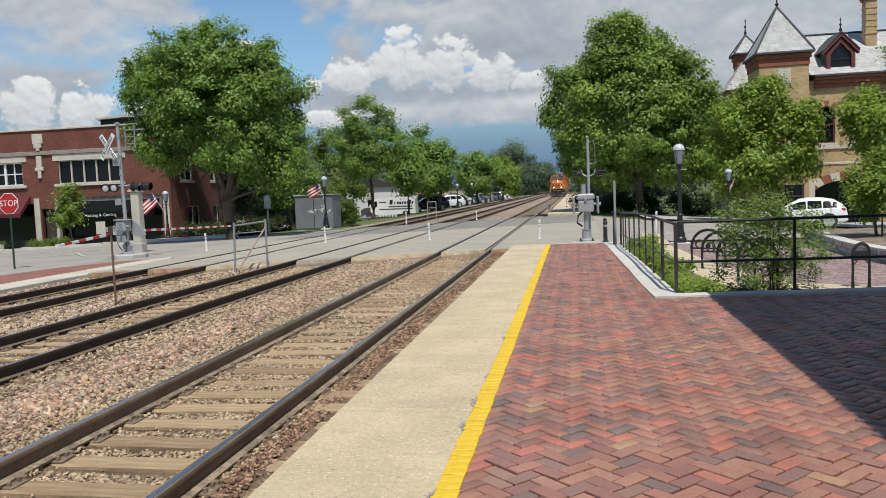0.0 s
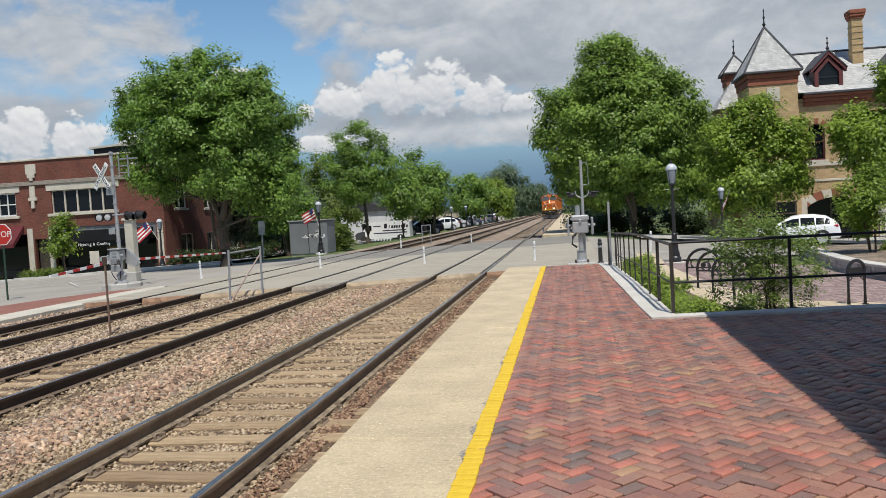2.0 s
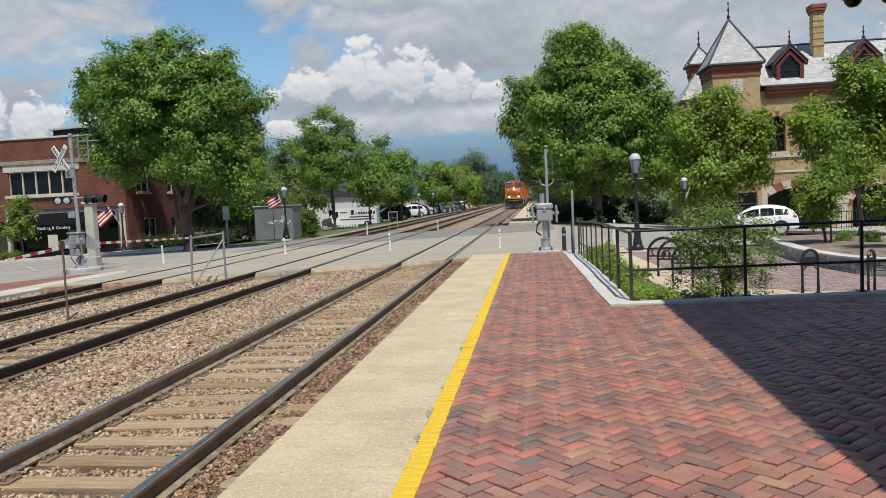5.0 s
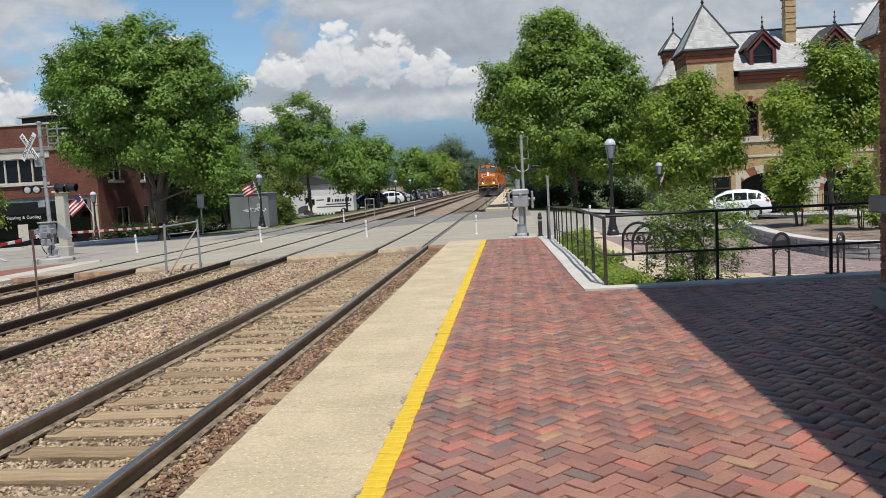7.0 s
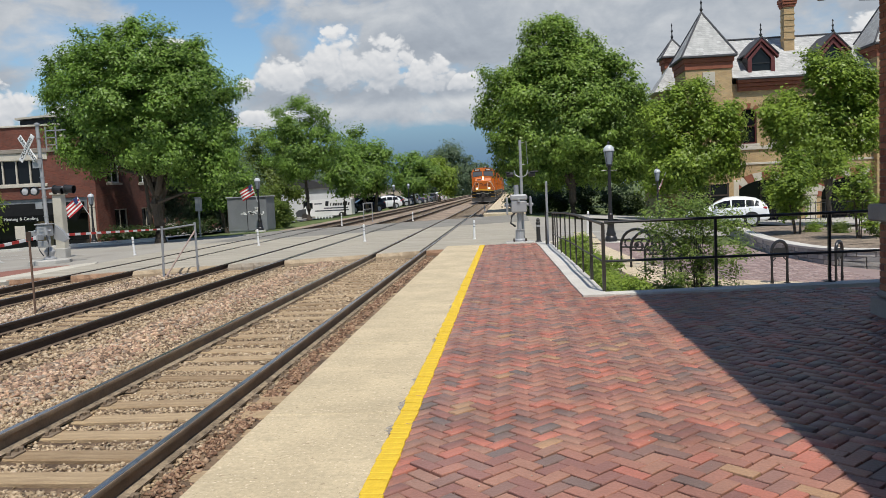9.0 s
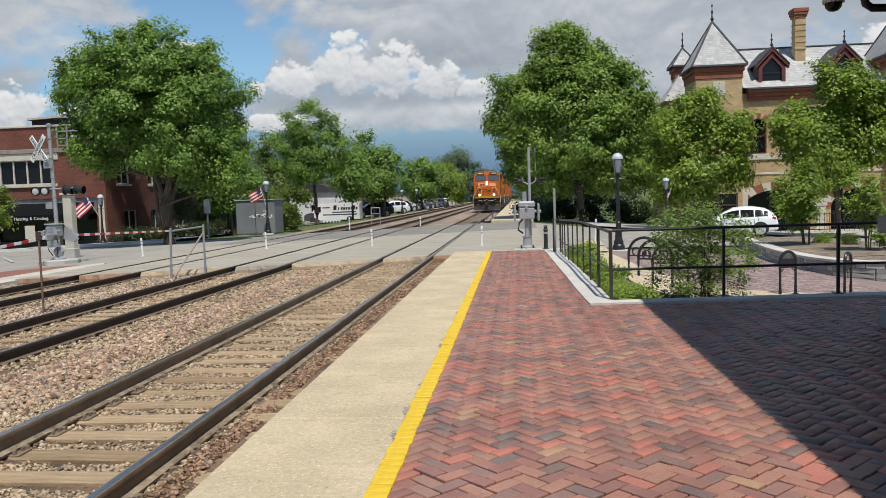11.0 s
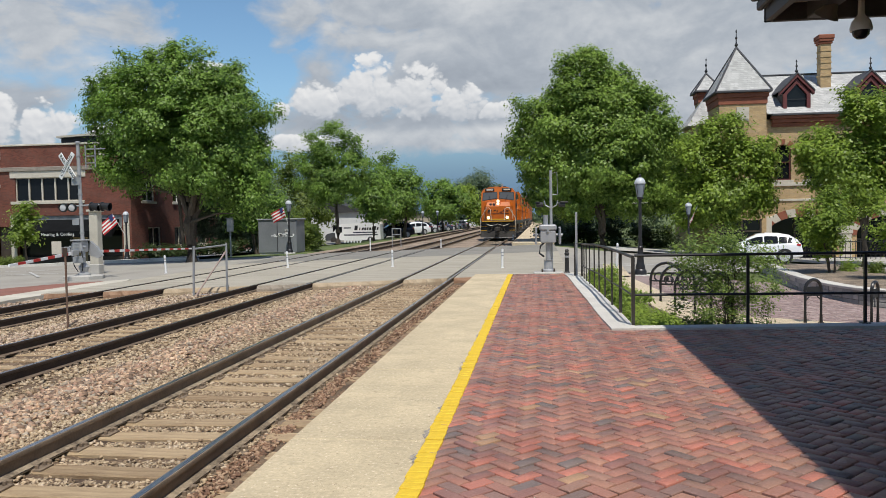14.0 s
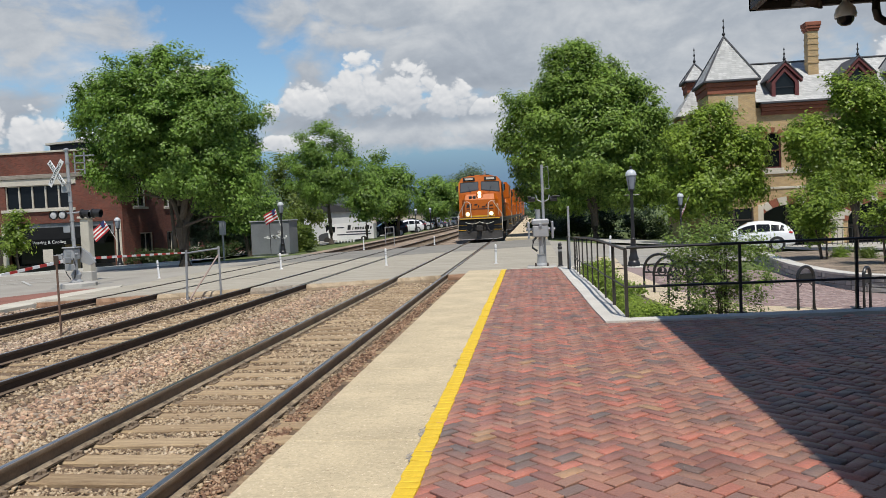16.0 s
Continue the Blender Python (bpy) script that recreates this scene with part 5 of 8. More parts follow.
part("shopfront", Geo().box(-47.5, FY + 0.5, BASE, -39.2, FY + 0.62, -0.75).box(-43.5, FY + 0.45, BASE, -43.2, FY + 0.6, 1.9).box(-57, FY + 0.5, BASE, -48.5, FY + 0.62, -0.75), DARK_WOOD, shops, "dark framed shopfront")
for b_ in ((-47.5, FY + 0.63, -0.75, -39.2, FY + 0.65, 1.9), (-57, FY + 0.63, -0.75, -48.5, FY + 0.65, 2.0)):
    part("shop_glass", Geo().box(*b_), DARK_GLASS, shops)
for u in (-37.9 - 1.0, -37.2, -28.65, -47.9):
    part("pier", Geo().box(u - 0.22, FY - 0.08, BASE, u + 0.22, FY - 0.002, 2.3, 0.02), TRIM_STONE, shops, "pale stone pier")
part("awning", Geo().prism([(FY - 0.002, 2.55), (FY - 1.25, 1.25), (FY - 1.25, 0.98), (FY - 1.2, 0.98), (FY - 0.002, 2.2)], "x", -47.6, -39.4), MAROON, shops, "maroon cloth awning")
aw = part("awning", Geo().prism([(FY - 0.002, 1.95), (FY - 1.0, 1.15), (FY - 1.0, 0.72), (FY - 0.95, 0.72), (FY - 0.002, 1.7)], "x", -36.9, -29.2), BLACK_CLOTH, shops, "black cloth awning with white lettering")
lettering = words("Heating & Cooling", 0.30, 0.004, spacing=1.1)
lettering.materials.append(WHITE_PAINT)
part("lettering", lettering, None, aw, m=pose(-33.2, FY - 1.006, 0.93, 90))
part("lettering_bar", Geo().box(-36.3, FY - 1.012, 0.86, -34.95, FY - 1.002, 1.0), WHITE_PAINT, aw)

# ---- yellow brick tower building on the right ----
BUFF = brickwork("buff brick", (0.46, 0.31, 0.15), (0.56, 0.40, 0.21), (0.36, 0.28, 0.19))
TERRA = surface("terracotta", (0.20, 0.065, 0.035), (0.34, 0.12, 0.07), 0.85, 2.0, 30, 0.3)
SLATE = brickwork("slate", (0.40, 0.40, 0.385), (0.56, 0.56, 0.54), (0.27, 0.27, 0.265), 0.26, 0.15, 0.6, 0.75)
SLATE_DARK = surface("dark slate ridge", (0.05, 0.05, 0.055), (0.10, 0.10, 0.11), 0.7, 2.0, 30, 0.2)
MAROON_WOOD = surface("maroon painted wood", (0.10, 0.022, 0.022), (0.17, 0.045, 0.042), 0.6, 2.0, 30, 0.1)
TY, TB = 53.0, -1.6
hall = thing("tower_building", "yellow brick Victorian hall with slate roofs, dormers and pointed towers", "building")
win_x = [15.97, 17.87, 19.77, 21.67, 23.57]
arch_holes = [(x - 0.52, 3.75, x + 0.52, 6.1) for x in win_x]
ground_holes = [(14.95, TB, 19.2, 1.3), (20.6, TB, 24.9, 1.3), (26.3, TB, 30.5, 1.3)]
part("wall", wall_with_openings("y", TY, 14.7, 34.0, TB, 7.75, 0.4, arch_holes + ground_holes), None, hall).data.materials.append(BUFF)
part("wall", Geo().box(34.01, TY, TB, 34.4, 66, 7.75).box(14.7, 65.6, TB, 34, 66, 7.75), BUFF, hall)


def arch(x, z, r0, r1, n, y0, y1, mats, parent, name="voussoir"):
    """Alternating wedge stones round a half circle."""
    for i in range(n):
        a, b = math.pi * i / n + 0.01, math.pi * (i + 1) / n - 0.01
        pts = [(x + r0 * math.cos(a), z + r0 * math.sin(a)), (x + r1 * math.cos(a), z + r1 * math.sin(a)), (x + r1 * math.cos(b), z + r1 * math.sin(b)), (x + r0 * math.cos(b), z + r0 * math.sin(b))]
        part(name, Geo().prism(pts, "y", y0, y1), mats[i % 2], parent)


for x in win_x:
    # brick above the round window heads
    pts = [(x - 0.52, 6.101)] + [(x - 0.52 * math.cos(math.pi * i / 12), 6.1 - 0.52 + 0.52 * math.sin(math.pi * i / 12) + 0.0) for i in range(13)] + [(x + 0.52, 6.101)]
    part("spandrel", Geo().prism(pts, "y", TY + 0.003, TY + 0.35), BUFF, hall)
    arch(x, 5.58, 0.525, 0.86, 9, TY - 0.05, TY - 0.003, (TERRA, BUFF), hall)
    sash(hall, "y", TY, x - 0.52, x + 0.52, 3.75, 6.1, MAROON_WOOD, 1, 2, 0.08, TRIM_STONE)
for x0, _, x1, _ in ground_holes:
    cx, r = (x0 + x1) / 2, (x1 - x0) / 2
    n = 20
    rise = 1.25
    pts = [(cx - r * math.cos(math.pi * i / n), 1.301 - rise + rise * math.sin(math.pi * i / n)) for i in range(n + 1)]
    part("spandrel", Geo().prism([(x0, 1.302)] + pts + [(x1, 1.302)], "y", TY + 0.003, TY + 0.35), BUFF, hall)
    for i in range(13):
        a, b = math.pi * i / 13 + 0.006, math.pi * (i + 1) / 13 - 0.006
        e = [(cx + (r + q) * math.cos(t), 0.05 + (rise + q) * math.sin(t)) for q, t in ((0.02, a), (0.55, a), (0.55, b), (0.02, b))]
        part("voussoir", Geo().prism(e, "y", TY - 0.06, TY - 0.003), (TERRA, TRIM_STONE)[i % 2], hall)
    part("shop_glass", Geo().box(x0, TY + 1.2, TB, x1, TY + 1.25, 1.3), DARK_GLASS, hall)
    part("glazing_bar", Geo().box(x0, TY + 1.1, -0.35, x1, TY + 1.19, -0.2).box(cx - 0.06, TY + 1.1, TB, cx + 0.06, TY + 1.19, 1.2), DARK_WOOD, hall)
for x in (14.8, 19.9, 25.6):
    part("capital", Geo().box(x - 0.45, TY - 0.12, 0.15, x + 0.45, TY - 0.003, 1.35, 0.03).box(x - 0.38, TY - 0.08, TB, x + 0.38, TY - 0.003, 0.14, 0.02), TRIM_STONE, hall, "pale carved stone pier")
part("string_course", Geo().box(15.3, TY - 0.1, 3.35, 34, TY - 0.003, 3.58, 0.02), TRIM_STONE, hall, "pale stone band")
part("string_course", Geo().box(15.3, TY - 0.06, 2.35, 34, TY - 0.003, 2.5, 0.02), TRIM_STONE, hall, "pale stone band")
part("cornice", Geo().box(15.25, TY - 0.14, 7.25, 34.2, TY - 0.003, 7.5, 0.02).box(15.25, TY - 0.28, 7.51, 34.2, TY - 0.003, 7.75, 0.02).box(15.2, TY - 0.42, 7.76, 34.3, TY + 0.1, 7.95, 0.02), TERRA, hall, "red terracotta cornice")
part("gutter", Geo().box(15.15, TY - 0.52, 7.951, 34.4, TY + 0.1, 8.08, 0.02), SLATE_DARK, hall, "dark gutter")
# main roof, steep to a flat ridge
part("roof", Geo().prism([(TY - 0.4, 8.09), (TY + 4.4, 11.35), (TY + 8.4, 11.35), (TY + 13.0, 8.09)], "x", 14.9, 34.3), SLATE, hall, "pale grey slate roof")
part("ridge", Geo().box(14.9, TY + 4.3, 11.36, 34.3, TY + 4.6, 11.45, 0.02), SLATE_DARK, hall)


def spike(x, y, z, h, parent):
    part("finial", Geo().lathe([(0.07, 0), (0.09, 0.04 * h), (0.05, 0.1 * h), (0.12, 0.2 * h), (0.05, 0.3 * h), (0.035, 0.45 * h), (0.085, 0.55 * h), (0.03, 0.64 * h), (0.025, 0.8 * h), (0.06, 0.85 * h), (0.006, h)], 8, (x, y, z)), BLACK_IRON, parent, "black iron finial")


def dormer(x):
    """A gabled dormer standing on the slope."""
    y0, w, z0, z1, z2 = TY + 0.15, 0.86, 8.35, 9.5, 10.42
    face = part("dormer", Geo().prism([(x - w, z0), (x + w, z0), (x + w, z1), (x, z2), (x - w, z1)], "y", y0 + 0.3, y0 + 2.6), SLATE_DARK, hall, "gabled dormer window with maroon woodwork")
    part("gable_trim", Geo().prism([(x - w - 0.22, z1 - 0.14), (x, z2 + 0.06), (x + w + 0.22, z1 - 0.14), (x + w + 0.22, z1 + 0.06), (x, z2 + 0.3), (x - w - 0.22, z1 + 0.06)], "y", y0 - 0.1, y0 + 0.35), MAROON_WOOD, face)
    part("roof", Geo().prism([(x - w - 0.25, z1 + 0.061), (x, z2 + 0.305), (x + w + 0.25, z1 + 0.061), (x + w + 0.25, z1 + 0.15), (x, z2 + 0.40), (x - w - 0.25, z1 + 0.15)], "y", y0 - 0.14, y0 + 2.7), SLATE_DARK, face)
    part("frame", Geo().prism([(x - w, z0), (x - 0.62, z0), (x - 0.62, z1 - 0.12), (x, z2 - 0.33), (x, z2 - 0.02), (x - w, z1 - 0.1)], "y", y0, y0 + 0.29).prism([(x + w, z0), (x + 0.62, z0), (x + 0.62, z1 - 0.12), (x, z2 - 0.33), (x, z2 - 0.02), (x + w, z1 - 0.1)], "y", y0, y0 + 0.29).box(x - w - 0.08, y0 - 0.05, z0 - 0.12, x + w + 0.08, y0 + 0.3, z0 - 0.002, 0.01), MAROON_WOOD, face)
    part("pane", Geo().prism([(x - 0.62, z0), (x + 0.62, z0), (x + 0.62, z1 - 0.12), (x, z2 - 0.33), (x - 0.62, z1 - 0.12)], "y", y0 + 0.16, y0 + 0.18), DARK_GLASS, face)
    part("glazing_bar", Geo().box(x - 0.62, y0 + 0.1, z0 + 0.68, x + 0.62, y0 + 0.15, z0 + 0.76).box(x - 0.62, y0 + 0.1, z0, x + 0.62, y0 + 0.15, z0 + 0.08), BLACK_IRON, face)
    spike(x, y0 + 0.1, z2 + 0.3, 0.95, face)


dormer(16.9)
dormer(21.5)
dormer(29.5)
# chimney
chim = part("chimney", Geo().box(19.22, TY + 2.6, 9.3, 19.9, TY + 3.3, 13.1), BUFF, hall, "tall buff brick chimney with a flared red brick cap")
part("chimney_band", Geo().box(19.17, TY + 2.55, 10.9, 19.95, TY + 3.35, 11.05, 0.02).box(19.19, TY + 2.57, 11.4, 19.93, TY + 3.33, 11.48).box(19.19, TY + 2.57, 11.8, 19.93, TY + 3.33, 11.88).box(19.19, TY + 2.57, 12.2, 19.93, TY + 3.33, 12.28).box(19.19, TY + 2.57, 12.6, 19.93, TY + 3.33, 12.68), BUFF, chim)
part("chimney_cap", Geo().box(19.14, TY + 2.52, 13.1, 19.98, TY + 3.38, 13.26, 0.03).box(19.08, TY + 2.46, 13.261, 20.04, TY + 3.44, 13.44, 0.03).box(19.04, TY + 2.42, 13.441, 20.08, TY + 3.48, 13.72, 0.03), TERRA, chim, "stepped red brick cap")


def tower(x0, x1, y0, y1, eave, peak, h_spike, windows):
    t = part("tower", Geo().box(x0, y0, TB, x1, y1, eave - 0.9), BUFF, hall, "square buff brick tower with a steep slate pyramid")
    part("tower_cornice", Geo().box(x0 - 0.06, y0 - 0.06, eave - 0.9, x1 + 0.06, y1 + 0.06, eave - 0.45, 0.02).box(x0 - 0.14, y0 - 0.14, eave - 0.449, x1 + 0.14, y1 + 0.14, eave - 0.15, 0.02), TERRA, t, "red terracotta cornice")
    o = 0.32
    part("eave", Geo().box(x0 - o, y0 - o, eave - 0.149, x1 + o, y1 + o, eave, 0.03), SLATE_DARK, t)
    cx, cy = (x0 + x1) / 2, (y0 + y1) / 2
    o = 0.26
    part("roof", Geo().add([(x0 - o, y0 - o, eave + 0.002), (x1 + o, y0 - o, eave + 0.002), (x1 + o, y1 + o, eave + 0.002), (x0 - o, y1 + o, eave + 0.002), (cx, cy, peak)], [(0, 1, 4), (1, 2, 4), (2, 3, 4), (3, 0, 4), (3, 2, 1, 0)]), SLATE, t, "pale grey slate pyramid roof")
    g_ = Geo()
    for a, b in ((x0 - o, y0 - o), (x1 + o, y0 - o), (x1 + o, y1 + o), (x0 - o, y1 + o)):
        g_.tube([(a, b, eave + 0.02), (cx, cy, peak)], 0.07, 6)
    part("hip", g_, SLATE_DARK, t)
    spike(cx, cy, peak - 0.1, h_spike, t)
    for u0, u1, z0, z1 in windows:
        part("panel", Geo().box(u0 - 0.1, y0 - 0.05, z0 - 0.1, u1 + 0.1, y0 - 0.003, z1 + 0.1, 0.01).box(u0, y0 - 0.07, z0, u1, y0 - 0.051, z1), TRIM_STONE, t, "pale stone panel")
    return t


# dark sheet and bars over the corner tower's foot stand for a shaded porch
part("shop_glass", Geo().box(12.05, TY - 0.36, TB, 14.5, TY - 0.304, 1.15), DARK_GLASS, hall, "dark sheet standing for the shaded porch opening")
part("glazing_bar", Geo().box(12.0, TY - 0.40, TB, 12.12, TY - 0.361, 1.2).box(13.2, TY - 0.40, TB, 13.32, TY - 0.361, 1.2).box(14.4, TY - 0.40, TB, 14.52, TY - 0.361, 1.2).box(12.121, TY - 0.40, 0.35, 14.399, TY - 0.362, 0.45), DARK_WOOD, hall)
tower(11.85, 14.85, TY - 0.3, TY + 3.0, 9.68, 12.85, 1.35, [(13.05, 13.65, 7.8, 8.5)])
tower(23.95, 27.2, TY - 0.5, TY + 2.8, 9.85, 13.4, 1.35, [])
tower(12.0, 13.4, TY + 7.0, TY + 8.4, 10.9, 12.3, 1.3, [])
part("turret_roof", Geo().add([(10.7, TY + 4.5, 8.0), (12.4, TY + 4.5, 8.0), (12.4, TY + 8.5, 8.0), (10.7, TY + 8.5, 8.0), (12.3, TY + 6.5, 10.3)], [(0, 1, 4), (1, 2, 4), (2, 3, 4), (3, 0, 4), (3, 2, 1, 0)]), SLATE, hall)
part("wall", Geo().box(11.2, TY + 3.41, TB, 14.69, TY + 12.6, 8.0), BUFF, hall)

# ---- train ----
ORANGE = paint("orange locomotive paint", (0.50, 0.118, 0.006), 0.42, 0.0, 0.14)
BLACK_PAINT = paint("black locomotive paint", (0.02, 0.02, 0.021), 0.5, 0.0, 0.2)
YELLOW_PAINT = paint("yellow stripe paint", (0.70, 0.38, 0.02), 0.45)
GRIME = surface("grimy running gear", (0.018, 0.016, 0.014), (0.06, 0.052, 0.044), 0.8, 3, 30, 0.3)
PLOW_GREY = surface("grey pilot plow", (0.02, 0.019, 0.018), (0.085, 0.08, 0.075), 0.7, 2, 30, 0.2)
HANDRAIL = paint("pale handrail paint", (0.62, 0.57, 0.48), 0.5)
HEADLIGHT = glow("lit headlight", (1.0, 0.84, 0.50), 1.8)
DITCH = glow("lit ditch light", (1.0, 0.80, 0.45), 1.6)


# the grey base colour stands in for a reflection in the windscreens
LOCO_GLASS = glass("windscreen glass with grey reflection", (0.10, 0.108, 0.115), 0.12)


def locomotive(name, label, lit):
    """A six-axle freight locomotive; nose at y = 0, body towards +y, rails at z = 0."""
    root = thing(name, label, "locomotive", group="train")
    # frame, walkway and fuel tank
    part("frame", Geo().box(-1.5, 0.7, 1.22, 1.5, 21.9, 1.52, 0.03), BLACK_PAINT, root)
    part("fuel_tank", Geo().prism([(-1.35, 0.45), (1.35, 0.45), (1.5, 0.7), (1.5, 1.2), (-1.5, 1.2), (-1.5, 0.7)], "y", 8.6, 13.6), GRIME, root)
    # pilot with plow, coupler and anticlimber
    part("pilot", Geo().box(-1.48, 0.35, 0.62, 1.48, 0.75, 1.42, 0.04), BLACK_PAINT, root, "black pilot plate")
    plow = part("plow", Geo().prism([(-1.42, 0.66), (1.42, 0.66), (1.5, 0.18), (1.05, 0.10), (-1.05, 0.10), (-1.5, 0.18)], "y", 0.08, 0.40), PLOW_GREY, root, "dark grimy snow plow")
    part("rim", Geo().tube([(-1.5, 0.06, 0.2), (-1.05, 0.06, 0.115), (1.05, 0.06, 0.115), (1.5, 0.06, 0.2)], 0.03, 6), surface("worn plow rim", (0.14, 0.135, 0.13), (0.32, 0.31, 0.30), 0.7, 5, 30, 0.2), plow, "worn pale lower rim")
    cp = part("coupler", Geo().box(-0.15, -0.35, 0.72, 0.15, 0.5, 0.98, 0.04).box(-0.22, -0.55, 0.66, 0.22, -0.3, 1.04, 0.06), GRIME, root, "grimy steel coupler")
    part("coupler_pocket", Geo().lathe([(0.36, 0.0), (0.36, 0.12), (0.28, 0.14)], 16, (0, 0, 0), pose(0, 0.36, 0.86, 90)), GRIME, cp)
    part("anticlimber", Geo().box(-1.35, -0.02, 1.42, 1.35, 0.75, 1.56, 0.03), BLACK_PAINT, root)
    for s in (-1, 1):
        hose = [(s * 0.45, 0.3, 1.15), (s * 0.5, 0.1, 0.95), (s * 0.55, 0.05, 0.75), (s * 0.75, 0.05, 0.62), (s * 0.95, 0.1, 0.8)]
        part("air_hose", Geo().tube(hose, 0.04, 6), GRIME, root)
        part("step_well", Geo().box(s * 1.18 - 0.28, 0.3, 0.5, s * 1.18 + 0.28, 0.72, 0.58, 0.01).box(s * 1.18 - 0.28, 0.3, 0.85, s * 1.18 + 0.28, 0.72, 0.93, 0.01), PLOW_GREY, root)
        # end handrails
        part("handrail", Geo().tube([(s * 0.55, 0.0, 1.56), (s * 0.6, -0.02, 2.5), (s * 0.75, 0.0, 2.62), (s * 1.02, 0.15, 2.6)], 0.026, 6), HANDRAIL, root, "pale handrail")
        part("handrail", Geo().tube([(s * 0.95, 0.0, 2.55), (s * 1.46, 0.35, 1.75), (s * 1.47, 0.4, 0.6)], 0.028, 6), HANDRAIL, root, "pale handrail")
        part("handrail", Geo().tube([(s * 1.47, 3.2, 2.55), (s * 1.47, 21.0, 2.55)], 0.022, 6), ORANGE, root)
        for k in range(10):
            part("stanchion", Geo().cyl((s * 1.47, 4.0 + k * 1.85, 1.5), (s * 1.47, 4.0 + k * 1.85, 2.55), 0.02, n=6), ORANGE, root)
    part("chain", Geo().tube([(-0.95 + 0.19 * k, -0.04, 1.28 - 0.14 * math.sin(math.pi * ((k / 5) % 1.0))) for k in range(11)], 0.022, 6), HANDRAIL, root)
    # nose: flat front with cut corners, sloping up to the windscreens
    nose = Geo()
    for z, w, y, c in ((1.56, 1.26, 0.55, 0.28), (2.75, 1.26, 0.55, 0.28), (3.12, 1.22, 0.85, 0.28)):
        nose.v += [(-w, y + c + 0.35, z), (-w + c, y, z), (w - c, y, z), (w, y + c + 0.35, z), (w, 3.2, z), (-w, 3.2, z)]
    nose.f += [(k * 6 + i, k * 6 + (i + 1) % 6, k * 6 + 6 + (i + 1) % 6, k * 6 + 6 + i) for k in (0, 1) for i in range(6)] + [tuple(range(12, 18)), (5, 4, 3, 2, 1, 0)]
    part("nose", nose, ORANGE, root, "orange nose")
    part("nose_stripe", Geo().box(-0.98, 0.535, 1.60, 0.98, 0.548, 1.70), YELLOW_PAINT, root)
    part("nose_door", Geo().box(-0.86, 0.535, 1.9, -0.42, 0.548, 2.62, 0.004), ORANGE, root)
    # dark angular emblem across the nose
    for k, (w_, z0, z1) in enumerate(((0.20, 2.22, 2.46), (0.07, 2.22, 2.46), (0.20, 2.38, 2.46), (0.07, 2.22, 2.40), (0.20, 2.22, 2.30), (0.07, 2.26, 2.46), (0.22, 2.30, 2.38))):
        a = -0.9 + 0.255 * k
        part("emblem", Geo().prism([(a, z0), (a + w_, z0), (a + w_ + 0.05, z1), (a + 0.05, z1)], "y", 0.528, 0.545), BLACK_PAINT, root, "dark emblem shape")
    part("emblem", Geo().prism([(-0.9, 2.11), (0.9, 2.11), (0.92, 2.15), (-0.88, 2.15)], "y", 0.528, 0.545), BLACK_PAINT, root, "dark emblem bar")
    for x in (-0.62, -0.36):
        part("nose_vent", Geo().box(x - 0.1, 0.60, 2.78, x + 0.1, 0.72, 3.0, 0.02), BLACK_PAINT, root, "dark nose vent")
    # cab
    side_ = [(1.44, 1.56), (1.44, 3.16), (1.44, 3.92), (1.2, 4.26), (0.72, 4.38)]
    ring = [(-x, z) for x, z in side_] + [(x, z) for x, z in reversed(side_)]
    cab_geo = Geo()
    cab_geo.v = [(x, 1.12 + max(0.0, z - 3.16) * 0.2, z) for x, z in ring] + [(x, 4.6, z) for x, z in ring]
    k_ = len(ring)
    cab_geo.f = [(i, (i + 1) % k_, k_ + (i + 1) % k_, k_ + i) for i in range(k_)] + [(0, 1, 8, 9), (1, 2, 3, 4, 5, 6, 7, 8), tuple(range(k_, 2 * k_))]
    cab = part("cab", cab_geo, ORANGE, root, "orange cab")
    part("roof_unit", Geo().box(-0.62, 2.2, 4.382, 0.62, 3.6, 4.46, 0.03), ORANGE, cab)
    for s in (-1, 1):
        def on(u, z, off):
            y = 1.12 + (z - 3.16) / (4.32 - 3.16) * 0.23
            return (u, y - off, z)
        z0, z1 = 3.28, 3.93
        c = [on(s * 0.12, z0 + 0.16, 0.02), on(s * 1.30, z0, 0.02), on(s * 1.26, z1 - 0.04, 0.02), on(s * 0.12, z1, 0.02)]
        part("windscreen", Geo().add(c + [(x, y + 0.05, z) for x, y, z in c], [(0, 1, 2, 3), (4, 5, 6, 7), (0, 1, 5, 4), (1, 2, 6, 5), (2, 3, 7, 6), (3, 0, 4, 7)]), LOCO_GLASS, cab, "dark windscreen")
        fr = [on(s * 0.08, z0 + 0.11, 0.012), on(s * 1.35, z0 - 0.05, 0.012), on(s * 1.31, z1 + 0.01, 0.012), on(s * 0.08, z1 + 0.05, 0.012)]
        part("window_seal", Geo().add(fr + [(x, y + 0.04, z) for x, y, z in fr], [(0, 1, 2, 3), (4, 5, 6, 7), (0, 1, 5, 4), (1, 2, 6, 5), (2, 3, 7, 6), (3, 0, 4, 7)]), BLACK_PAINT, cab)
        nb = part("number_board", Geo().box(s * 0.72 - 0.40, 1.22, 4.04, s * 0.72 + 0.40, 1.6, 4.28, 0.03), BLACK_PAINT, cab, "black number board")
        part("number_bar", Geo().box(s * 0.72 - 0.27, 1.206, 4.10, s * 0.72 + 0.27, 1.218, 4.22), HANDRAIL, nb)
        part("side_window", Geo().box(s * 1.49 - 0.02, 2.2, 3.3, s * 1.49 + 0.02, 4.1, 3.95, 0.01), DARK_GLASS, cab)
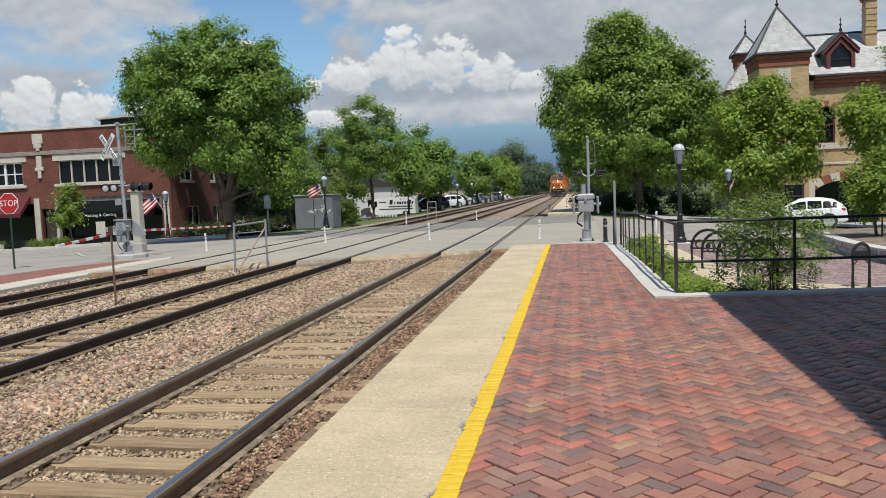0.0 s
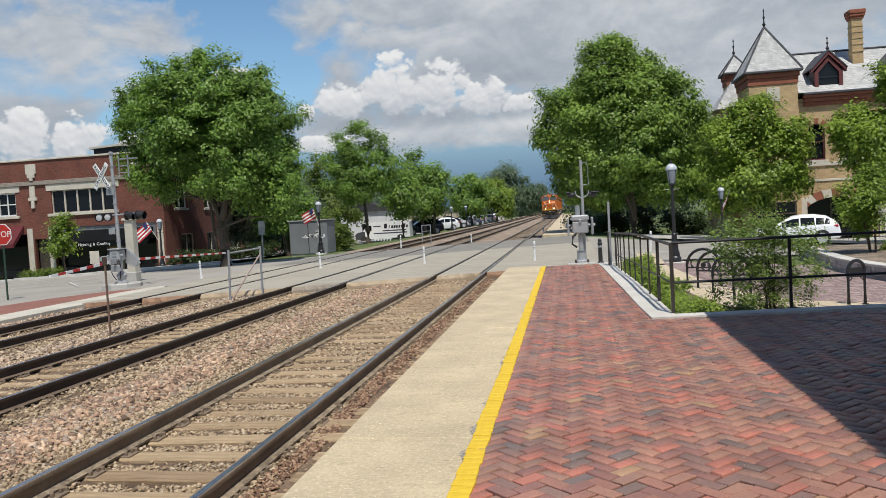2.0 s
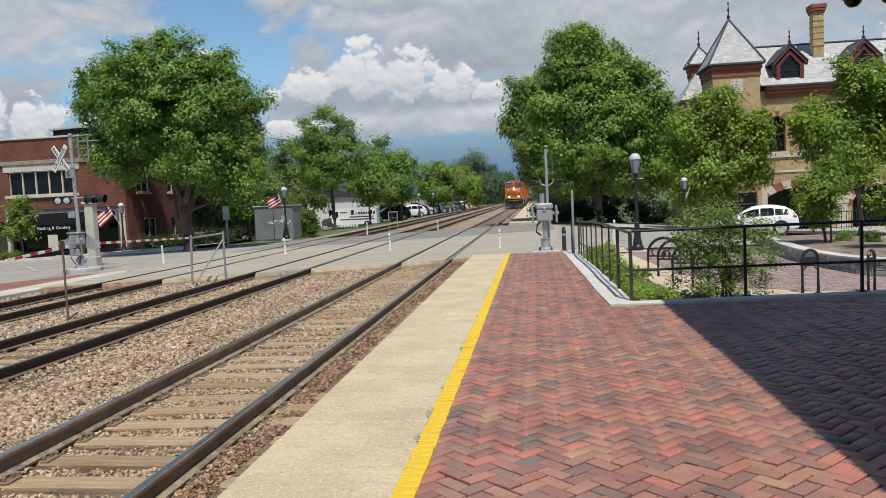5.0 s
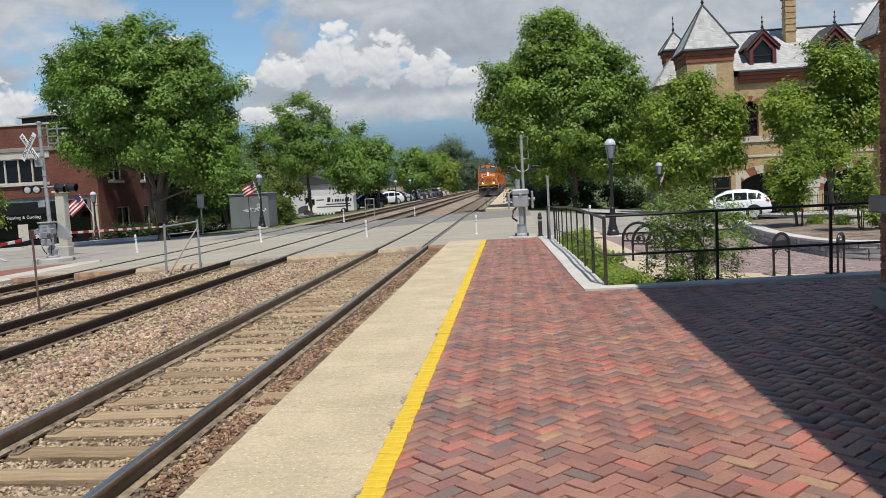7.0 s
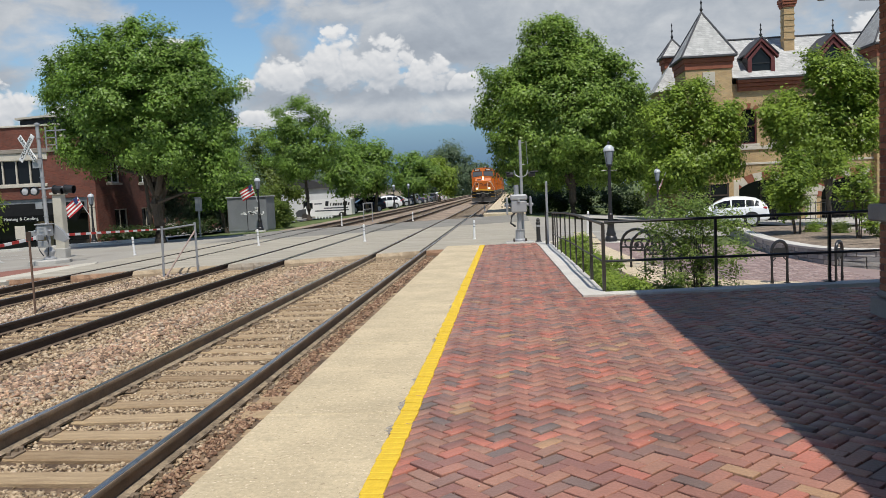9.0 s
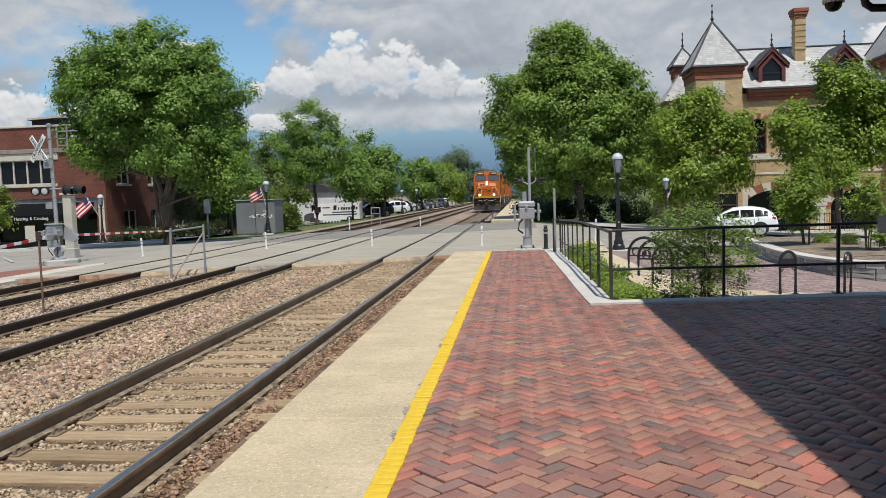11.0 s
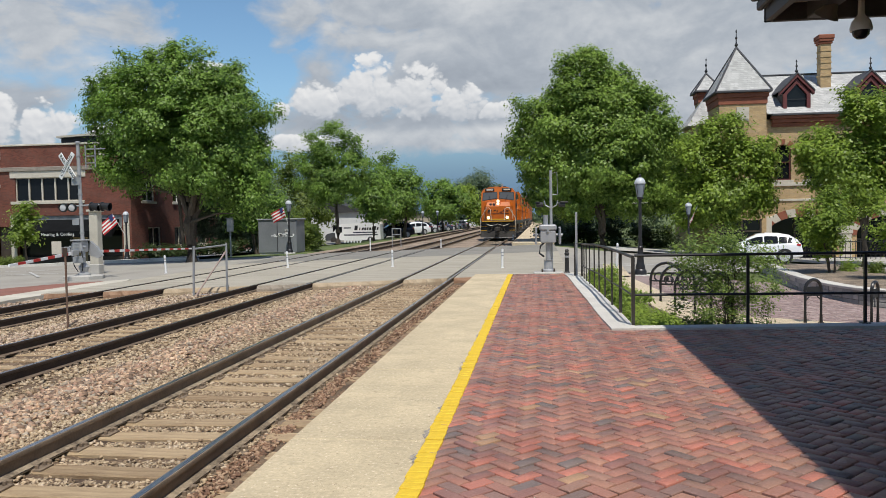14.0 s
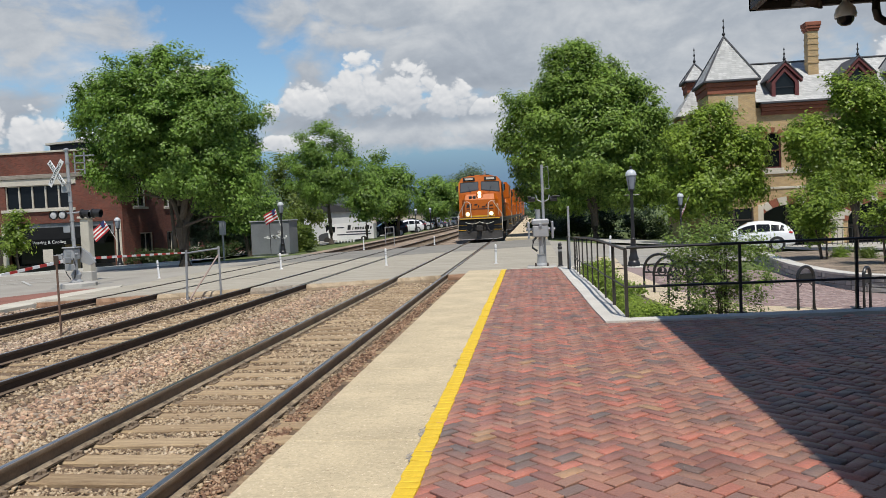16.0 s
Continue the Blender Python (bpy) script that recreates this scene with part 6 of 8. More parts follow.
        part("mirror", Geo().box(s * 1.62 - 0.05, 2.0, 3.35, s * 1.62 + 0.05, 2.2, 3.75, 0.02), BLACK_PAINT, cab)
        part("wiper", Geo().tube([on(s * 0.6, 3.2, 0.04), on(s * 0.8, 3.7, 0.05)], 0.012, 4), BLACK_PAINT, cab)
        d = part("ditch_light", Geo().cyl((s * 0.78, 0.02, 1.80), (s * 0.78, 0.3, 1.80), 0.15, n=14), BLACK_PAINT, root)
        part("lens", Geo().cyl((s * 0.78, -0.01, 1.80), (s * 0.78, 0.02, 1.80), 0.135, n=14), DITCH if lit else LANTERN, d, "bright ditch light" if lit else "")
    hl = part("headlight", Geo().box(-0.2, 0.62, 2.84, 0.2, 1.2, 3.3, 0.05), ORANGE, root)
    for z in (2.97, 3.18):
        part("lens", Geo().cyl((0, 0.60, z), (0, 0.625, z), 0.125, n=14), HEADLIGHT if lit else LANTERN, hl, "bright headlight" if lit else "")
    for x in (-0.5, 0.1, 0.5):
        part("roof_fitting", Geo().box(x - 0.12, 2.0, 4.381, x + 0.12, 2.5, 4.48, 0.02), BLACK_PAINT, cab)
    part("horn", Geo().tube([(0.3, 3.0, 4.55), (0.3, 2.4, 4.62)], [0.05, 0.09], 8), GREY_METAL, cab)
    # long hood
    part("hood", Geo().prism([(-0.98, 1.53), (0.98, 1.53), (0.98, 4.15), (0.75, 4.40), (-0.75, 4.40), (-0.98, 4.15)], "y", 4.61, 18.2), ORANGE, root, "orange long hood")
    part("hood_band", Geo().box(-0.995, 4.7, 3.5, 0.995, 18.1, 4.1, 0.01), BLACK_PAINT, root, "black upper hood band")
    part("radiator", Geo().prism([(-1.45, 3.1), (1.45, 3.1), (1.5, 4.2), (1.3, 4.45), (-1.3, 4.45), (-1.5, 4.2)], "y", 16.4, 21.0), ORANGE, root, "flared radiator section")
    part("rear_hood", Geo().box(-0.98, 18.21, 1.53, 0.98, 21.2, 3.09, 0.03), ORANGE, root)
    for k in range(3):
        part("roof_fan", Geo().lathe([(0.55, 0), (0.55, 0.14), (0.45, 0.18)], 16, (0, 6.5 + 3.0 * k, 4.4)), BLACK_PAINT, root)
    part("exhaust", Geo().box(-0.3, 11.0, 4.4, 0.3, 12.0, 4.62, 0.03), GRIME, root)
    # lower hood band and cab panels put the side's shade into black paint
    part("hood_base", Geo().box(-1.0, 4.7, 1.531, 1.0, 18.1, 2.25, 0.01), BLACK_PAINT, root, "black lower hood band that takes in the side's shade")
    for s in (-1, 1):
        part("cab_panel", Geo().box(s * 1.447 - 0.006, 1.5, 1.6, s * 1.447 + 0.006, 4.55, 3.05, 0.004), BLACK_PAINT, cab, "black panel that puts shade on the lower cab side")
        part("grab_iron", Geo().tube([(s * 1.2, 0.9, 1.7), (s * 1.2, 0.8, 2.3), (s * 1.12, 0.86, 2.45)], 0.018, 5), HANDRAIL, root)
        for z in (0.72, 1.05):
            part("step_edge", Geo().box(s * 1.18 - 0.27, 0.28, z, s * 1.18 + 0.27, 0.3, z + 0.03), YELLOW_PAINT, root)
    part("walkway_edge", Geo().box(-1.34, -0.035, 1.47, 1.34, -0.021, 1.53), YELLOW_PAINT, root, "yellow walkway edge")
    for x in (-0.3, 0.3):
        part("jumper_cable", Geo().tube([(x, -0.02, 1.4), (x * 1.2, -0.1, 1.15), (x * 1.6, -0.02, 1.0)], 0.03, 6), GRIME, root)
    # trucks
    for y0 in (2.2, 14.2):
        tr = part("truck", Geo().box(-1.2, y0 + 0.2, 0.55, -1.02, y0 + 4.9, 1.0, 0.06).box(1.02, y0 + 0.2, 0.55, 1.2, y0 + 4.9, 1.0, 0.06).box(-1.0, y0 + 1.2, 0.6, 1.0, y0 + 3.8, 1.15, 0.05), GRIME, root)
        for k in range(3):
            for s in (-1, 1):
                part("wheel", Geo().lathe([(0.1, -0.07), (0.52, -0.07), (0.52, 0.05), (0.56, 0.05), (0.56, 0.075), (0.1, 0.075)], 20, (0, 0, 0), pose(s * 0.755, y0 + 0.75 + 1.85 * k, 0.54, 0, -90 * s)), GRIME, tr)
                part("axle_box", Geo().box(s * 1.24 - 0.08, y0 + 0.55 + 1.85 * k, 0.38, s * 1.24 + 0.08, y0 + 0.95 + 1.85 * k, 0.74, 0.04), GRIME, tr)
    return root


lead = locomotive("locomotive", "orange freight locomotive with dark trim and lit headlights", True)
second_unit = locomotive("locomotive", "trailing orange freight locomotive with dark trim", False)
train = [(lead, 0.0, False), (second_unit, 22.9, False)]
for k, off in ((2, 45.8), (3, 68.7)):
    train.append((copy_thing(second_unit, pose(TRACKS[0], 0, RAIL)), off, False))
CONTAINER = (paint("orange container", (0.50, 0.13, 0.03), 0.6, 0, 0.2), paint("brown container", (0.24, 0.10, 0.05), 0.6, 0, 0.2))


def container_car(k):
    root = thing("freight_car", "freight car carrying stacked orange and brown containers", "freight car", group="train")
    part("frame", Geo().box(-1.3, 0.5, 0.4, 1.3, 18.5, 0.95, 0.05), GRIME, root)
    for n, z in enumerate((0.95, 3.5)):
        g_ = Geo().box(-1.22, 1.5, z + 0.01, 1.22, 17.5, z + 2.5, 0.02)
        for i in range(40):
            for s in (-1, 1):
                g_.box(s * 1.22 - 0.02, 1.7 + i * 0.39, z + 0.15, s * 1.22 + 0.02, 1.9 + i * 0.39, z + 2.35)
        part("container", g_, CONTAINER[(k + n) % 2], root, "ribbed steel container")
    for y0 in (1.2, 16.0):
        part("truck", Geo().box(-1.1, y0, 0.2, 1.1, y0 + 1.8, 0.7, 0.1), GRIME, root)
    return root


for k in range(4):
    train.append((container_car(k), 92.0 + 19.2 * k, False))


def motions():
    """The train rolls towards the crossing at an even speed."""
    for unit, behind, _ in train:
        walk(unit, [(t, pose(TRACKS[0], 156.0 + behind - 6.61 * t, RAIL)) for t in (0.0, 4.0, 8.0, 12.0, 16.0)])

# ---- right of the platform: kerb wall, railing, plaza ----
RAILING = paint("dark olive railing paint", (0.055, 0.05, 0.042), 0.5, 0.3, 0.2)
HEDGE_LEAF = leafy("hedge leaf", (0.10, 0.17, 0.02), (0.36, 0.47, 0.08))
PLAZA = palette("plaza paver", ((0.0, (0.27, 0.195, 0.18)), (0.3, (0.33, 0.245, 0.225)), (0.6, (0.24, 0.175, 0.165)), (0.8, (0.37, 0.285, 0.26))), 0.9, 50, 0.2, "island", 0.2)
PLAZA_BED = surface("plaza brick", (0.22, 0.16, 0.148), (0.34, 0.26, 0.24), 0.9, 0.8, 25, 0.4)
kerb = thing("kerb_wall", "pale concrete kerb wall along the brick paving", "kerb wall", kind="structure")
left_e = [(0.95, 10.82), (0.89, 12.25), (0.84, 14.5), (0.76, 17.2), (0.69, 20.1), (0.62, 21.5)]
right_e = [(1.29, 11.12), (1.27, 12.8), (1.21, 15.25), (1.12, 18.4), (1.08, 19.6), (0.98, 21.5)]
for i in range(5):
    a, b, c, d = left_e[i], right_e[i], right_e[i + 1], left_e[i + 1]
    part("block", Geo().prism([a, b, c, d], "z", -0.85, 0.022), WHITE_CONCRETE, kerb)
part("block", Geo().prism([(0.951, 10.82), (5.05, 11.16), (9.0, 11.4), (9.0, 11.75), (5.05, 11.5), (1.29, 11.119)], "z", -1.1, 0.024), WHITE_CONCRETE, kerb, "kerb in the shade of the canopy")

# railing: a run with balusters along the platform, and an open run across
posts = [(1.29, 11.2, 1.0), (1.26, 12.63, 1.0), (1.22, 13.68, 1.01), (1.21, 15.0, 1.0), (1.18, 16.1, 0.98), (1.15, 17.05, 0.97), (1.10, 17.85, 0.94), (1.07, 18.65, 0.92), (1.06, 19.4, 0.9), (1.05, 20.2, 0.87)]
railing = thing("railing", "dark metal railing with thin uprights on the kerb wall", "railing")
part("top_rail", Geo().tube([(x, y, z) for x, y, z in posts], 0.024, 8), RAILING, railing, smooth=True)
part("mid_rail", Geo().tube([(x, y, 0.45 - 0.13 * i / 9) for i, (x, y, z) in enumerate(posts)], 0.014, 6), RAILING, railing, smooth=True)
for i, (x, y, z) in enumerate(posts):
    w = 0.024 if i in (0, 1, 9) else 0.014
    part("post" if w > 0.02 else "baluster", Geo().box(x - w, y - w, 0.022, x + w, y + w, z - 0.01), RAILING, railing)
part("end_panel", Geo().tube([(1.05, 20.25, 0.02), (1.05, 20.25, 0.87), (0.88, 20.5, 0.89), (0.88, 20.5, 0.02)], 0.022, 6), RAILING, railing)
railing = thing("railing", "black two-rail metal railing on the shaded kerb", "railing")
line = [(1.32, 11.27), (2.91, 11.33), (4.52, 11.4), (6.2, 11.5), (7.9, 11.6)]
part("top_rail", Geo().tube([(x, y, 1.02) for x, y in line], 0.021, 8), BLACK_IRON, railing, smooth=True)
part("mid_rail", Geo().tube([(x, y, 0.45) for x, y in line], 0.019, 8), BLACK_IRON, railing, smooth=True)
for x, y in line[1:]:
    part("post", Geo().box(x - 0.019, y - 0.019, 0.024, x + 0.019, y + 0.019, 1.01), BLACK_IRON, railing)
    part("foot_plate", Geo().box(x - 0.06, y - 0.06, 0.0245, x + 0.06, y + 0.06, 0.034), BLACK_IRON, railing)
sign_post = thing("sign_post", "slim grey steel post at the railing's end", "post", pose(0.93, 20.6, -0.05))
part("shaft", Geo().box(-0.03, -0.02, 0, 0.03, 0.02, 1.75, 0.004), GREY_METAL, sign_post)

# plaza surfaces
plaza = thing("plaza", "reddish paved plaza with a pale concrete path below the platform", "plaza", kind="structure")
p = Geo()
p.patch((1.3, 11.5), (9.3, 11.5), (9.3, 27.5), (2.2, 27.5), 12, 14, over(0.0))
p.patch((9.3, 11.5), (16.0, 11.5), (16.0, 20.0), (9.3, 20.0), 6, 6, over(0.0))
part("paving", p, PLAZA_BED, plaza)
p = Geo().patch((1.95, 24.5), (2.9, 25.5), (3.2, 31.0), (2.5, 31.5), 3, 6, over(0.06))
p.patch((2.2, 13.2), (4.9, 14.9), (3.3, 19.0), (2.35, 18.2), 6, 8, over(0.012))
p.patch((2.35, 18.2), (3.3, 19.0), (2.9, 25.5), (1.95, 24.5), 4, 8, over(0.012))
p.patch((4.9, 14.9), (8.5, 15.6), (8.5, 16.6), (4.4, 16.4), 8, 3, over(0.012))
part("path", p, SLAB, plaza, "pale tan concrete path")
part("planting_bed", Geo().patch((1.3, 11.6), (4.9, 11.8), (2.3, 13.6), (2.2, 22.0), 8, 10, over(0.03)), SOIL, plaza)
part("planting_bed", Geo().patch((1.25, 13.0), (2.3, 13.3), (2.25, 22.0), (1.1, 21.5), 4, 8, over(0.035)), SOIL, plaza)
# pavers near the racks stand a little proud
v, f, at = [], [], 0
rng = random.Random(21)
base = Geo().box(-0.098, -0.048, -0.03, 0.098, 0.048, 0.012, 0.004)
bm_ = base.mesh("paver", PLAZA)
pv = np.array([q.co for q in bm_.vertices])
bm_.calc_loop_triangles()
pt_ = np.array([t.vertices for t in bm_.loop_triangles])
for j in range(74):
    for i in range(36):
        x, y = 4.2 + i * 0.203 + (j % 2) * 0.1 - 0.02 * j, 16.7 + j * 0.103
        if x > 3.3 and x < 8.0 and y < 24.2 and not (x < 4.0 and y < 18):
            v.append(pv + np.array((x, y, land(x, y))))
            f.append(pt_ + at)
            at += len(pv)
tagged(part("pavers", raw_mesh("pavers", np.concatenate(v), np.concatenate(f), PLAZA), None, plaza), kind="stuff")


def mound(points, z_of, leaf_mat, clumps, per, leaf, spread, seed, name, label, category):
    """A hedge or ground plant: leaf clumps along a row of (x, y, radius, height)."""
    vs, fs, at_ = [], [], 0
    for n, (x, y, r_, h) in enumerate(points):
        a, b, _ = leaf_cloud([(x, z_of(x, y) + h * 0.5, r_, h * 0.55)], y, 0.95, clumps, per, leaf, spread, seed + n, 0.9)
        a[:, 2] = np.maximum(a[:, 2], z_of(x, y) + 0.01)
        vs.append(a)
        fs.append(b + at_)
        at_ += len(a)
    ob = part(name, raw_mesh(name, np.concatenate(vs), np.concatenate(fs), leaf_mat))
    return tagged(ob, label, category)


mound([(1.62, 11.75, 0.24, 0.34), (1.82, 12.1, 0.26, 0.32), (1.62, 12.5, 0.24, 0.38), (1.80, 12.9, 0.26, 0.37), (1.60, 13.4, 0.24, 0.43), (1.74, 13.9, 0.25, 0.44), (1.60, 14.6, 0.24, 0.50), (1.68, 15.4, 0.25, 0.51), (1.58, 16.2, 0.24, 0.54), (1.6, 17.0, 0.24, 0.59), (1.5, 17.8, 0.25, 0.64), (1.52, 18.6, 0.26, 0.66), (1.44, 19.4, 0.25, 0.62), (1.42, 20.2, 0.22, 0.53), (2.0, 12.0, 0.22, 0.24)], land, HEDGE_LEAF, 80, 34, 0.028, 0.065, 70, "hedge", "low bright green hedge beside the railing", "hedge")
mound([(2.5, 12.9, 0.5, 0.12), (3.0, 13.3, 0.6, 0.14), (2.7, 14.0, 0.5, 0.1), (3.4, 13.5, 0.4, 0.1)], land, LEAF_LIME, 40, 40, 0.03, 0.12, 95, "grass_patch", "patch of rough green grass by the path", "grass")
tree("open multi-stemmed shrub with green leaves before the railing", (3.05, 13.0, -0.5), [(3.0, 0.75, 0.75, 0.55), (2.7, 0.95, 0.6, 0.4), (3.35, 0.55, 0.6, 0.5), (2.75, 0.2, 0.55, 0.45), (3.3, 0.05, 0.5, 0.4), (3.0, 1.05, 0.4, 0.3)], LEAF_SHRUB, 0.014, 760, 19, 0.025, 0.078, 17, stems=7, name="shrub", category="shrub", limbs=90)

# cycle stands
def stand(a, b, h, ornament=True, group="cycle stands on the path"):
    mid = ((a[0] + b[0]) / 2, (a[1] + b[1]) / 2)
    z = land(*mid)
    w = math.dist(a, b) / 2
    root = thing("cycle_stand", "black arched metal cycle stand with curled ornament" if ornament else "black hooped metal cycle stand with a small plate", "cycle stand", pose(*mid, z, 0, 0, math.degrees(math.atan2(b[1] - a[1], b[0] - a[0]))), group)
    arc = [(-w, 0, 0), (-w, 0, h - w)] + [(-w * math.cos(math.pi * i / 10), 0, h - w + w * math.sin(math.pi * i / 10)) for i in range(1, 10)] + [(w, 0, h - w), (w, 0, 0)]
    part("hoop", Geo().tube(arc, 0.034, 8), BLACK_IRON, root, smooth=True)
    for s in (-1, 1):
        part("foot", Geo().cyl((s * w, 0, 0.0), (s * w, 0, 0.016), 0.06), BLACK_IRON, root)
    if ornament:
        part("crossbar", Geo().tube([(-w, 0, h - w - 0.04), (w, 0, h - w - 0.04)], 0.022, 6), BLACK_IRON, root)
        for s in (-1, 1):
            c = [(s * (w * 0.5 + 0.1 * math.cos(k * 0.6)), 0, h - w + 0.06 + 0.1 * math.sin(k * 0.6)) for k in range(11)]
            part("scroll", Geo().tube(c, 0.020, 6, True), BLACK_IRON, root)
        part("rosette", Geo().lathe([(0.02, -0.02), (0.06, -0.015), (0.06, 0.015), (0.02, 0.02)], 10, (0, 0, 0), pose(0, 0, h - w + 0.02, 90)), BLACK_IRON, root)
    else:
        part("plate", Geo().box(-w + 0.02, -0.006, h - 0.33, w - 0.02, 0.006, h - 0.14, 0.004), BLACK_IRON, root)
        for s in (-1, 1):
            part("bracket", Geo().tube([(s * w, 0, h - 0.42), (s * (w - 0.1), 0, h - 0.34)], 0.012, 6), BLACK_IRON, root)


for a, b in (((2.66, 19.2), (3.36, 18.8)), ((2.76, 18.3), (3.46, 17.9)), ((2.90, 17.2), (3.58, 16.8)), ((3.12, 16.15), (3.78, 15.75))):
    stand(a, b, 0.88)
stand((5.21, 15.95), (5.57, 16.12), 0.88, False, "hoops by the plaza")
stand((6.69, 16.52), (6.92, 16.78), 0.88, False, "hoops by the plaza")

# planter with a curved stone wall
planter = thing("planter", "raised planter with a curved grey stone wall and pale cap", "planter", kind="structure")
curve = [(8.7, 31.5), (8.35, 28.3), (8.05, 25.8), (7.95, 24.2), (7.97, 22.8), (8.1, 21.6), (8.45, 20.7), (9.05, 20.2), (9.9, 19.9), (11.0, 19.7), (12.5, 19.5), (14.5, 19.4)]


def smooth_line(pts, step):
    """Points at even steps along a soft curve through pts."""
    out = []
    P = [Vector((*p, 0)) for p in pts]
    for i in range(len(P) - 1):
        a, b, c, d = P[max(0, i - 1)], P[i], P[i + 1], P[min(len(P) - 1, i + 2)]
        for k in range(24):
            t = k / 24
            out.append(0.5 * ((2 * b) + (c - a) * t + (2 * a - 5 * b + 4 * c - d) * t * t + (3 * b - a - 3 * c + d) * t ** 3))
    res, acc = [out[0]], 0.0
    for p, q in zip(out, out[1:]):
        acc += (q - p).length
        if acc >= step:
            res.append(q)
            acc = 0.0
    return res


sl = smooth_line(curve, 0.2)
cap, core = Geo(), Geo()
CAP_Z = -0.40
n = len(sl)
nor = [(sl[min(i + 1, n - 1)] - sl[max(i - 1, 0)]).normalized() for i in range(n)]
side = [Vector((d.y, -d.x, 0)) for d in nor]


def ribbon(geo, w0, w1, z0, z1):
    vs = []
    for i in range(n):
        a, b = sl[i] + side[i] * w0, sl[i] + side[i] * w1
        zb = z0 if z0 is not None else land(sl[i].x, sl[i].y) - 0.3
        vs += [(a.x, a.y, z1), (b.x, b.y, z1), (b.x, b.y, zb), (a.x, a.y, zb)]
    fs = []
    for i in range(n - 1):
        o = 4 * i
        fs += [(o + k, o + (k + 1) % 4, o + 4 + (k + 1) % 4, o + 4 + k) for k in range(4)]
    geo.add(vs, fs + [(0, 1, 2, 3), (4 * n - 4, 4 * n - 3, 4 * n - 2, 4 * n - 1)])


ribbon(core, -0.26, 0.0, None, CAP_Z - 0.061)
ribbon(cap, -0.34, 0.07, CAP_Z - 0.06, CAP_Z)
part("core", core, surface("dark mortar", (0.10, 0.095, 0.09), (0.2, 0.19, 0.18), 0.95, 3, 40, 0.3), planter)
part("cap", cap, WHITE_CONCRETE, planter, "pale concrete cap")
STONES = palette("wall stone", ((0.0, (0.33, 0.32, 0.30)), (0.25, (0.41, 0.395, 0.365)), (0.5, (0.27, 0.265, 0.255)), (0.75, (0.46, 0.44, 0.40))), 0.9, 30, 0.5, "object", 0.3)
stone_meshes = []
rng = random.Random(4)
for k in range(5):
    gq = Geo().box(-0.5, -0.02, -0.5, 0.5, 0.035, 0.5, 0.016)
    gq.v = [(x * (1 + rng.uniform(-0.03, 0.03)), y + (rng.uniform(0, 0.022) if y > 0.01 else 0), z * (1 + rng.uniform(-0.05, 0.05))) for x, y, z in gq.v]
    stone_meshes.append(gq.mesh("stone", STONES))
for row in range(5):
    z = CAP_Z - 0.06 - 0.065 - row * 0.128
    i = rng.randint(0, 2)
    while i < n - 3:
        l = rng.choice((1, 2, 2, 3))
        a, b = sl[i], sl[min(i + l, n - 1)]
        if z > land(a.x, a.y) - 0.12:
            mid = (a + b) / 2
            o = new("stone", rng.choice(stone_meshes))
            o.parent = planter
            d = (b - a)
            o.matrix_basis = Matrix.Translation((mid.x, mid.y, z)) @ Matrix.Rotation(math.atan2(d.y, d.x) + math.pi, 4, "Z") @ Matrix.Diagonal((d.length - 0.012, 1, 0.116, 1))
        i += l
soil = Geo()
vs = []
for i in range(n):
    q = sl[i] + side[i] * -0.25
    for k in range(7):
        u = k / 6
        end = Vector((13.5 if q.y > 22 else 16.0, 24 + (q.y - 24) * 0.9 if q.y > 22 else 24.5, 0))
        w = q.lerp(end, u)
        vs.append((w.x, w.y, -0.47 + 0.05 * math.sin(3 * u) - 0.45 * max(0.0, u - 0.5)))
soil.add(vs, [(i * 7 + k, i * 7 + k + 1, (i + 1) * 7 + k + 1, (i + 1) * 7 + k) for i in range(n - 1) for k in range(6)])
part("soil", soil, SOIL, planter, "dry mulched soil")
for k, (x, y, r_, h) in enumerate(((11.3, 24.5, 0.45, 0.5), (12.2, 24.8, 0.5, 0.6), (10.9, 26.5, 0.2, 0.35), (13.0, 24.0, 0.45, 0.7), (12.0, 23.2, 0.3, 0.5), (10.4, 27.5, 0.2, 0.3))):
    mound([(x, y, r_, h)], lambda a, b: -0.47, LEAF_LIME if k % 2 == 0 else LEAF_YOUNG, 40, 36, 0.035, 0.12, 120 + k, "shrub", "small yellow-green shrub in the stone planter", "shrub")

# ---- lamp posts and flags ----
DOME = paint("pale lantern dome", (0.56, 0.59, 0.62), 0.3)
FLAG_RED = paint("flag red", (0.45, 0.03, 0.035), 0.8)
FLAG_WHITE = paint("flag white", (0.75, 0.74, 0.72), 0.8)
FLAG_BLUE = paint("flag blue", (0.02, 0.03, 0.12), 0.8)


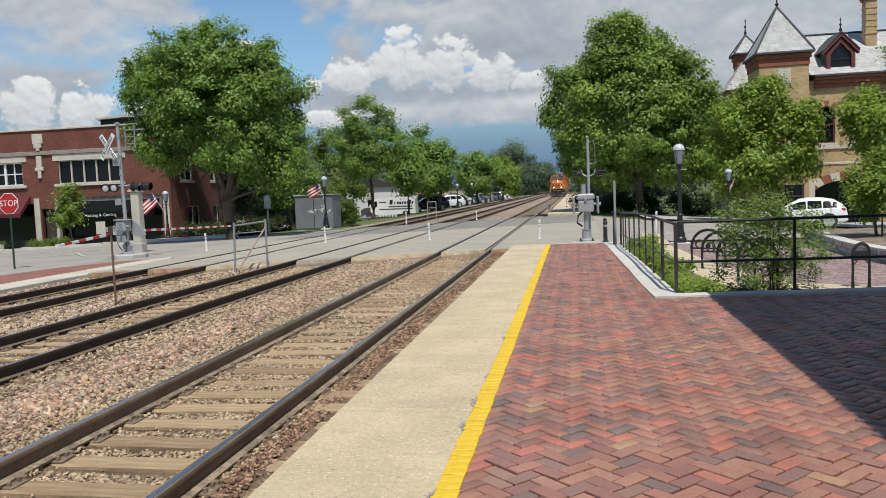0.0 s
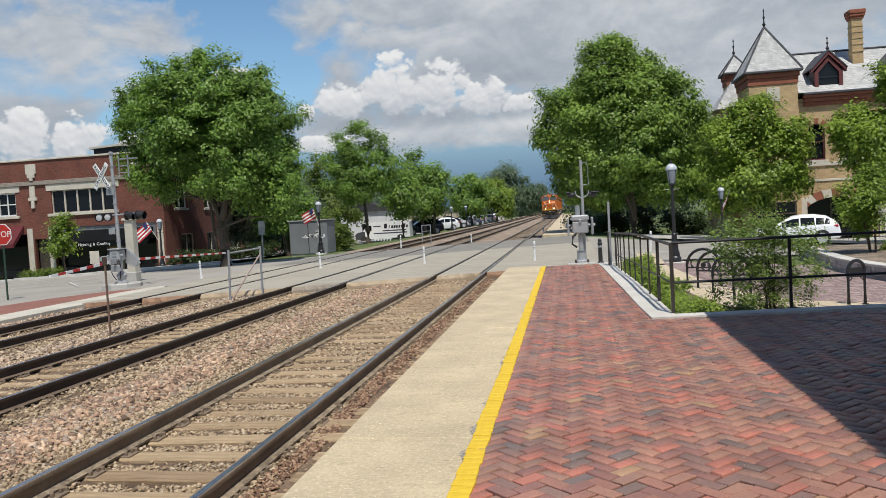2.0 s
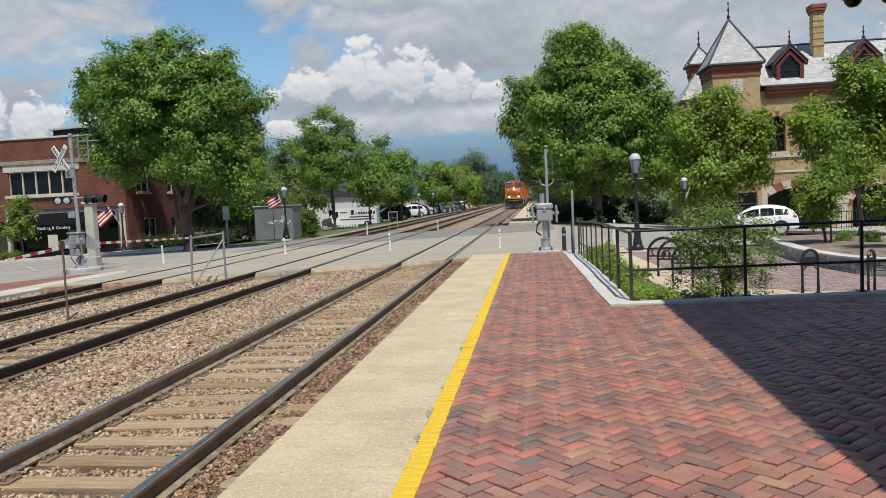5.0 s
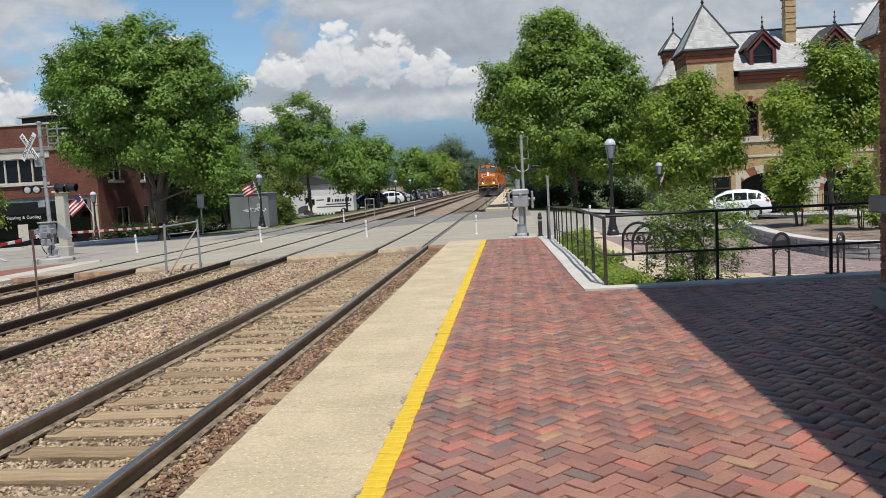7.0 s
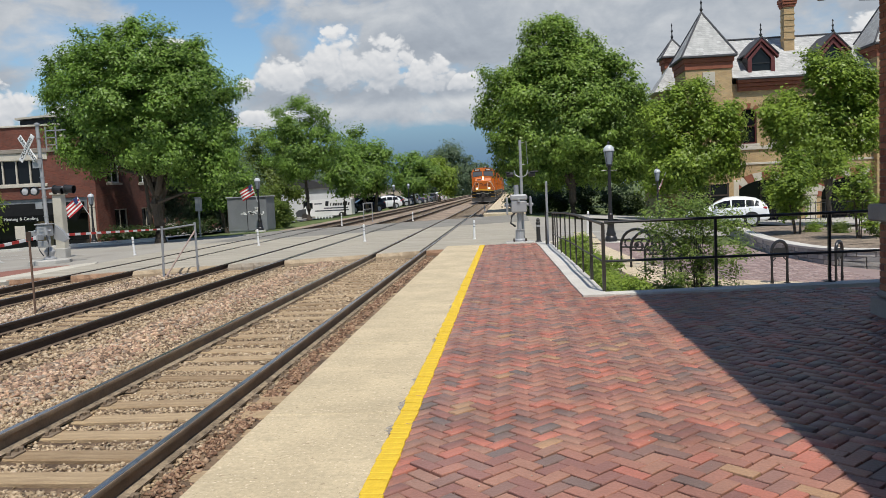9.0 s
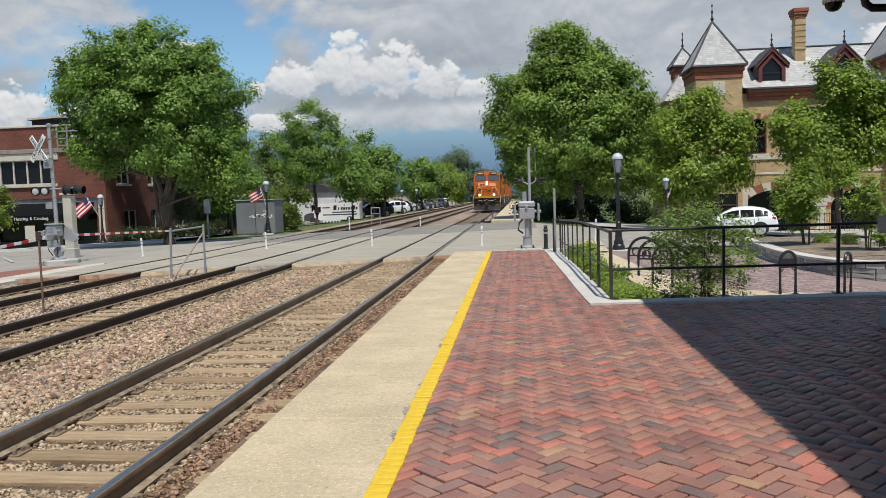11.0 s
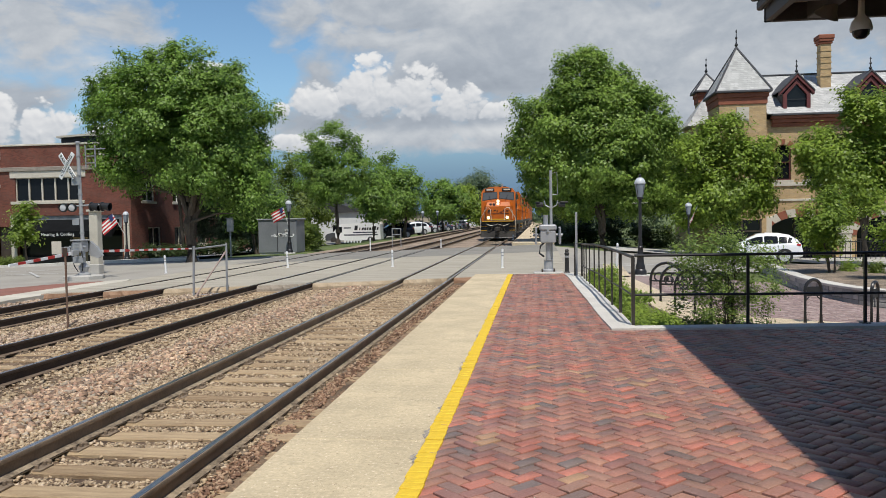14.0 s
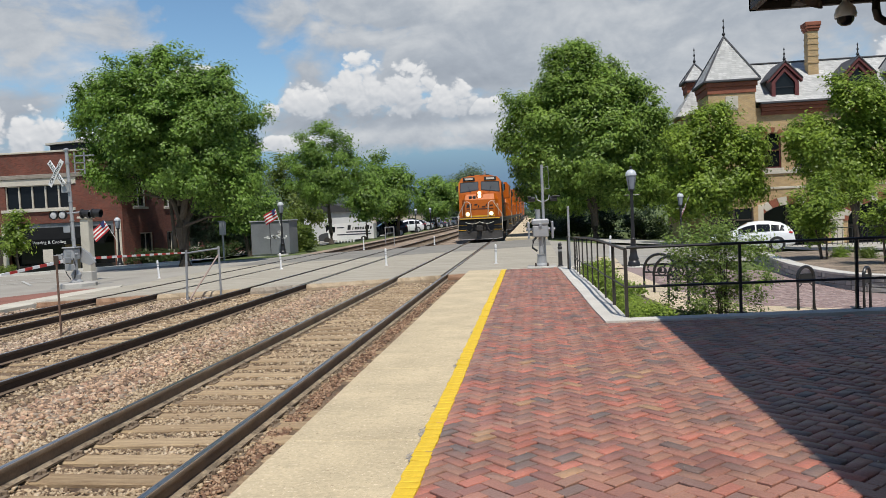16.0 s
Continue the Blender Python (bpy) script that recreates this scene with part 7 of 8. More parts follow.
def flag(parent, at, pole, size, droop, turn):
    """A small striped flag on a slanted pole: stripes and a canton, hung in folds."""
    f_ = part("flag_pole", Geo().cyl(at, Vector(at) + Vector(pole), 0.016, 0.012, 6), WHITE_PAINT, parent)
    tip = Vector(at) + Vector(pole)
    along = (-Vector(pole)).normalized()
    fly = Vector((math.cos(radians(turn)), math.sin(radians(turn)), -droop)).normalized()
    hoist, length = size
    rows_, cols = 7, 6
    for s in range(7):
        g_ = Geo()
        vs = []
        for c in range(cols + 1):
            for e in (0, 1):
                u = (s + e) / 7 * hoist
                w = c / cols * length
                p_ = tip + along * u + fly * w + Vector((-fly.y, fly.x, 0)) * 0.05 * math.sin(c * 1.5 + s * 0.3)
                vs += [p_, p_ + Vector((0.004, 0.004, 0))]
        fs = []
        for c in range(cols):
            o = c * 4
            fs += [(o, o + 4, o + 6, o + 2), (o + 1, o + 3, o + 7, o + 5)]
        g_.add(vs, fs)
        if s < 4:
            part("stripe", g_, FLAG_RED if s % 2 == 0 else FLAG_WHITE, f_)
        else:
            part("stripe", g_, FLAG_RED if s % 2 == 0 else FLAG_WHITE, f_)
    g_ = Geo()
    vs = []
    for c in range(3):
        for e in (0, 1):
            p_ = tip + along * (e * hoist * 0.5) + fly * (c / 2 * length * 0.28) + Vector((-fly.y, fly.x, 0)) * (0.05 * math.sin(c * 0.8) + 0.012)
            vs += [p_, p_ - Vector((-fly.y, fly.x, 0)) * 0.024]
    g_.add(vs, [(o, o + 4, o + 6, o + 2) for o in (0, 4)] + [(o + 1, o + 3, o + 7, o + 5) for o in (0, 4)])
    part("canton", g_, FLAG_BLUE, f_)


def lamp_post(x, y, z, h, label, bar=True, detail=True):
    root = thing("street_lamp", label, "street lamp", pose(x, y, z), "street lamps")
    if detail:
        part("footing", Geo().lathe([(0.34, -0.1), (0.34, 0.03), (0.32, 0.04)], 20), WHITE_CONCRETE, root, "pale concrete footing")
    part("base", Geo().lathe([(0.21, 0.04), (0.21, 0.16), (0.19, 0.20), (0.16, 0.24), (0.17, 0.30), (0.13, 0.42), (0.11, 0.62), (0.13, 0.66), (0.10, 0.72), (0.085, 0.95), (0.10, 0.98), (0.075, 1.02)], 16), BLACK_IRON, root, smooth=True)
    part("shaft", Geo().lathe([(0.065, 1.0), (0.05, h - 0.92), (0.07, h - 0.90), (0.055, h - 0.84)], 12), BLACK_IRON, root, smooth=True)
    if bar:
        part("crossbar", Geo().cyl((-0.26, 0, h - 1.0), (0.26, 0, h - 1.0), 0.014, n=6), BLACK_IRON, root)
    lan = part("lantern", Geo().lathe([(0.09, h - 0.84), (0.10, h - 0.80), (0.15, h - 0.52), (0.17, h - 0.36), (0.17, h - 0.335)], 14), LANTERN, root, "frosted glass lantern", smooth=True)
    part("dome", Geo().lathe([(0.19, h - 0.335), (0.195, h - 0.31), (0.17, h - 0.22), (0.11, h - 0.15), (0.05, h - 0.125)], 14), DOME, lan, "white dome", smooth=True)
    part("collar", Geo().lathe([(0.10, h - 0.86), (0.115, h - 0.83), (0.105, h - 0.79)], 12), BLACK_IRON, lan)
    for k in range(4):
        a = math.pi / 4 + k * math.pi / 2
        part("rib", Geo().tube([(0.11 * math.cos(a), 0.11 * math.sin(a), h - 0.8), (0.178 * math.cos(a), 0.178 * math.sin(a), h - 0.36)], 0.008, 4), BLACK_IRON, lan)
    part("finial", Geo().lathe([(0.05, h - 0.128), (0.03, h - 0.09), (0.05, h - 0.05), (0.01, h)], 8), BLACK_IRON, lan)
    return root


lamp_post(3.4, 26.9, -0.49, 3.5, "black cast-iron street lamp with frosted lantern beside the cycle stands")
p = lamp_post(-15.3, 45.2, -0.38, 3.35, "black street lamp with a small flag beside the utility cabinet")
flag(p, (-0.05, 0, 1.75), (-0.28, -0.1, 1.1), (0.62, 0.85), 0.55, 190)
p = lamp_post(-26.4, 46.0, -0.8, 3.3, "black street lamp with a small flag before the brick shops")
flag(p, (-0.05, 0, 1.6), (-0.75, -0.2, 1.45), (0.7, 1.15), 0.9, 200)
p = lamp_post(8.3, 44.4, -0.83, 3.2, "black street lamp with a small flag by the tower building")
flag(p, (0.05, 0, 1.95), (0.45, 0, 0.95), (0.62, 0.9), 2.2, 205)
for y, z in ((90.8, 2.45), (104.0, 2.6), (127.0, 2.55), (141.0, 2.6)):
    lamp_post(-14.0, y, -0.33, z + 0.5, "distant black street lamp with white dome along the tracks", False, False)

# ---- crossing gear at the platform's end ----
sig = thing("gate_mechanism", "silver crossing gate mechanism on a pole, seen from behind", "crossing signal", pose(0.2, 22.3, -0.05))
part("pad", Geo().box(-0.42, -0.32, -0.1, 0.42, 0.32, 0.06, 0.02), CONCRETE_GREY, sig, "rough concrete pad")
part("pedestal", Geo().lathe([(0.2, 0.06), (0.2, 0.1), (0.13, 0.14), (0.12, 0.38), (0.15, 0.40)], 12), SILVER, sig)
for sx in (-1, 1):
    for sy in (-1, 1):
        part("bolt", Geo().cyl((sx * 0.17, sy * 0.17, 0.06), (sx * 0.17, sy * 0.17, 0.13), 0.025, n=6), RUST, sig)
part("pole", Geo().cyl((0, 0, 0.38), (0, 0, 0.92), 0.07, n=12), SILVER, sig, smooth=True)
case = part("case", Geo().box(-0.23, -0.2, 0.9, 0.23, 0.2, 1.24, 0.03).box(-0.25, -0.22, 1.245, 0.25, 0.22, 1.42, 0.04), SILVER, sig, "silver mechanism case with a rounded lid")
part("hinge", Geo().box(-0.04, -0.24, 1.2, 0.04, -0.2, 1.3, 0.008), GREY_METAL, case)
part("vent_pipe", Geo().cyl((-0.06, 0, 1.4), (-0.06, 0, 1.7), 0.07, n=12), GREY_METAL, sig, smooth=True)
part("mast", Geo().cyl((0.1, 0.25, -0.1), (0.1, 0.25, 3.0), 0.045, 0.04, 10), SILVER, sig, smooth=True)
part("antenna", Geo().tube([(0.1, 0.25, 2.9), (0.28, 0.25, 2.95), (0.3, 0.25, 2.3), (0.1, 0.25, 2.28)], 0.012, 6), SILVER, sig)
for s in (-1, 1):
    lamp_ = part("signal_lamp", Geo().cyl((0.1 + s * 0.22, 0.25 + s * 0.2, 2.0), (0.1 + s * 0.42, 0.25 + s * 0.2, 2.0), 0.07, 0.075, 12).box(0.1 + s * 0.36 - 0.1, 0.25 + s * 0.2 - 0.1, 2.05, 0.1 + s * 0.42 + 0.1, 0.25 + s * 0.2 + 0.1, 2.09, 0.02), BLACK_PAINT, sig, "black flashing light seen from behind")
    part("bracket", Geo().tube([(0.1, 0.25, 1.9), (0.1 + s * 0.16, 0.25, 1.98), (0.1 + s * 0.2, 0.25, 2.12)], 0.018, 6), SILVER, sig)
    part("counterweight", Geo().box(s * 0.34 - 0.03, -0.3, 0.85, s * 0.34 + 0.03, 0.25, 1.35, 0.02), GREY_METAL, sig, "grey counterweight plate")
    part("axle", Geo().cyl((s * 0.22, 0, 1.12), (s * 0.42, 0, 1.12), 0.045, n=8), GREY_METAL, sig)
part("conduit", Geo().tube([(-0.1, -0.1, 0.92), (-0.22, -0.15, 0.8), (-0.25, -0.15, 0.6), (-0.12, -0.1, 0.5)], 0.03, 8), BLACK_IRON, sig)
bol = thing("bollard", "black bollard with a reflective band at the kerb", "bollard", pose(0.78, 23.6, -0.16))
part("shaft", Geo().lathe([(0.10, 0), (0.10, 0.05), (0.065, 0.08), (0.06, 0.58), (0.075, 0.60), (0.075, 0.63), (0.05, 0.66), (0.06, 0.72), (0.03, 0.77)], 14), BLACK_IRON, bol, smooth=True)
part("band", Geo().cyl((0, 0, 0.5), (0, 0, 0.56), 0.064, n=14), GREY_METAL, bol)


def delineator(x, y, z, h, lean=0.0):
    root = thing("delineator_post", "white flexible delineator post at the crossing", "post", pose(x, y, z, 0, lean), "delineator posts")
    part("shaft", Geo().lathe([(0.06, 0), (0.06, 0.02), (0.04, 0.03), (0.04, h - 0.02), (0.02, h)], 10), WHITE_PAINT, root, smooth=True)
    part("band", Geo().cyl((0, 0, h - 0.16), (0, 0, h - 0.12), 0.0425, n=10), GREY_METAL, root)
    part("band", Geo().cyl((0, 0, h - 0.26), (0, 0, h - 0.22), 0.0425, n=10), GREY_METAL, root)


for x, y, z, h, l in ((-14.44, 27.9, -0.35, 0.70, -3), (-9.85, 28.8, -0.23, 0.64, -2), (-16.42, 51.5, -0.48, 0.9, 0), (-15.7, 47.5, -0.42, 1.0, -3), (-9.94, 43.9, -0.23, 0.76, 0), (-5.65, 28.7, -0.23, 0.66, -1), (-6.16, 47.1, -0.23, 0.55, 0), (-1.39, 27.5, -0.23, 0.7, 1), (-1.95, 55.2, -0.05, 0.4, 0)):
    delineator(x, y, z, h, l)
delineator(2.75, 28.6, -0.42, 1.0, 3)

# white car by the far kerb
TYRE = paint("tyre", (0.02, 0.02, 0.02), 0.85)
RIM = paint("alloy rim", (0.62, 0.63, 0.64), 0.35, 0.5)
# along a car: place from the nose, sill, half width, shoulder, top and half width at the top
SUV = ((0.0, 0.40, 0.62, 0.58, 0.64, 0.56), (0.10, 0.28, 0.82, 0.72, 0.79, 0.70), (0.42, 0.22, 0.95, 0.84, 0.91, 0.80), (1.0, 0.20, 1.0, 0.93, 1.01, 0.80), (1.32, 0.20, 1.0, 0.96, 1.06, 0.79), (1.85, 0.20, 1.0, 0.99, 1.37, 0.73),
       (2.28, 0.20, 1.0, 1.01, 1.55, 0.70), (2.85, 0.20, 1.0, 1.03, 1.62, 0.69), (3.45, 0.20, 1.0, 1.05, 1.60, 0.68), (4.05, 0.22, 0.98, 1.08, 1.50, 0.65), (4.45, 0.26, 0.94, 1.06, 1.27, 0.64), (4.66, 0.30, 0.88, 0.94, 1.02, 0.68), (4.75, 0.36, 0.78, 0.62, 0.70, 0.62))
SEDAN = SUV[:8] + ((3.3, 0.20, 1.0, 1.04, 1.55, 0.66), (3.85, 0.22, 0.98, 1.05, 1.26, 0.66), (4.2, 0.26, 0.95, 1.02, 1.10, 0.74), (4.66, 0.30, 0.90, 0.98, 1.05, 0.74), (4.75, 0.36, 0.80, 0.62, 0.70, 0.66))


def car(name, label, category, at, turn, colour, length=4.75, width=1.87, height=1.62, kind="suv"):
    """A parked car, its shell lofted from nose to tail along x, nose at -x."""
    root = thing(name, label, category, pose(*at, 0, 0, turn), "parked cars")
    kx, kz, W = length / 4.75, height / 1.62, width / 2
    rows_ = [((x - 2.375) * kx, z0 * kz, w * W, s_ * kz * (0.95 if t_ > 1.2 else 1.0), t_ * kz, u * W) for x, z0, w, s_, t_, u in (SEDAN if kind == "sedan" else SUV)]
    body = paint(name + " paint", colour, 0.25, 0.0, 0.04, spec=0.6)

    def at_x(x):
        for p_, q_ in zip(rows_, rows_[1:]):
            if p_[0] <= x <= q_[0]:
                f_ = (x - p_[0]) / (q_[0] - p_[0])
                return [a_ + (b_ - a_) * f_ for a_, b_ in zip(p_, q_)]
        return list(rows_[-1])

    def ring_of(x, z0, w, sh, top, tw):
        half_ = [(0.84 * w, z0), (0.97 * w, z0 + 0.12 * (sh - z0)), (w, z0 + 0.5 * (sh - z0)), (0.99 * w, sh - 0.10 * (sh - z0)), (0.955 * w, sh), (tw, top - 0.22 * (top - sh)), (0.86 * tw, top - 0.04 * (top - sh)), (0.4 * tw, top)]
        return [(x, y, z) for y, z in half_] + [(x, -y, z) for y, z in reversed(half_)]

    xs_ = sorted({r_[0] for r_ in rows_} | {rows_[0][0] + (rows_[-1][0] - rows_[0][0]) * i / 26 for i in range(27)})
    rings = [ring_of(*at_x(x)) for x in xs_]
    m_ = len(rings[0])
    shell = Geo().add([q for r_ in rings for q in r_], [(k * m_ + i, k * m_ + (i + 1) % m_, (k + 1) * m_ + (i + 1) % m_, (k + 1) * m_ + i) for k in range(len(rings) - 1) for i in range(m_)] + [tuple(range(m_)), tuple(range((len(rings) - 1) * m_, len(rings) * m_))])
    shell_ = part("body", shell, body, root, smooth=True)

    def pane(name_, x0, x1, s, lo, hi):
        vs = []
        for i in range(9):
            x, z0, w, sh, top, tw = at_x((x0 + (x1 - x0) * i / 8 - 2.375) * kx)
            for f_ in (lo, hi):
                y, z = 0.955 * w + (tw - 0.955 * w) * f_, sh + (0.78 * (top - sh)) * f_
                vs += [(x, s * (y + 0.010), z), (x, s * (y - 0.02), z)]
        part(name_, Geo().add(vs, [(4 * i + a_, 4 * i + 4 + a_, 4 * i + 4 + b_, 4 * i + b_) for i in range(8) for a_, b_ in ((0, 2), (1, 3), (0, 1), (2, 3))]), DARK_GLASS, root)

    cut = 3.62 if kind == "sedan" else 4.18
    for s in (-1, 1):
        for x0, x1 in ((1.72, 2.62), (2.70, 3.42), (3.48, cut)):
            pane("side_window", x0, x1, s, 0.10, 0.93)

    def screen(x0, x1, name_):
        vs = []
        for i in range(5):
            x, z0, w, sh, top, tw = at_x((x0 + (x1 - x0) * i / 4 - 2.375) * kx)
            vs += [(x, -0.80 * tw, top - 0.02 * (top - sh) + 0.012), (x, -0.4 * tw, top + 0.012), (x, 0.4 * tw, top + 0.012), (x, 0.80 * tw, top - 0.02 * (top - sh) + 0.012)]
        part(name_, Geo().add(vs, [(4 * i + k, 4 * i + k + 1, 4 * i + k + 5, 4 * i + k + 4) for i in range(4) for k in range(3)]), DARK_GLASS, root, smooth=True)

    screen(1.40, 2.22, "windscreen")
    screen(*((3.36, 3.84) if kind == "sedan" else (4.10, 4.46)), "rear_window")
    L = length / 2
    for x in (-L + 0.93 * kx, L - 0.98 * kx):
        for s in (-1, 1):
            part("wheel_arch", Geo().cyl((x, s * W * 0.90, 0.36), (x, s * (W + 0.004), 0.36), 0.41, n=24), BLACK_IRON, root, "dark wheel arch")
            wh = part("wheel", Geo().lathe([(0.27, -0.11), (0.345, -0.09), (0.345, 0.08), (0.27, 0.11)], 24, (0, 0, 0), pose(x, s * (W - 0.075), 0.345, 90)), TYRE, root, "black tyre with silver rim")
            part("rim", Geo().lathe([(0.235, 0.0), (0.262, 0.0), (0.262, 0.03), (0.235, 0.03)], 24, (0, 0, 0), pose(x, s * (W + 0.034), 0.345, -90 * s)), RIM, wh)
            for k in range(5):
                part("spoke", Geo().box(-0.032, 0.0, 0.005, 0.032, 0.245, 0.025, 0.004).moved(pose(x, s * (W + 0.034), 0.345, -90 * s) @ pose(0, 0, 0, 0, 0, 72 * k)), RIM, wh)
    for s in (-1, 1):
        part("tail_light", Geo().box(L - 0.34, s * W * 0.84 - 0.09, 0.90 * kz, L - 0.12, s * W * 0.84 + 0.075, 1.02 * kz, 0.03), FLAG_RED, root, "red tail light")
        part("headlight", Geo().box(-L + 0.14, s * W * 0.74 - 0.13, 0.66 * kz, -L + 0.5, s * W * 0.74 + 0.13, 0.80 * kz, 0.04), LANTERN, root)
        part("mirror", Geo().box(-L + 1.78 * kx, s * (W + 0.06) - 0.09, 1.0 * kz, -L + 1.92 * kx, s * (W + 0.06) + 0.09, 1.14 * kz, 0.04), body, root)
        for x in (2.66, 3.45):
            xx, z0, w, sh, top, tw = at_x((x - 2.375) * kx)
            part("door_seam", Geo().box(xx - 0.006, s * w * 0.99 - 0.012, z0 + 0.2, xx + 0.006, s * w * 0.99 + 0.008, sh - 0.04), BLACK_IRON, shell_)
        part("door_handle", Geo().box(0.02, s * W - 0.02, 0.84 * kz, 0.20, s * W + 0.02, 0.87 * kz, 0.008), body, root)
    part("sill", Geo().box(-L + 1.4, -W * 0.99, 0.20, L - 1.45, W * 0.99, 0.30, 0.02), BLACK_IRON, root)
    return root


car("parked_car", "white crossover car parked along the far kerb", "car", (11.72, 43.3, -1.07), -12, (0.80, 0.81, 0.82), 4.4, 1.80, 1.60)

# ---- station canopy and pier ----
CANOPY_WOOD = surface("dark painted canopy wood", (0.035, 0.033, 0.034), (0.075, 0.07, 0.07), 0.6, 2, 40, 0.1)
SOFFIT = surface("tan soffit boards", (0.30, 0.24, 0.15), (0.44, 0.36, 0.24), 0.7, 2, 30, 0.15)
PIER_BRICK = brickwork("station brick", (0.27, 0.105, 0.055), (0.36, 0.15, 0.08), (0.24, 0.17, 0.12), 0.2, 0.067, 0.5)
STONE_TRIM = surface("station stone", (0.24, 0.215, 0.185), (0.36, 0.325, 0.285), 0.9, 2, 30, 0.2)
station = thing("station_canopy", "station canopy with dark eaves over a brick pier", "canopy", kind="structure")
EX, EY, EZ = 2.66, 9.65, 3.88
part("roof", Geo().prism([(EX - 0.05, EZ + 0.30), (EX + 5.5, EZ + 2.6), (EX + 11, EZ + 0.3)], "y", -14, EY + 0.1), ROOF_TAR, station)
part("fascia", Geo().box(EX, -14, EZ, EX + 0.08, EY, EZ + 0.26, 0.01).box(EX, EY - 0.08, EZ, EX + 11, EY, EZ + 0.26, 0.01), CANOPY_WOOD, station, "dark fascia board")
part("gutter", Geo().box(EX - 0.16, -14, EZ + 0.262, EX + 0.02, EY + 0.05, EZ + 0.40, 0.03).box(EX - 0.08, -14, EZ + 0.15, EX - 0.002, EY + 0.03, EZ + 0.258, 0.015).box(EX - 0.24, -14, EZ + 0.402, EX, EY + 0.08, EZ + 0.46, 0.02).box(EX + 0.021, EY - 0.02, EZ + 0.262, EX + 11, EY + 0.14, EZ + 0.4, 0.03), CANOPY_WOOD, station, "moulded dark gutter")
part("soffit", Geo().box(EX + 0.09, -14, EZ + 0.2, EX + 11, EY - 0.09, EZ + 0.255), SOFFIT, station, "tan boarded soffit")
for y in (8.75, 6.6, 4.4, 2.2, 0.0, -2.2):
    part("beam", Geo().box(EX + 0.09, y - 0.1, EZ + 0.02, EX + 6, y + 0.1, EZ + 0.199, 0.01), CANOPY_WOOD, station)
part("beam", Geo().box(EX + 0.45, -14, EZ + 0.0, EX + 0.62, EY - 0.1, EZ + 0.198, 0.01), CANOPY_WOOD, station)
part("beam", Geo().box(4.05, -14, EZ - 0.25, 4.6, 8.65, EZ + 0.015, 0.02), CANOPY_WOOD, station)
pier = thing("brick_pier", "square red brick pier with stone base and band under the canopy", "pier", pose(4.33, 8.5, 0), kind="structure")
shaft_ = part("shaft", Geo().box(-0.303, -0.303, 0.27, 0.303, 0.303, 1.04).box(-0.303, -0.303, 1.23, 0.303, 0.303, EZ - 0.26), surface("pier mortar", (0.16, 0.115, 0.085), (0.26, 0.20, 0.155), 0.95, 4, 60, 0.3), pier)
PIER_ONE = palette("pier brick", ((0.0, (0.27, 0.105, 0.055)), (0.3, (0.34, 0.14, 0.075)), (0.55, (0.235, 0.09, 0.05)), (0.75, (0.37, 0.165, 0.09)), (0.9, (0.20, 0.08, 0.05))), 0.85, 60, 0.4, "object", 0.3)
whole = Geo().box(-0.0995, -0.012, -0.031, 0.0995, 0.012, 0.031, 0.003).mesh("brick", PIER_ONE)
half = Geo().box(-0.0475, -0.012, -0.031, 0.0475, 0.012, 0.031, 0.003).mesh("brick", PIER_ONE)
for z0, z1 in ((0.272, 1.04), (1.232, EZ - 0.262)):
    for k in range(int((z1 - z0) / 0.0735)):
        z = z0 + 0.037 + k * 0.0735
        run = [(-0.207, whole), (0.0, whole), (0.207, whole)] if k % 2 == 0 else [(-0.259, half), (-0.1035, whole), (0.1035, whole), (0.259, half)]
        for u, me in run:
            for turn, at_ in ((0, (u, -0.301, z)), (90, (-0.301, u, z))):
                o = new("brick", me)
                o.parent = shaft_
                o.matrix_basis = pose(*at_, 0, 0, turn)
part("base", Geo().box(-0.38, -0.38, -0.02, 0.38, 0.38, 0.19, 0.01).box(-0.34, -0.34, 0.191, 0.34, 0.34, 0.269, 0.03), STONE_TRIM, pier, "grey stone base")
part("band", Geo().box(-0.4, -0.4, 1.041, 0.4, 0.4, 1.229, 0.02), STONE_TRIM, pier, "grey stone band")
# a second pier and the station wall close the canopy out of sight
second = copy_thing(pier, pose(4.32, -1.5, 0))
tagged(second, "square red brick pier with stone base and band by the station wall")
wall = Geo().box(7.3, -14, -0.6, 7.7, 8.0, EZ + 0.2)
tagged(part("station_wall", wall, PIER_BRICK), "red brick station wall under the canopy", "wall", kind="structure")
# loudspeaker horn, dome camera and conduit under the eaves
horn = thing("loudspeaker", "grey horn loudspeaker under the canopy eaves", "loudspeaker", look((3.2, 8.98, EZ + 0.02), (3.06, 9.2, EZ - 0.34)))
part("horn", Geo().lathe([(0.03, 0.13), (0.04, 0.07), (0.06, 0.0), (0.09, -0.08), (0.13, -0.13), (0.14, -0.15), (0.125, -0.14), (0.04, 0.0)], 16), paint("dull brown plastic", (0.13, 0.10, 0.08), 0.6), horn, smooth=True)
part("bracket", Geo().box(-0.02, -0.02, 0.1, 0.02, 0.24, 0.14), BLACK_IRON, horn)
dome = thing("dome_camera", "white dome security camera hanging from the canopy", "camera", pose(3.62, 9.3, EZ - 0.27) @ Matrix.Diagonal((1.0, 1.0, 0.9, 1)))
part("housing", Geo().lathe([(0.115, 0.05), (0.12, 0.09), (0.10, 0.17), (0.06, 0.22), (0.035, 0.26), (0.03, 0.57)], 18), paint("white camera plastic", (0.66, 0.66, 0.66), 0.4), dome, smooth=True)
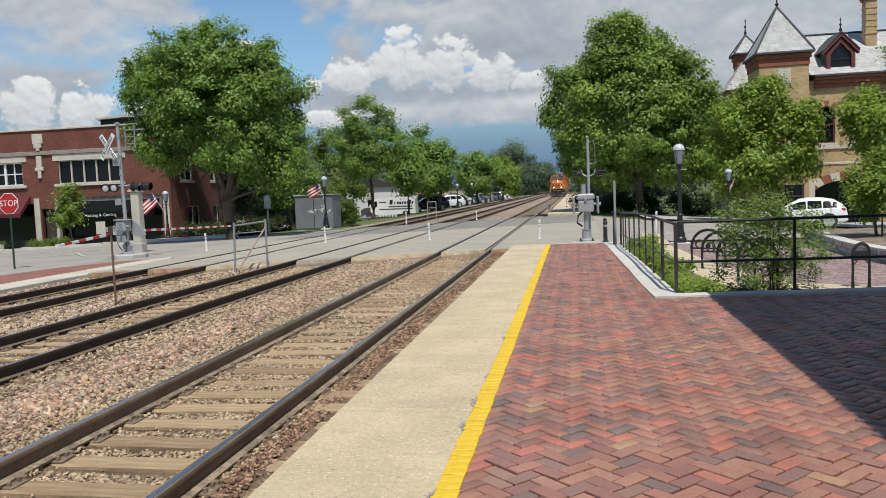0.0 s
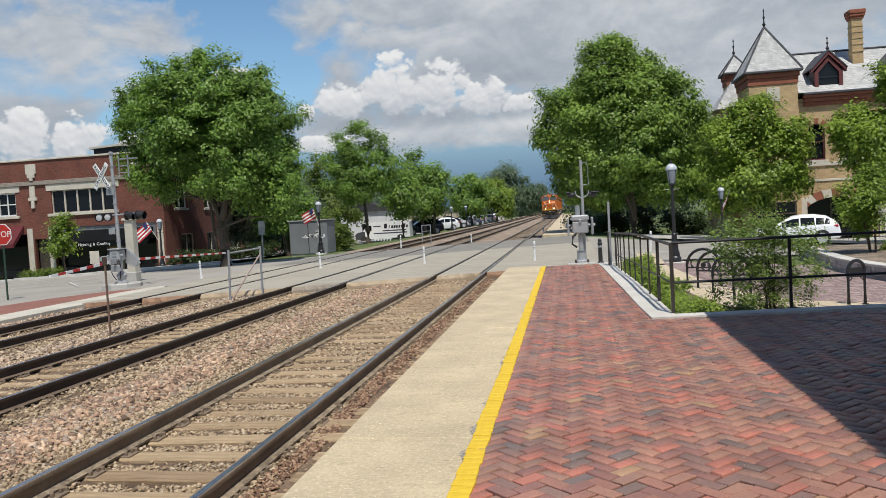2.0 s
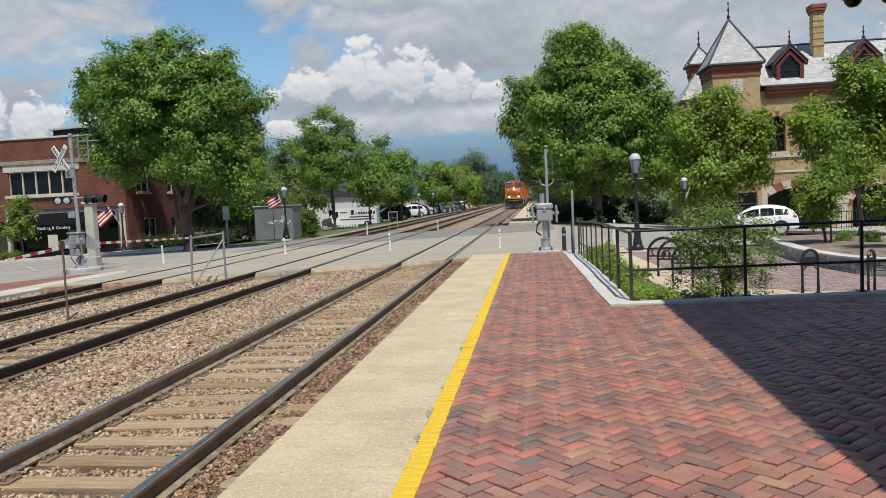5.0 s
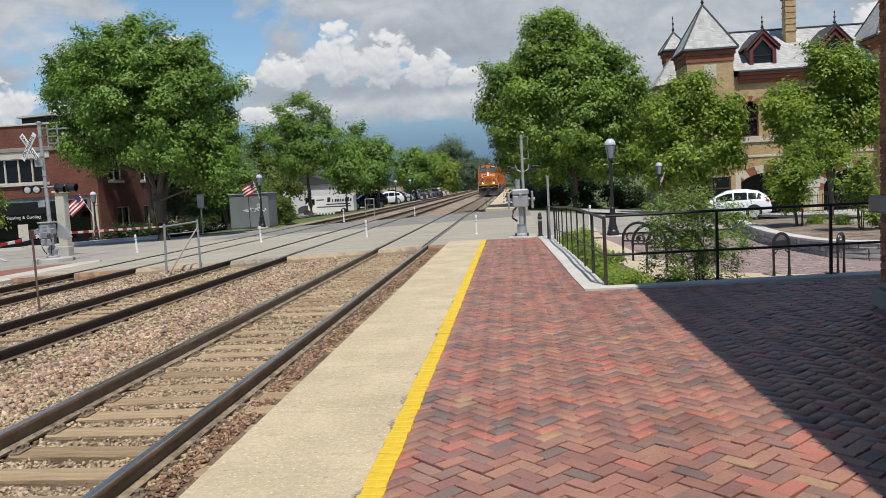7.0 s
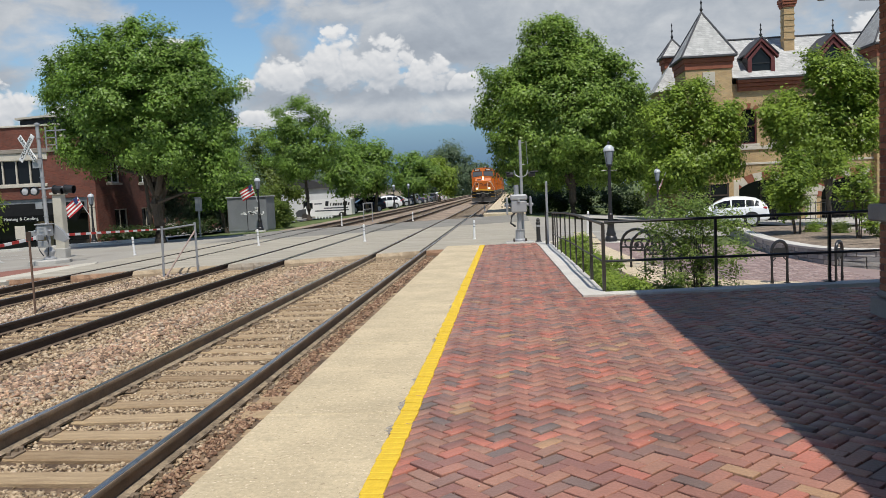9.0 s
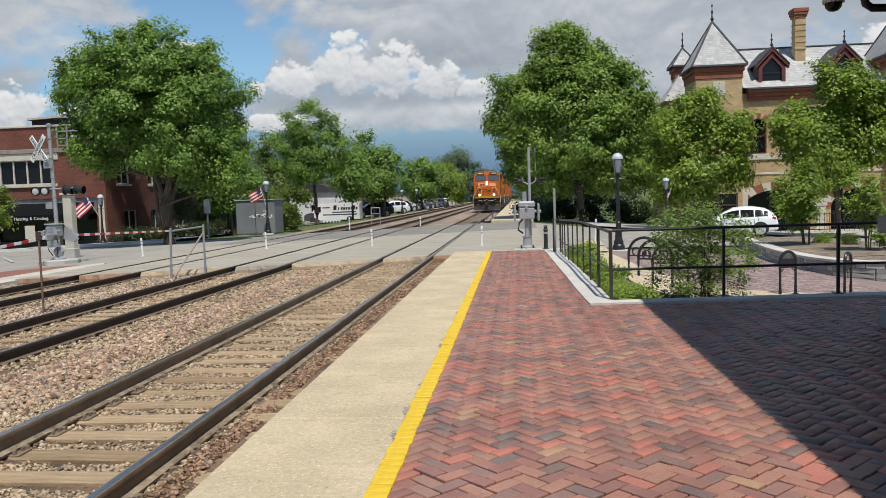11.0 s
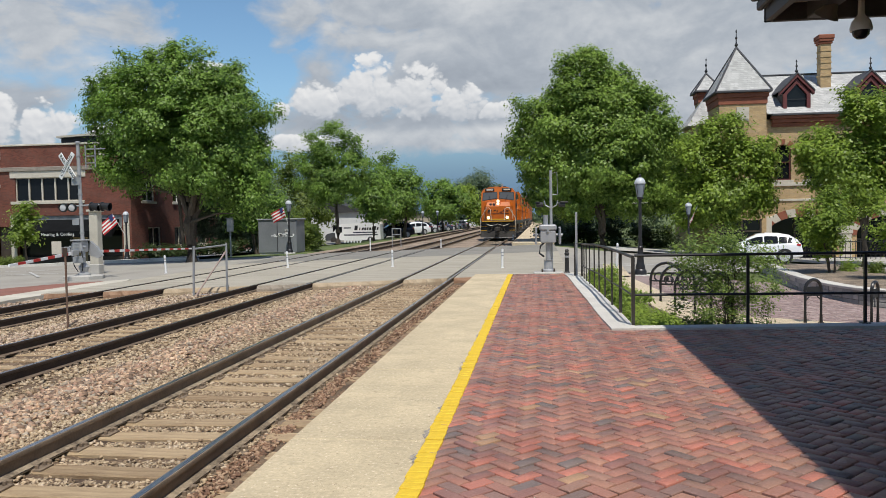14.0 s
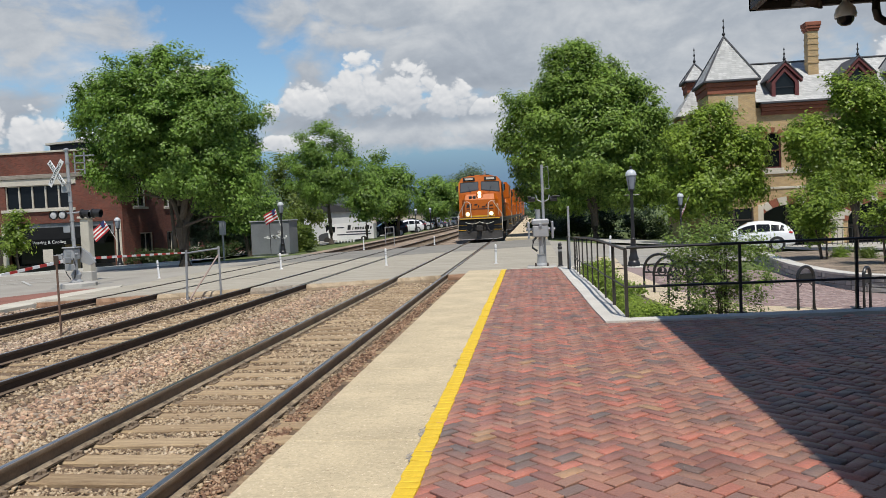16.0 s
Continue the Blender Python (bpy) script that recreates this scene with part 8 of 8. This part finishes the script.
part("bubble", Geo().lathe([(0.01, -0.055), (0.05, -0.045), (0.085, -0.005), (0.095, 0.05)], 16), DARK_GLASS, dome, "dark smoked bubble", smooth=True)
pipe = thing("conduit", "dark bent conduit under the canopy", "pipe", pose(3.95, 9.3, EZ - 0.3))
part("tube", Geo().tube([(0.0, 0, 0.52), (0.0, 0, 0.14), (0.02, 0, 0.05), (0.09, 0, 0.0), (0.5, 0, -0.02)], 0.045, 10), BLACK_IRON, pipe, smooth=True)

# ---- crossing signal and small things on the left ----
RED_PAINT = paint("red reflective paint", (0.46, 0.025, 0.02), 0.45)
LENS_PALE = paint("pale unlit lens", (0.50, 0.50, 0.50), 0.3)
sg = thing("crossing_signal", "silver railway crossing signal with crossbuck, lamps and lowered gate", "crossing signal", pose(-16.63, 26.0, -0.42))
part("pad", Geo().lathe([(0.72, -0.1), (0.72, 0.14), (0.68, 0.17)], 8), CONCRETE_GREY, sg, "octagonal concrete pad")
part("pedestal", Geo().lathe([(0.22, 0.17), (0.22, 0.21), (0.13, 0.28), (0.19, 0.46), (0.10, 0.6)], 14), SILVER, sg, smooth=True)
part("mast", Geo().cyl((0, 0, 0.5), (-0.08, 0, 4.98), 0.07, 0.06, 14), SILVER, sg, smooth=True)
part("mast_cap", Geo().lathe([(0.1, 0), (0.1, 0.05), (0.03, 0.09)], 12, (-0.08, 0, 4.97)), GREY_METAL, sg)
mech = part("mechanism", Geo().box(-0.32, -0.22, 1.0, 0.08, 0.24, 1.42, 0.05).box(-0.38, -0.16, 1.1, -0.32, 0.16, 1.34, 0.03), SILVER, sg, "silver gate mechanism case")
part("counterweight", Geo().box(-0.95, -0.34, 1.02, -0.45, -0.26, 1.2, 0.02).box(-0.95, 0.26, 1.02, -0.45, 0.34, 1.2, 0.02), GREY_METAL, sg)
part("plate", Geo().box(-1.0, -0.38, 0.95, -0.62, -0.35, 1.42, 0.01), TRIM_STONE, sg, "pale number plate with bars")
part("arm_bracket", Geo().prism([(0.0, 0.9), (0.38, 0.76), (0.55, 0.86), (0.36, 1.18), (0.08, 1.4)], "y", 0.28, 0.42), SILVER, sg, "silver arm bracket")

part("junction_box", Geo().box(-0.24, -0.32, 0.62, 0.16, -0.12, 0.86, 0.02), GREY_METAL, sg)
part("crank", Geo().cyl((-0.46, -0.1, 1.2), (0.2, -0.1, 1.2), 0.05, n=10).cyl((-0.46, -0.1, 1.2), (-0.46, -0.14, 0.95), 0.035, n=8), GREY_METAL, mech)
part("lid", Geo().box(-0.36, -0.26, 1.421, 0.12, 0.28, 1.47, 0.02), SILVER, mech, "silver case lid")
for z in (1.08, 1.18, 1.30):
    part("hinge", Geo().box(-0.2, -0.245, z, -0.02, -0.221, z + 0.035), GREY_METAL, mech)
part("cable", Geo().tube([(0.05, -0.2, 1.05), (0.16, -0.3, 0.85), (0.14, -0.28, 0.55), (0.05, -0.2, 0.32)], 0.022, 6), BLACK_IRON, sg)
part("cable", Geo().tube([(-0.15, -0.24, 1.0), (-0.28, -0.3, 0.8), (-0.2, -0.26, 0.5), (-0.1, -0.2, 0.3)], 0.018, 6), BLACK_IRON, sg)
for k in range(5):
    part("mast_band", Geo().lathe([(0.082, 0), (0.085, 0.02), (0.082, 0.04)], 12, (-0.08 * (1.7 + 0.7 * k) / 5, 0, 1.7 + 0.7 * k)), GREY_METAL, sg)


def striped_arm(root, p0, p1, w0, w1, stripes, name="gate_arm"):
    """A tapering gate arm in red and white bands."""
    a, b = Vector(p0), Vector(p1)
    for k in range(stripes):
        u0, u1 = k / stripes, (k + 1) / stripes
        q0, q1 = a.lerp(b, u0), a.lerp(b, u1)
        h0, h1 = w0 + (w1 - w0) * u0, w0 + (w1 - w0) * u1
        d = (b - a).normalized()
        n_ = Vector((-d.y, d.x, 0)).normalized() * 0.03
        vs = []
        for q, h in ((q0, h0), (q1, h1)):
            vs += [q - n_ - Vector((0, 0, h)), q + n_ - Vector((0, 0, h)), q + n_ + Vector((0, 0, h)), q - n_ + Vector((0, 0, h))]
        part("band", Geo().add(vs, [(0, 1, 5, 4), (1, 2, 6, 5), (2, 3, 7, 6), (3, 0, 4, 7), (0, 1, 2, 3), (4, 5, 6, 7)]), WHITE_PAINT if k % 2 == 0 else RED_PAINT, root)


arm = part("gate_arm", Geo().box(-0.03, 0.4, 0.9, 0.03, 0.9, 1.15, 0.01), SILVER, sg, "lowered red and white gate arm")
striped_arm(arm, (0.05, 0.8, 1.0), (0.05, 8.6, 0.78), 0.05, 0.036, 21)
arm = part("gate_arm", Geo().box(-0.03, -0.7, 0.9, 0.03, -0.3, 1.1, 0.01), SILVER, sg, "short red and white sidewalk arm")
striped_arm(arm, (-0.05, -0.5, 1.0), (-0.05, -3.9, 0.76), 0.055, 0.04, 9)
for a in (1, -1):
    blade = part("crossbuck_blade", Geo().box(-0.56, -0.012, -0.10, 0.56, 0.012, 0.10, 0.006), WHITE_PAINT, sg, "white crossbuck blade with black letters", m=pose(-0.44, -0.12 - (0.03 if a == -1 else 0.0), 4.16, 0, 52 * a, -16))
    if a == 1:
        txt = (("RAIL", -0.31), ("ROAD", 0.31))
    else:
        txt = (("CROSSING", 0.0),)
    for w, off in txt:
        me = words(w, 0.17, 0.003, spacing=1.12)
        me.materials.append(BLACK_IRON)
        part("letters", me, None, blade, m=pose(off, -0.018, 0, 90))
for x in (-0.60, -0.26):
    lp = part("flasher", Geo().cyl((x, -0.14, 2.64), (x, -0.2, 2.64), 0.16, n=20), BLACK_PAINT, sg, "round flasher with black hood")
    part("lens", Geo().lathe([(0.135, 0), (0.12, 0.03), (0.01, 0.05)], 16, (0, 0, 0), pose(x, -0.2, 2.64, 90)), LENS_PALE, lp, "pale unlit lens")
    part("hood", Geo().cyl((x, -0.2, 2.64), (x, -0.26, 2.64), 0.15, 0.155, 16, False), BLACK_PAINT, lp)
for y_, x in ((0.1, 0.3), (0.1, 0.72)):
    lp = part("flasher", Geo().cyl((x, y_, 2.66), (x + 0.04, y_, 2.66), 0.17, n=20), BLACK_PAINT, sg, "black flasher turned to the street")
    part("hood", Geo().cyl((x, y_, 2.68), (x + 0.32, y_, 2.64), 0.13, 0.15, 16, False), BLACK_PAINT, lp)
part("crossarm", Geo().cyl((-0.7, -0.08, 2.68), (0.8, 0.05, 2.74), 0.03, n=8), SILVER, sg)
part("plate", Geo().box(-0.3, -0.12, 3.45, 0.02, -0.10, 3.75, 0.004), GREY_METAL, sg, "grey square plate seen from behind")
part("plate", Geo().box(-0.32, -0.12, 2.0, -0.06, -0.10, 2.25, 0.004), GREY_METAL, sg)
part("ladder", Geo().box(0.12, 0.1, 4.1, 0.16, 0.13, 4.9).box(0.5, 0.1, 4.1, 0.54, 0.13, 4.9).box(0.12, 0.1, 4.25, 0.54, 0.13, 4.28).box(0.12, 0.1, 4.5, 0.54, 0.13, 4.53).box(0.12, 0.1, 4.75, 0.9, 0.13, 4.79), GREY_METAL, sg, "grey work platform rails")

post = thing("stop_sign", "red octagonal stop sign on a dark green post", "sign", pose(-19.75, 23.9, -0.53))
part("post", Geo().box(-0.03, 0.0, 0, 0.03, 0.03, 2.7), paint("dark green post paint", (0.02, 0.05, 0.03), 0.6), post)
oct_ = [(0.40 * math.cos(math.pi / 8 + k * math.pi / 4), 2.32 + 0.40 * math.sin(math.pi / 8 + k * math.pi / 4)) for k in range(8)]
face = part("border", Geo().prism(oct_, "y", -0.022, -0.01), WHITE_PAINT, post)
part("face", Geo().prism([(x * 0.93, 2.32 + (z - 2.32) * 0.93) for x, z in oct_], "y", -0.027, -0.0221), RED_PAINT, face, "red face")
me = words("STOP", 0.30, 0.003)
me.materials.append(WHITE_PAINT)
part("letters", me, None, face, m=pose(0, -0.03, 2.32, 90))

col = thing("stone_pier", "tall pale concrete pier by the shops' sidewalk", "pier", pose(-18.6, 30.0, -0.5))
part("shaft", Geo().box(-0.19, -0.19, 0, 0.19, 0.19, 2.62, 0.03), CONCRETE, col)
part("foot", Geo().box(-0.215, -0.215, 0, 0.215, 0.215, 0.42, 0.03), CONCRETE_GREY, col)
part("cap", Geo().box(-0.26, -0.26, 2.621, 0.26, 0.26, 2.72, 0.02), CONCRETE, col)

gate = thing("pipe_frame", "grey pipe frame with a diagonal brace between the tracks", "barrier", pose(0, 0, 0))
a, b = (-9.24, 19.3), (-8.76, 20.4)
part("post", Geo().cyl((*a, -0.6), (a[0] + 0.05, a[1], 0.98), 0.032, n=8), GREY_METAL, gate, smooth=True)
part("post", Geo().cyl((*b, -0.6), (*b, 1.02), 0.032, n=8), GREY_METAL, gate, smooth=True)
part("top_bar", Geo().cyl((a[0] + 0.05, a[1], 0.9), (*b, 0.96), 0.024, n=8), GREY_METAL, gate, smooth=True)
part("brace", Geo().cyl((a[0] + 0.05, a[1] + 0.05, -0.35), (*b, 0.80), 0.022, n=8), paint("weathered pink pipe", (0.36, 0.27, 0.23), 0.6), gate, smooth=True)
part("bottom_wire", Geo().tube([(a[0], a[1], -0.35), (*b, -0.38)], 0.01, 4), GREY_METAL, gate)
sp = thing("marker_post", "thin rusty steel marker post in the ballast", "post", pose(-9.02, 13.5, -0.45))
part("shaft", Geo().box(-0.018, -0.012, 0, 0.018, 0.012, 1.52, 0.003), surface("rusty post", (0.10, 0.06, 0.04), (0.22, 0.14, 0.10), 0.9, 5, 40, 0.2), sp)
part("head", Geo().box(-0.05, -0.016, 1.45, 0.05, 0.0, 1.62, 0.004), RUST, sp)

# sidewalk and planters before the shops
walkway = thing("sidewalk", "pale concrete sidewalk before the brick shops", "sidewalk", kind="structure")
part("paving", Geo().patch((-62, 45.6), (-19.5, 41.2), (-19.5, 44.0), (-62, 50.0), 20, 3, over(0.12)), CONCRETE_GREY, walkway)
part("paving", Geo().patch((-28.3, 43.0), (-19.5, 42.0), (-21.5, 75), (-28.2, 75), 6, 12, over(0.10)), CONCRETE_GREY, walkway)
for k in range(14):
    x0, x1 = -62 + k * 3.05, -62 + (k + 1) * 3.05 - 0.012
    y0, y1 = 45.45 - 0.1035 * (x0 + 62), 45.45 - 0.1035 * (x1 + 62)
    part("kerb", Geo().prism([(x0, y0), (x1, y1), (x1, y1 + 0.16), (x0, y0 + 0.16)], "z", land(x0, y0) - 0.2, land((x0 + x1) / 2, y0) + 0.15), WHITE_CONCRETE, walkway)
low = thing("planter_wall", "low concrete planter wall before the shops", "planter", pose(0, 0, 0))
part("wall", Geo().prism([(-44, 45.6), (-38, 45.0), (-38, 45.3), (-44, 45.9)], "z", -1.6, -0.75), CONCRETE, low)
mound([(-36.5 + 0.8 * k, 46.2 - 0.08 * k, 0.5, 0.45) for k in range(4)] + [(-44 + 0.9 * k, 46.6, 0.5, 0.5) for k in range(6)], lambda x, y: land(x, y) + 0.12, LEAF_LIME, 40, 26, 0.06, 0.16, 200, "flower_bed", "low green planting before the shopfronts", "plants")
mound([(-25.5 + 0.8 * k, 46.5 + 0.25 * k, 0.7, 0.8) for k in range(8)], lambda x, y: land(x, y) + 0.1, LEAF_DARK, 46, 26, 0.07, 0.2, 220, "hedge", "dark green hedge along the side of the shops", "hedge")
# crown widened and set behind the maple to throw shade on the wall
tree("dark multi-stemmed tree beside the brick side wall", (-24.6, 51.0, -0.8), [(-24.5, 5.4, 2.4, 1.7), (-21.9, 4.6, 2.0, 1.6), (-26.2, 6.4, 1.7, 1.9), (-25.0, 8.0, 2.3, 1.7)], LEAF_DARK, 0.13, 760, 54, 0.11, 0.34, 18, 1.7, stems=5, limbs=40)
tree("leaning dark-stemmed tree behind the utility cabinet", (-19.3, 50.5, -0.6), [(-19.4, 3.0, 1.6, 2.0), (-18.4, 1.8, 1.3, 1.5), (-20.6, 2.4, 1.2, 1.8)], LEAF_MAPLE, 0.10, 240, 44, 0.11, 0.32, 19, stems=5, limbs=40)
mound([(-15.4, 49.5, 0.6, 1.7), (-16.3, 51, 0.8, 2.6), (-15.4, 50.8, 0.6, 1.4), (-17.0, 52.5, 1.0, 3.2)], land, LEAF_LIME, 80, 34, 0.075, 0.2, 240, "shrub", "bright green climbing shrub beside the cabinet", "shrub")

cab_ = thing("utility_cabinet", "large grey metal railway utility cabinet with worn markings", "utility cabinet", pose(-16.5, 47.3, -0.45))
part("body", Geo().box(-1.25, -0.85, 0.05, 1.25, 0.85, 2.12, 0.02), surface("grey cabinet steel", (0.17, 0.18, 0.19), (0.27, 0.28, 0.29), 0.55, 0.8, 30, 0.1, 0.2), cab_)
part("roof", Geo().box(-1.32, -0.92, 2.121, 1.32, 0.92, 2.2, 0.02), GREY_METAL, cab_)
part("plinth", Geo().box(-1.2, -0.8, -0.2, 1.2, 0.8, 0.049), CONCRETE_GREY, cab_)
rng = random.Random(8)
for k in range(16):
    x, z = rng.uniform(-0.6, 1.0), rng.uniform(0.95, 1.5) if k > 6 else 1.05 + 0.02 * k
    w = rng.uniform(0.06, 0.24)
    part("marking_bar", Geo().box(x, -0.862, z, x + w, -0.852, z + rng.uniform(0.05, 0.2)), WHITE_PAINT, cab_)
part("door_seam", Geo().box(-0.02, -0.86, 0.1, 0.02, -0.851, 2.05), BLACK_IRON, cab_)

# van, cars and low buildings along the tracks
van = thing("van", "white delivery van with blue-black lettering parked by the tracks", "van", pose(-20.0, 81.0, -0.95, 0, 0, 2))
prof = [(-3.0, 0.35), (-3.0, 0.85), (-2.75, 1.05), (-2.25, 1.15), (-1.55, 1.95), (-1.25, 2.12), (2.75, 2.2), (2.95, 2.05), (3.0, 0.4)]
part("body", Geo().prism(prof, "y", -0.98, 0.98), paint("white van paint", (0.80, 0.80, 0.78), 0.35, 0, 0.05), van)
part("bonnet", Geo().prism([(-3.03, 0.33), (-3.03, 0.88), (-2.76, 1.08), (-2.2, 1.18), (-1.95, 1.18), (-1.95, 0.33)], "y", -0.985, 0.985), paint("dark bonnet", (0.06, 0.065, 0.07), 0.35), van, "dark grey van front")
part("windscreen", Geo().add([(-2.2, -0.85, 1.22), (-2.2, 0.85, 1.22), (-1.58, 0.85, 1.95), (-1.58, -0.85, 1.95)], [(0, 1, 2, 3)]), DARK_GLASS, van)
part("side_window", Geo().box(-1.9, -0.99, 1.2, -1.2, -0.975, 1.8), DARK_GLASS, van)
for x in (-2.1, 1.9):
    for s in (-1, 1):
        part("wheel", Geo().lathe([(0.1, -0.12), (0.36, -0.12), (0.36, 0.12), (0.1, 0.12)], 18, (0, 0, 0), pose(x, s * 0.9, 0.36, 90)), GRIME, van)
for k, (w_, h_) in enumerate(((0.42, 0.50), (0.12, 0.30), (0.26, 0.28), (0.26, 0.28), (0.22, 0.28), (0.22, 0.28), (0.12, 0.30), (0.24, 0.42), (0.24, 0.28))):
    x0 = 0.15 + (0.0 if k == 0 else 0.52 + 0.27 * (k - 1))
    part("emblem", Geo().prism([(x0, 1.42), (x0 + w_ * 0.8, 1.42), (x0 + w_ * 0.8 + 0.06, 1.42 + h_), (x0 + 0.06, 1.42 + h_)], "y", -0.99, -0.981), BLACK_IRON, van, "dark slanted emblem shape")
for x0, x1, z in ((0.0, 2.6, 1.12), (-1.0, 2.7, 0.86), (-1.0, -0.2, 1.62)):
    part("lettering_bar", Geo().box(x0, -0.99, z, x1, -0.981, z + 0.12), paint("dark lettering", (0.05, 0.05, 0.07), 0.6), van)
car("parked_car", "dark blue sport utility car parked by the tracks", "car", (-16.4, 84.5, -0.5), 25, (0.015, 0.02, 0.03), 4.6, 1.85, 1.75)
car("parked_car", "white pickup-sized car parked by the tracks", "car", (-16.3, 96.0, -0.48), 30, (0.75, 0.76, 0.76), 4.8, 1.85, 1.7)
cols = [(0.03, 0.03, 0.035), (0.45, 0.46, 0.47), (0.7, 0.7, 0.7), (0.05, 0.06, 0.09), (0.3, 0.31, 0.32), (0.74, 0.74, 0.73), (0.12, 0.12, 0.13), (0.6, 0.6, 0.6), (0.76, 0.76, 0.76)]
names = ["black", "silver", "white", "navy", "grey", "white", "charcoal", "silver", "white"]
for k, c in enumerate(cols):
    car("parked_car", names[k] + " car in the row along the tracks", "car", (-17.0 + 0.22 * k, 104.0 + 6.2 * k, -0.5), 28, c, 4.5, 1.8, 1.5 if k % 2 else 1.7, "sedan" if k % 2 else "suv")
lot = thing("parking_lot", "pale asphalt parking strip along the tracks", "parking lot", kind="structure")
part("paving", Geo().patch((-40, 70), (-18.5, 66), (-14.8, 190), (-40, 190), 8, 12, over(0.03)), ASPHALT, lot)
bld = thing("low_building", "white low building behind the van", "building", pose(-26.5, 92, -1.1))
part("wall", Geo().box(-4, 0, 0, 5.5, 6, 3.6), paint("white siding", (0.66, 0.67, 0.67), 0.8), bld)
part("roof", Geo().prism([(-4.3, 3.6), (5.8, 3.6), (0.7, 5.0)], "y", -0.3, 6.3), ROOF_TAR, bld)
part("door", Geo().box(1.0, -0.04, 0, 2.2, -0.004, 2.1), DARK_GLASS, bld)
part("window", Geo().box(-2.2, -0.04, 1.0, -0.8, -0.004, 2.2), DARK_GLASS, bld)
bld = thing("low_building", "low beige building beyond the parked cars", "building", pose(-26, 118, -1.0))
part("wall", Geo().box(-2, 0, 0, 9, 8, 3.3), paint("beige stucco", (0.50, 0.43, 0.32), 0.85), bld)
part("roof", Geo().box(-2.3, -0.3, 3.31, 9.3, 8.3, 3.55), ROOF_TAR, bld)
for k in range(4):
    part("window", Geo().box(-1 + 2.5 * k, -0.04, 1.0, 0.4 + 2.5 * k, -0.004, 2.3), DARK_GLASS, bld)
pf = thing("picket_fence", "short white picket fence by the van", "fence", pose(-15.9, 66.5, -0.45))
for k in range(6):
    part("picket", Geo().box(-1.5 + 0.28 * k, -0.015, 0, -1.38 + 0.28 * k, 0.015, 0.55), WHITE_PAINT, pf)
part("rail", Geo().box(-1.55, 0.016, 0.15, 0.1, 0.05, 0.21).box(-1.55, 0.016, 0.4, 0.1, 0.05, 0.46), WHITE_PAINT, pf)

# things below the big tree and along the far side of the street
# the shrubs' dark leaf colour also stands in for shade under the tree
mound([(2.5, 57, 1.6, 1.6), (4.5, 57.5, 1.8, 2.0), (6.5, 57, 1.6, 1.8), (1.0, 60, 1.4, 1.5), (8.5, 57.5, 1.5, 1.5), (2.5, 63, 1.8, 2.6)], land, LEAF_DARK, 90, 34, 0.1, 0.28, 260, "shrub", "shrubs below the large tree, shade put into their dark leaves", "shrub")
fence = thing("iron_fence", "black iron fence before the tower building's terrace", "fence", pose(0, 0, 0))
for k in range(60):
    part("bar", Geo().cyl((11.5 + 0.3 * k, 50.6, -1.5), (11.5 + 0.3 * k, 50.6, -0.2), 0.018, n=5), BLACK_IRON, fence)
part("rail", Geo().box(11.4, 50.58, -0.32, 29.4, 50.62, -0.27).box(11.4, 50.58, -1.3, 29.4, 50.62, -1.25), BLACK_IRON, fence)
sw = thing("far_sidewalk", "concrete sidewalk and kerb before the tower building", "sidewalk", kind="structure")
part("paving", Geo().patch((4.0, 46.0), (40, 43.6), (40, 53.0), (4.0, 53.0), 14, 4, over(0.10)), CONCRETE_GREY, sw)
part("kerb", Geo().patch((4.4, 45.4), (11, 44.6), (11, 44.8), (4.4, 45.6), 8, 1, over(0.16)).patch((11, 44.6), (60, 43.1), (60, 43.3), (11, 44.8), 20, 1, over(0.16)), WHITE_CONCRETE, sw)

# road markings
FADED = surface("faded road paint", (0.36, 0.355, 0.34), (0.62, 0.61, 0.58), 0.9, 3.0, 30, 0.2, spread=0.8)
marks = thing("road_markings", "faded white paint lines on the street", "road marking", kind="structure")
for a, b, w in (((-18.0, 31.0), (-30.0, 32.8), 0.14), ((-22.0, 35.0), (-40.0, 37.5), 0.14), ((-20.5, 29.0), (-24.5, 34.0), 0.12), ((1.6, 30.2), (11.0, 37.6), 0.14), ((1.4, 31.2), (11.0, 38.6), 0.14)):
    d = (Vector(b) - Vector(a)).normalized()
    n_ = Vector((-d.y, d.x)) * w
    part("line", Geo().patch(a, b, (b[0] + n_.x, b[1] + n_.y), (a[0] + n_.x, a[1] + n_.y), 12, 1, over(0.03)), FADED, marks)

# small railway furniture across the street
relay = thing("relay_box", "grey steel relay box on a slim post", "relay box", pose(-18.7, 44.3, -0.62))
part("post", Geo().cyl((0, 0, 0), (0, 0, 2.0), 0.05, n=10), GREY_METAL, relay, smooth=True)
part("box", Geo().box(-0.17, -0.13, 1.62, 0.17, 0.13, 2.42, 0.02), GREY_METAL, relay)
part("lid", Geo().box(-0.20, -0.16, 2.421, 0.20, 0.16, 2.46, 0.01), GREY_METAL, relay)
frame_ = thing("pipe_frame", "small grey two-post pipe frame beside the far tracks", "barrier", pose(-10.4, 53.0, -0.5))
for x in (0.0, 0.62):
    part("post", Geo().cyl((x, 0, 0), (x, 0, 1.45), 0.035, n=8), GREY_METAL, frame_, smooth=True)
part("top_bar", Geo().cyl((-0.03, 0, 1.42), (0.65, 0, 1.42), 0.03, n=8), GREY_METAL, frame_, smooth=True)
part("mid_bar", Geo().cyl((0, 0, 1.0), (0.62, 0, 1.0), 0.022, n=8), GREY_METAL, frame_, smooth=True)
motions()
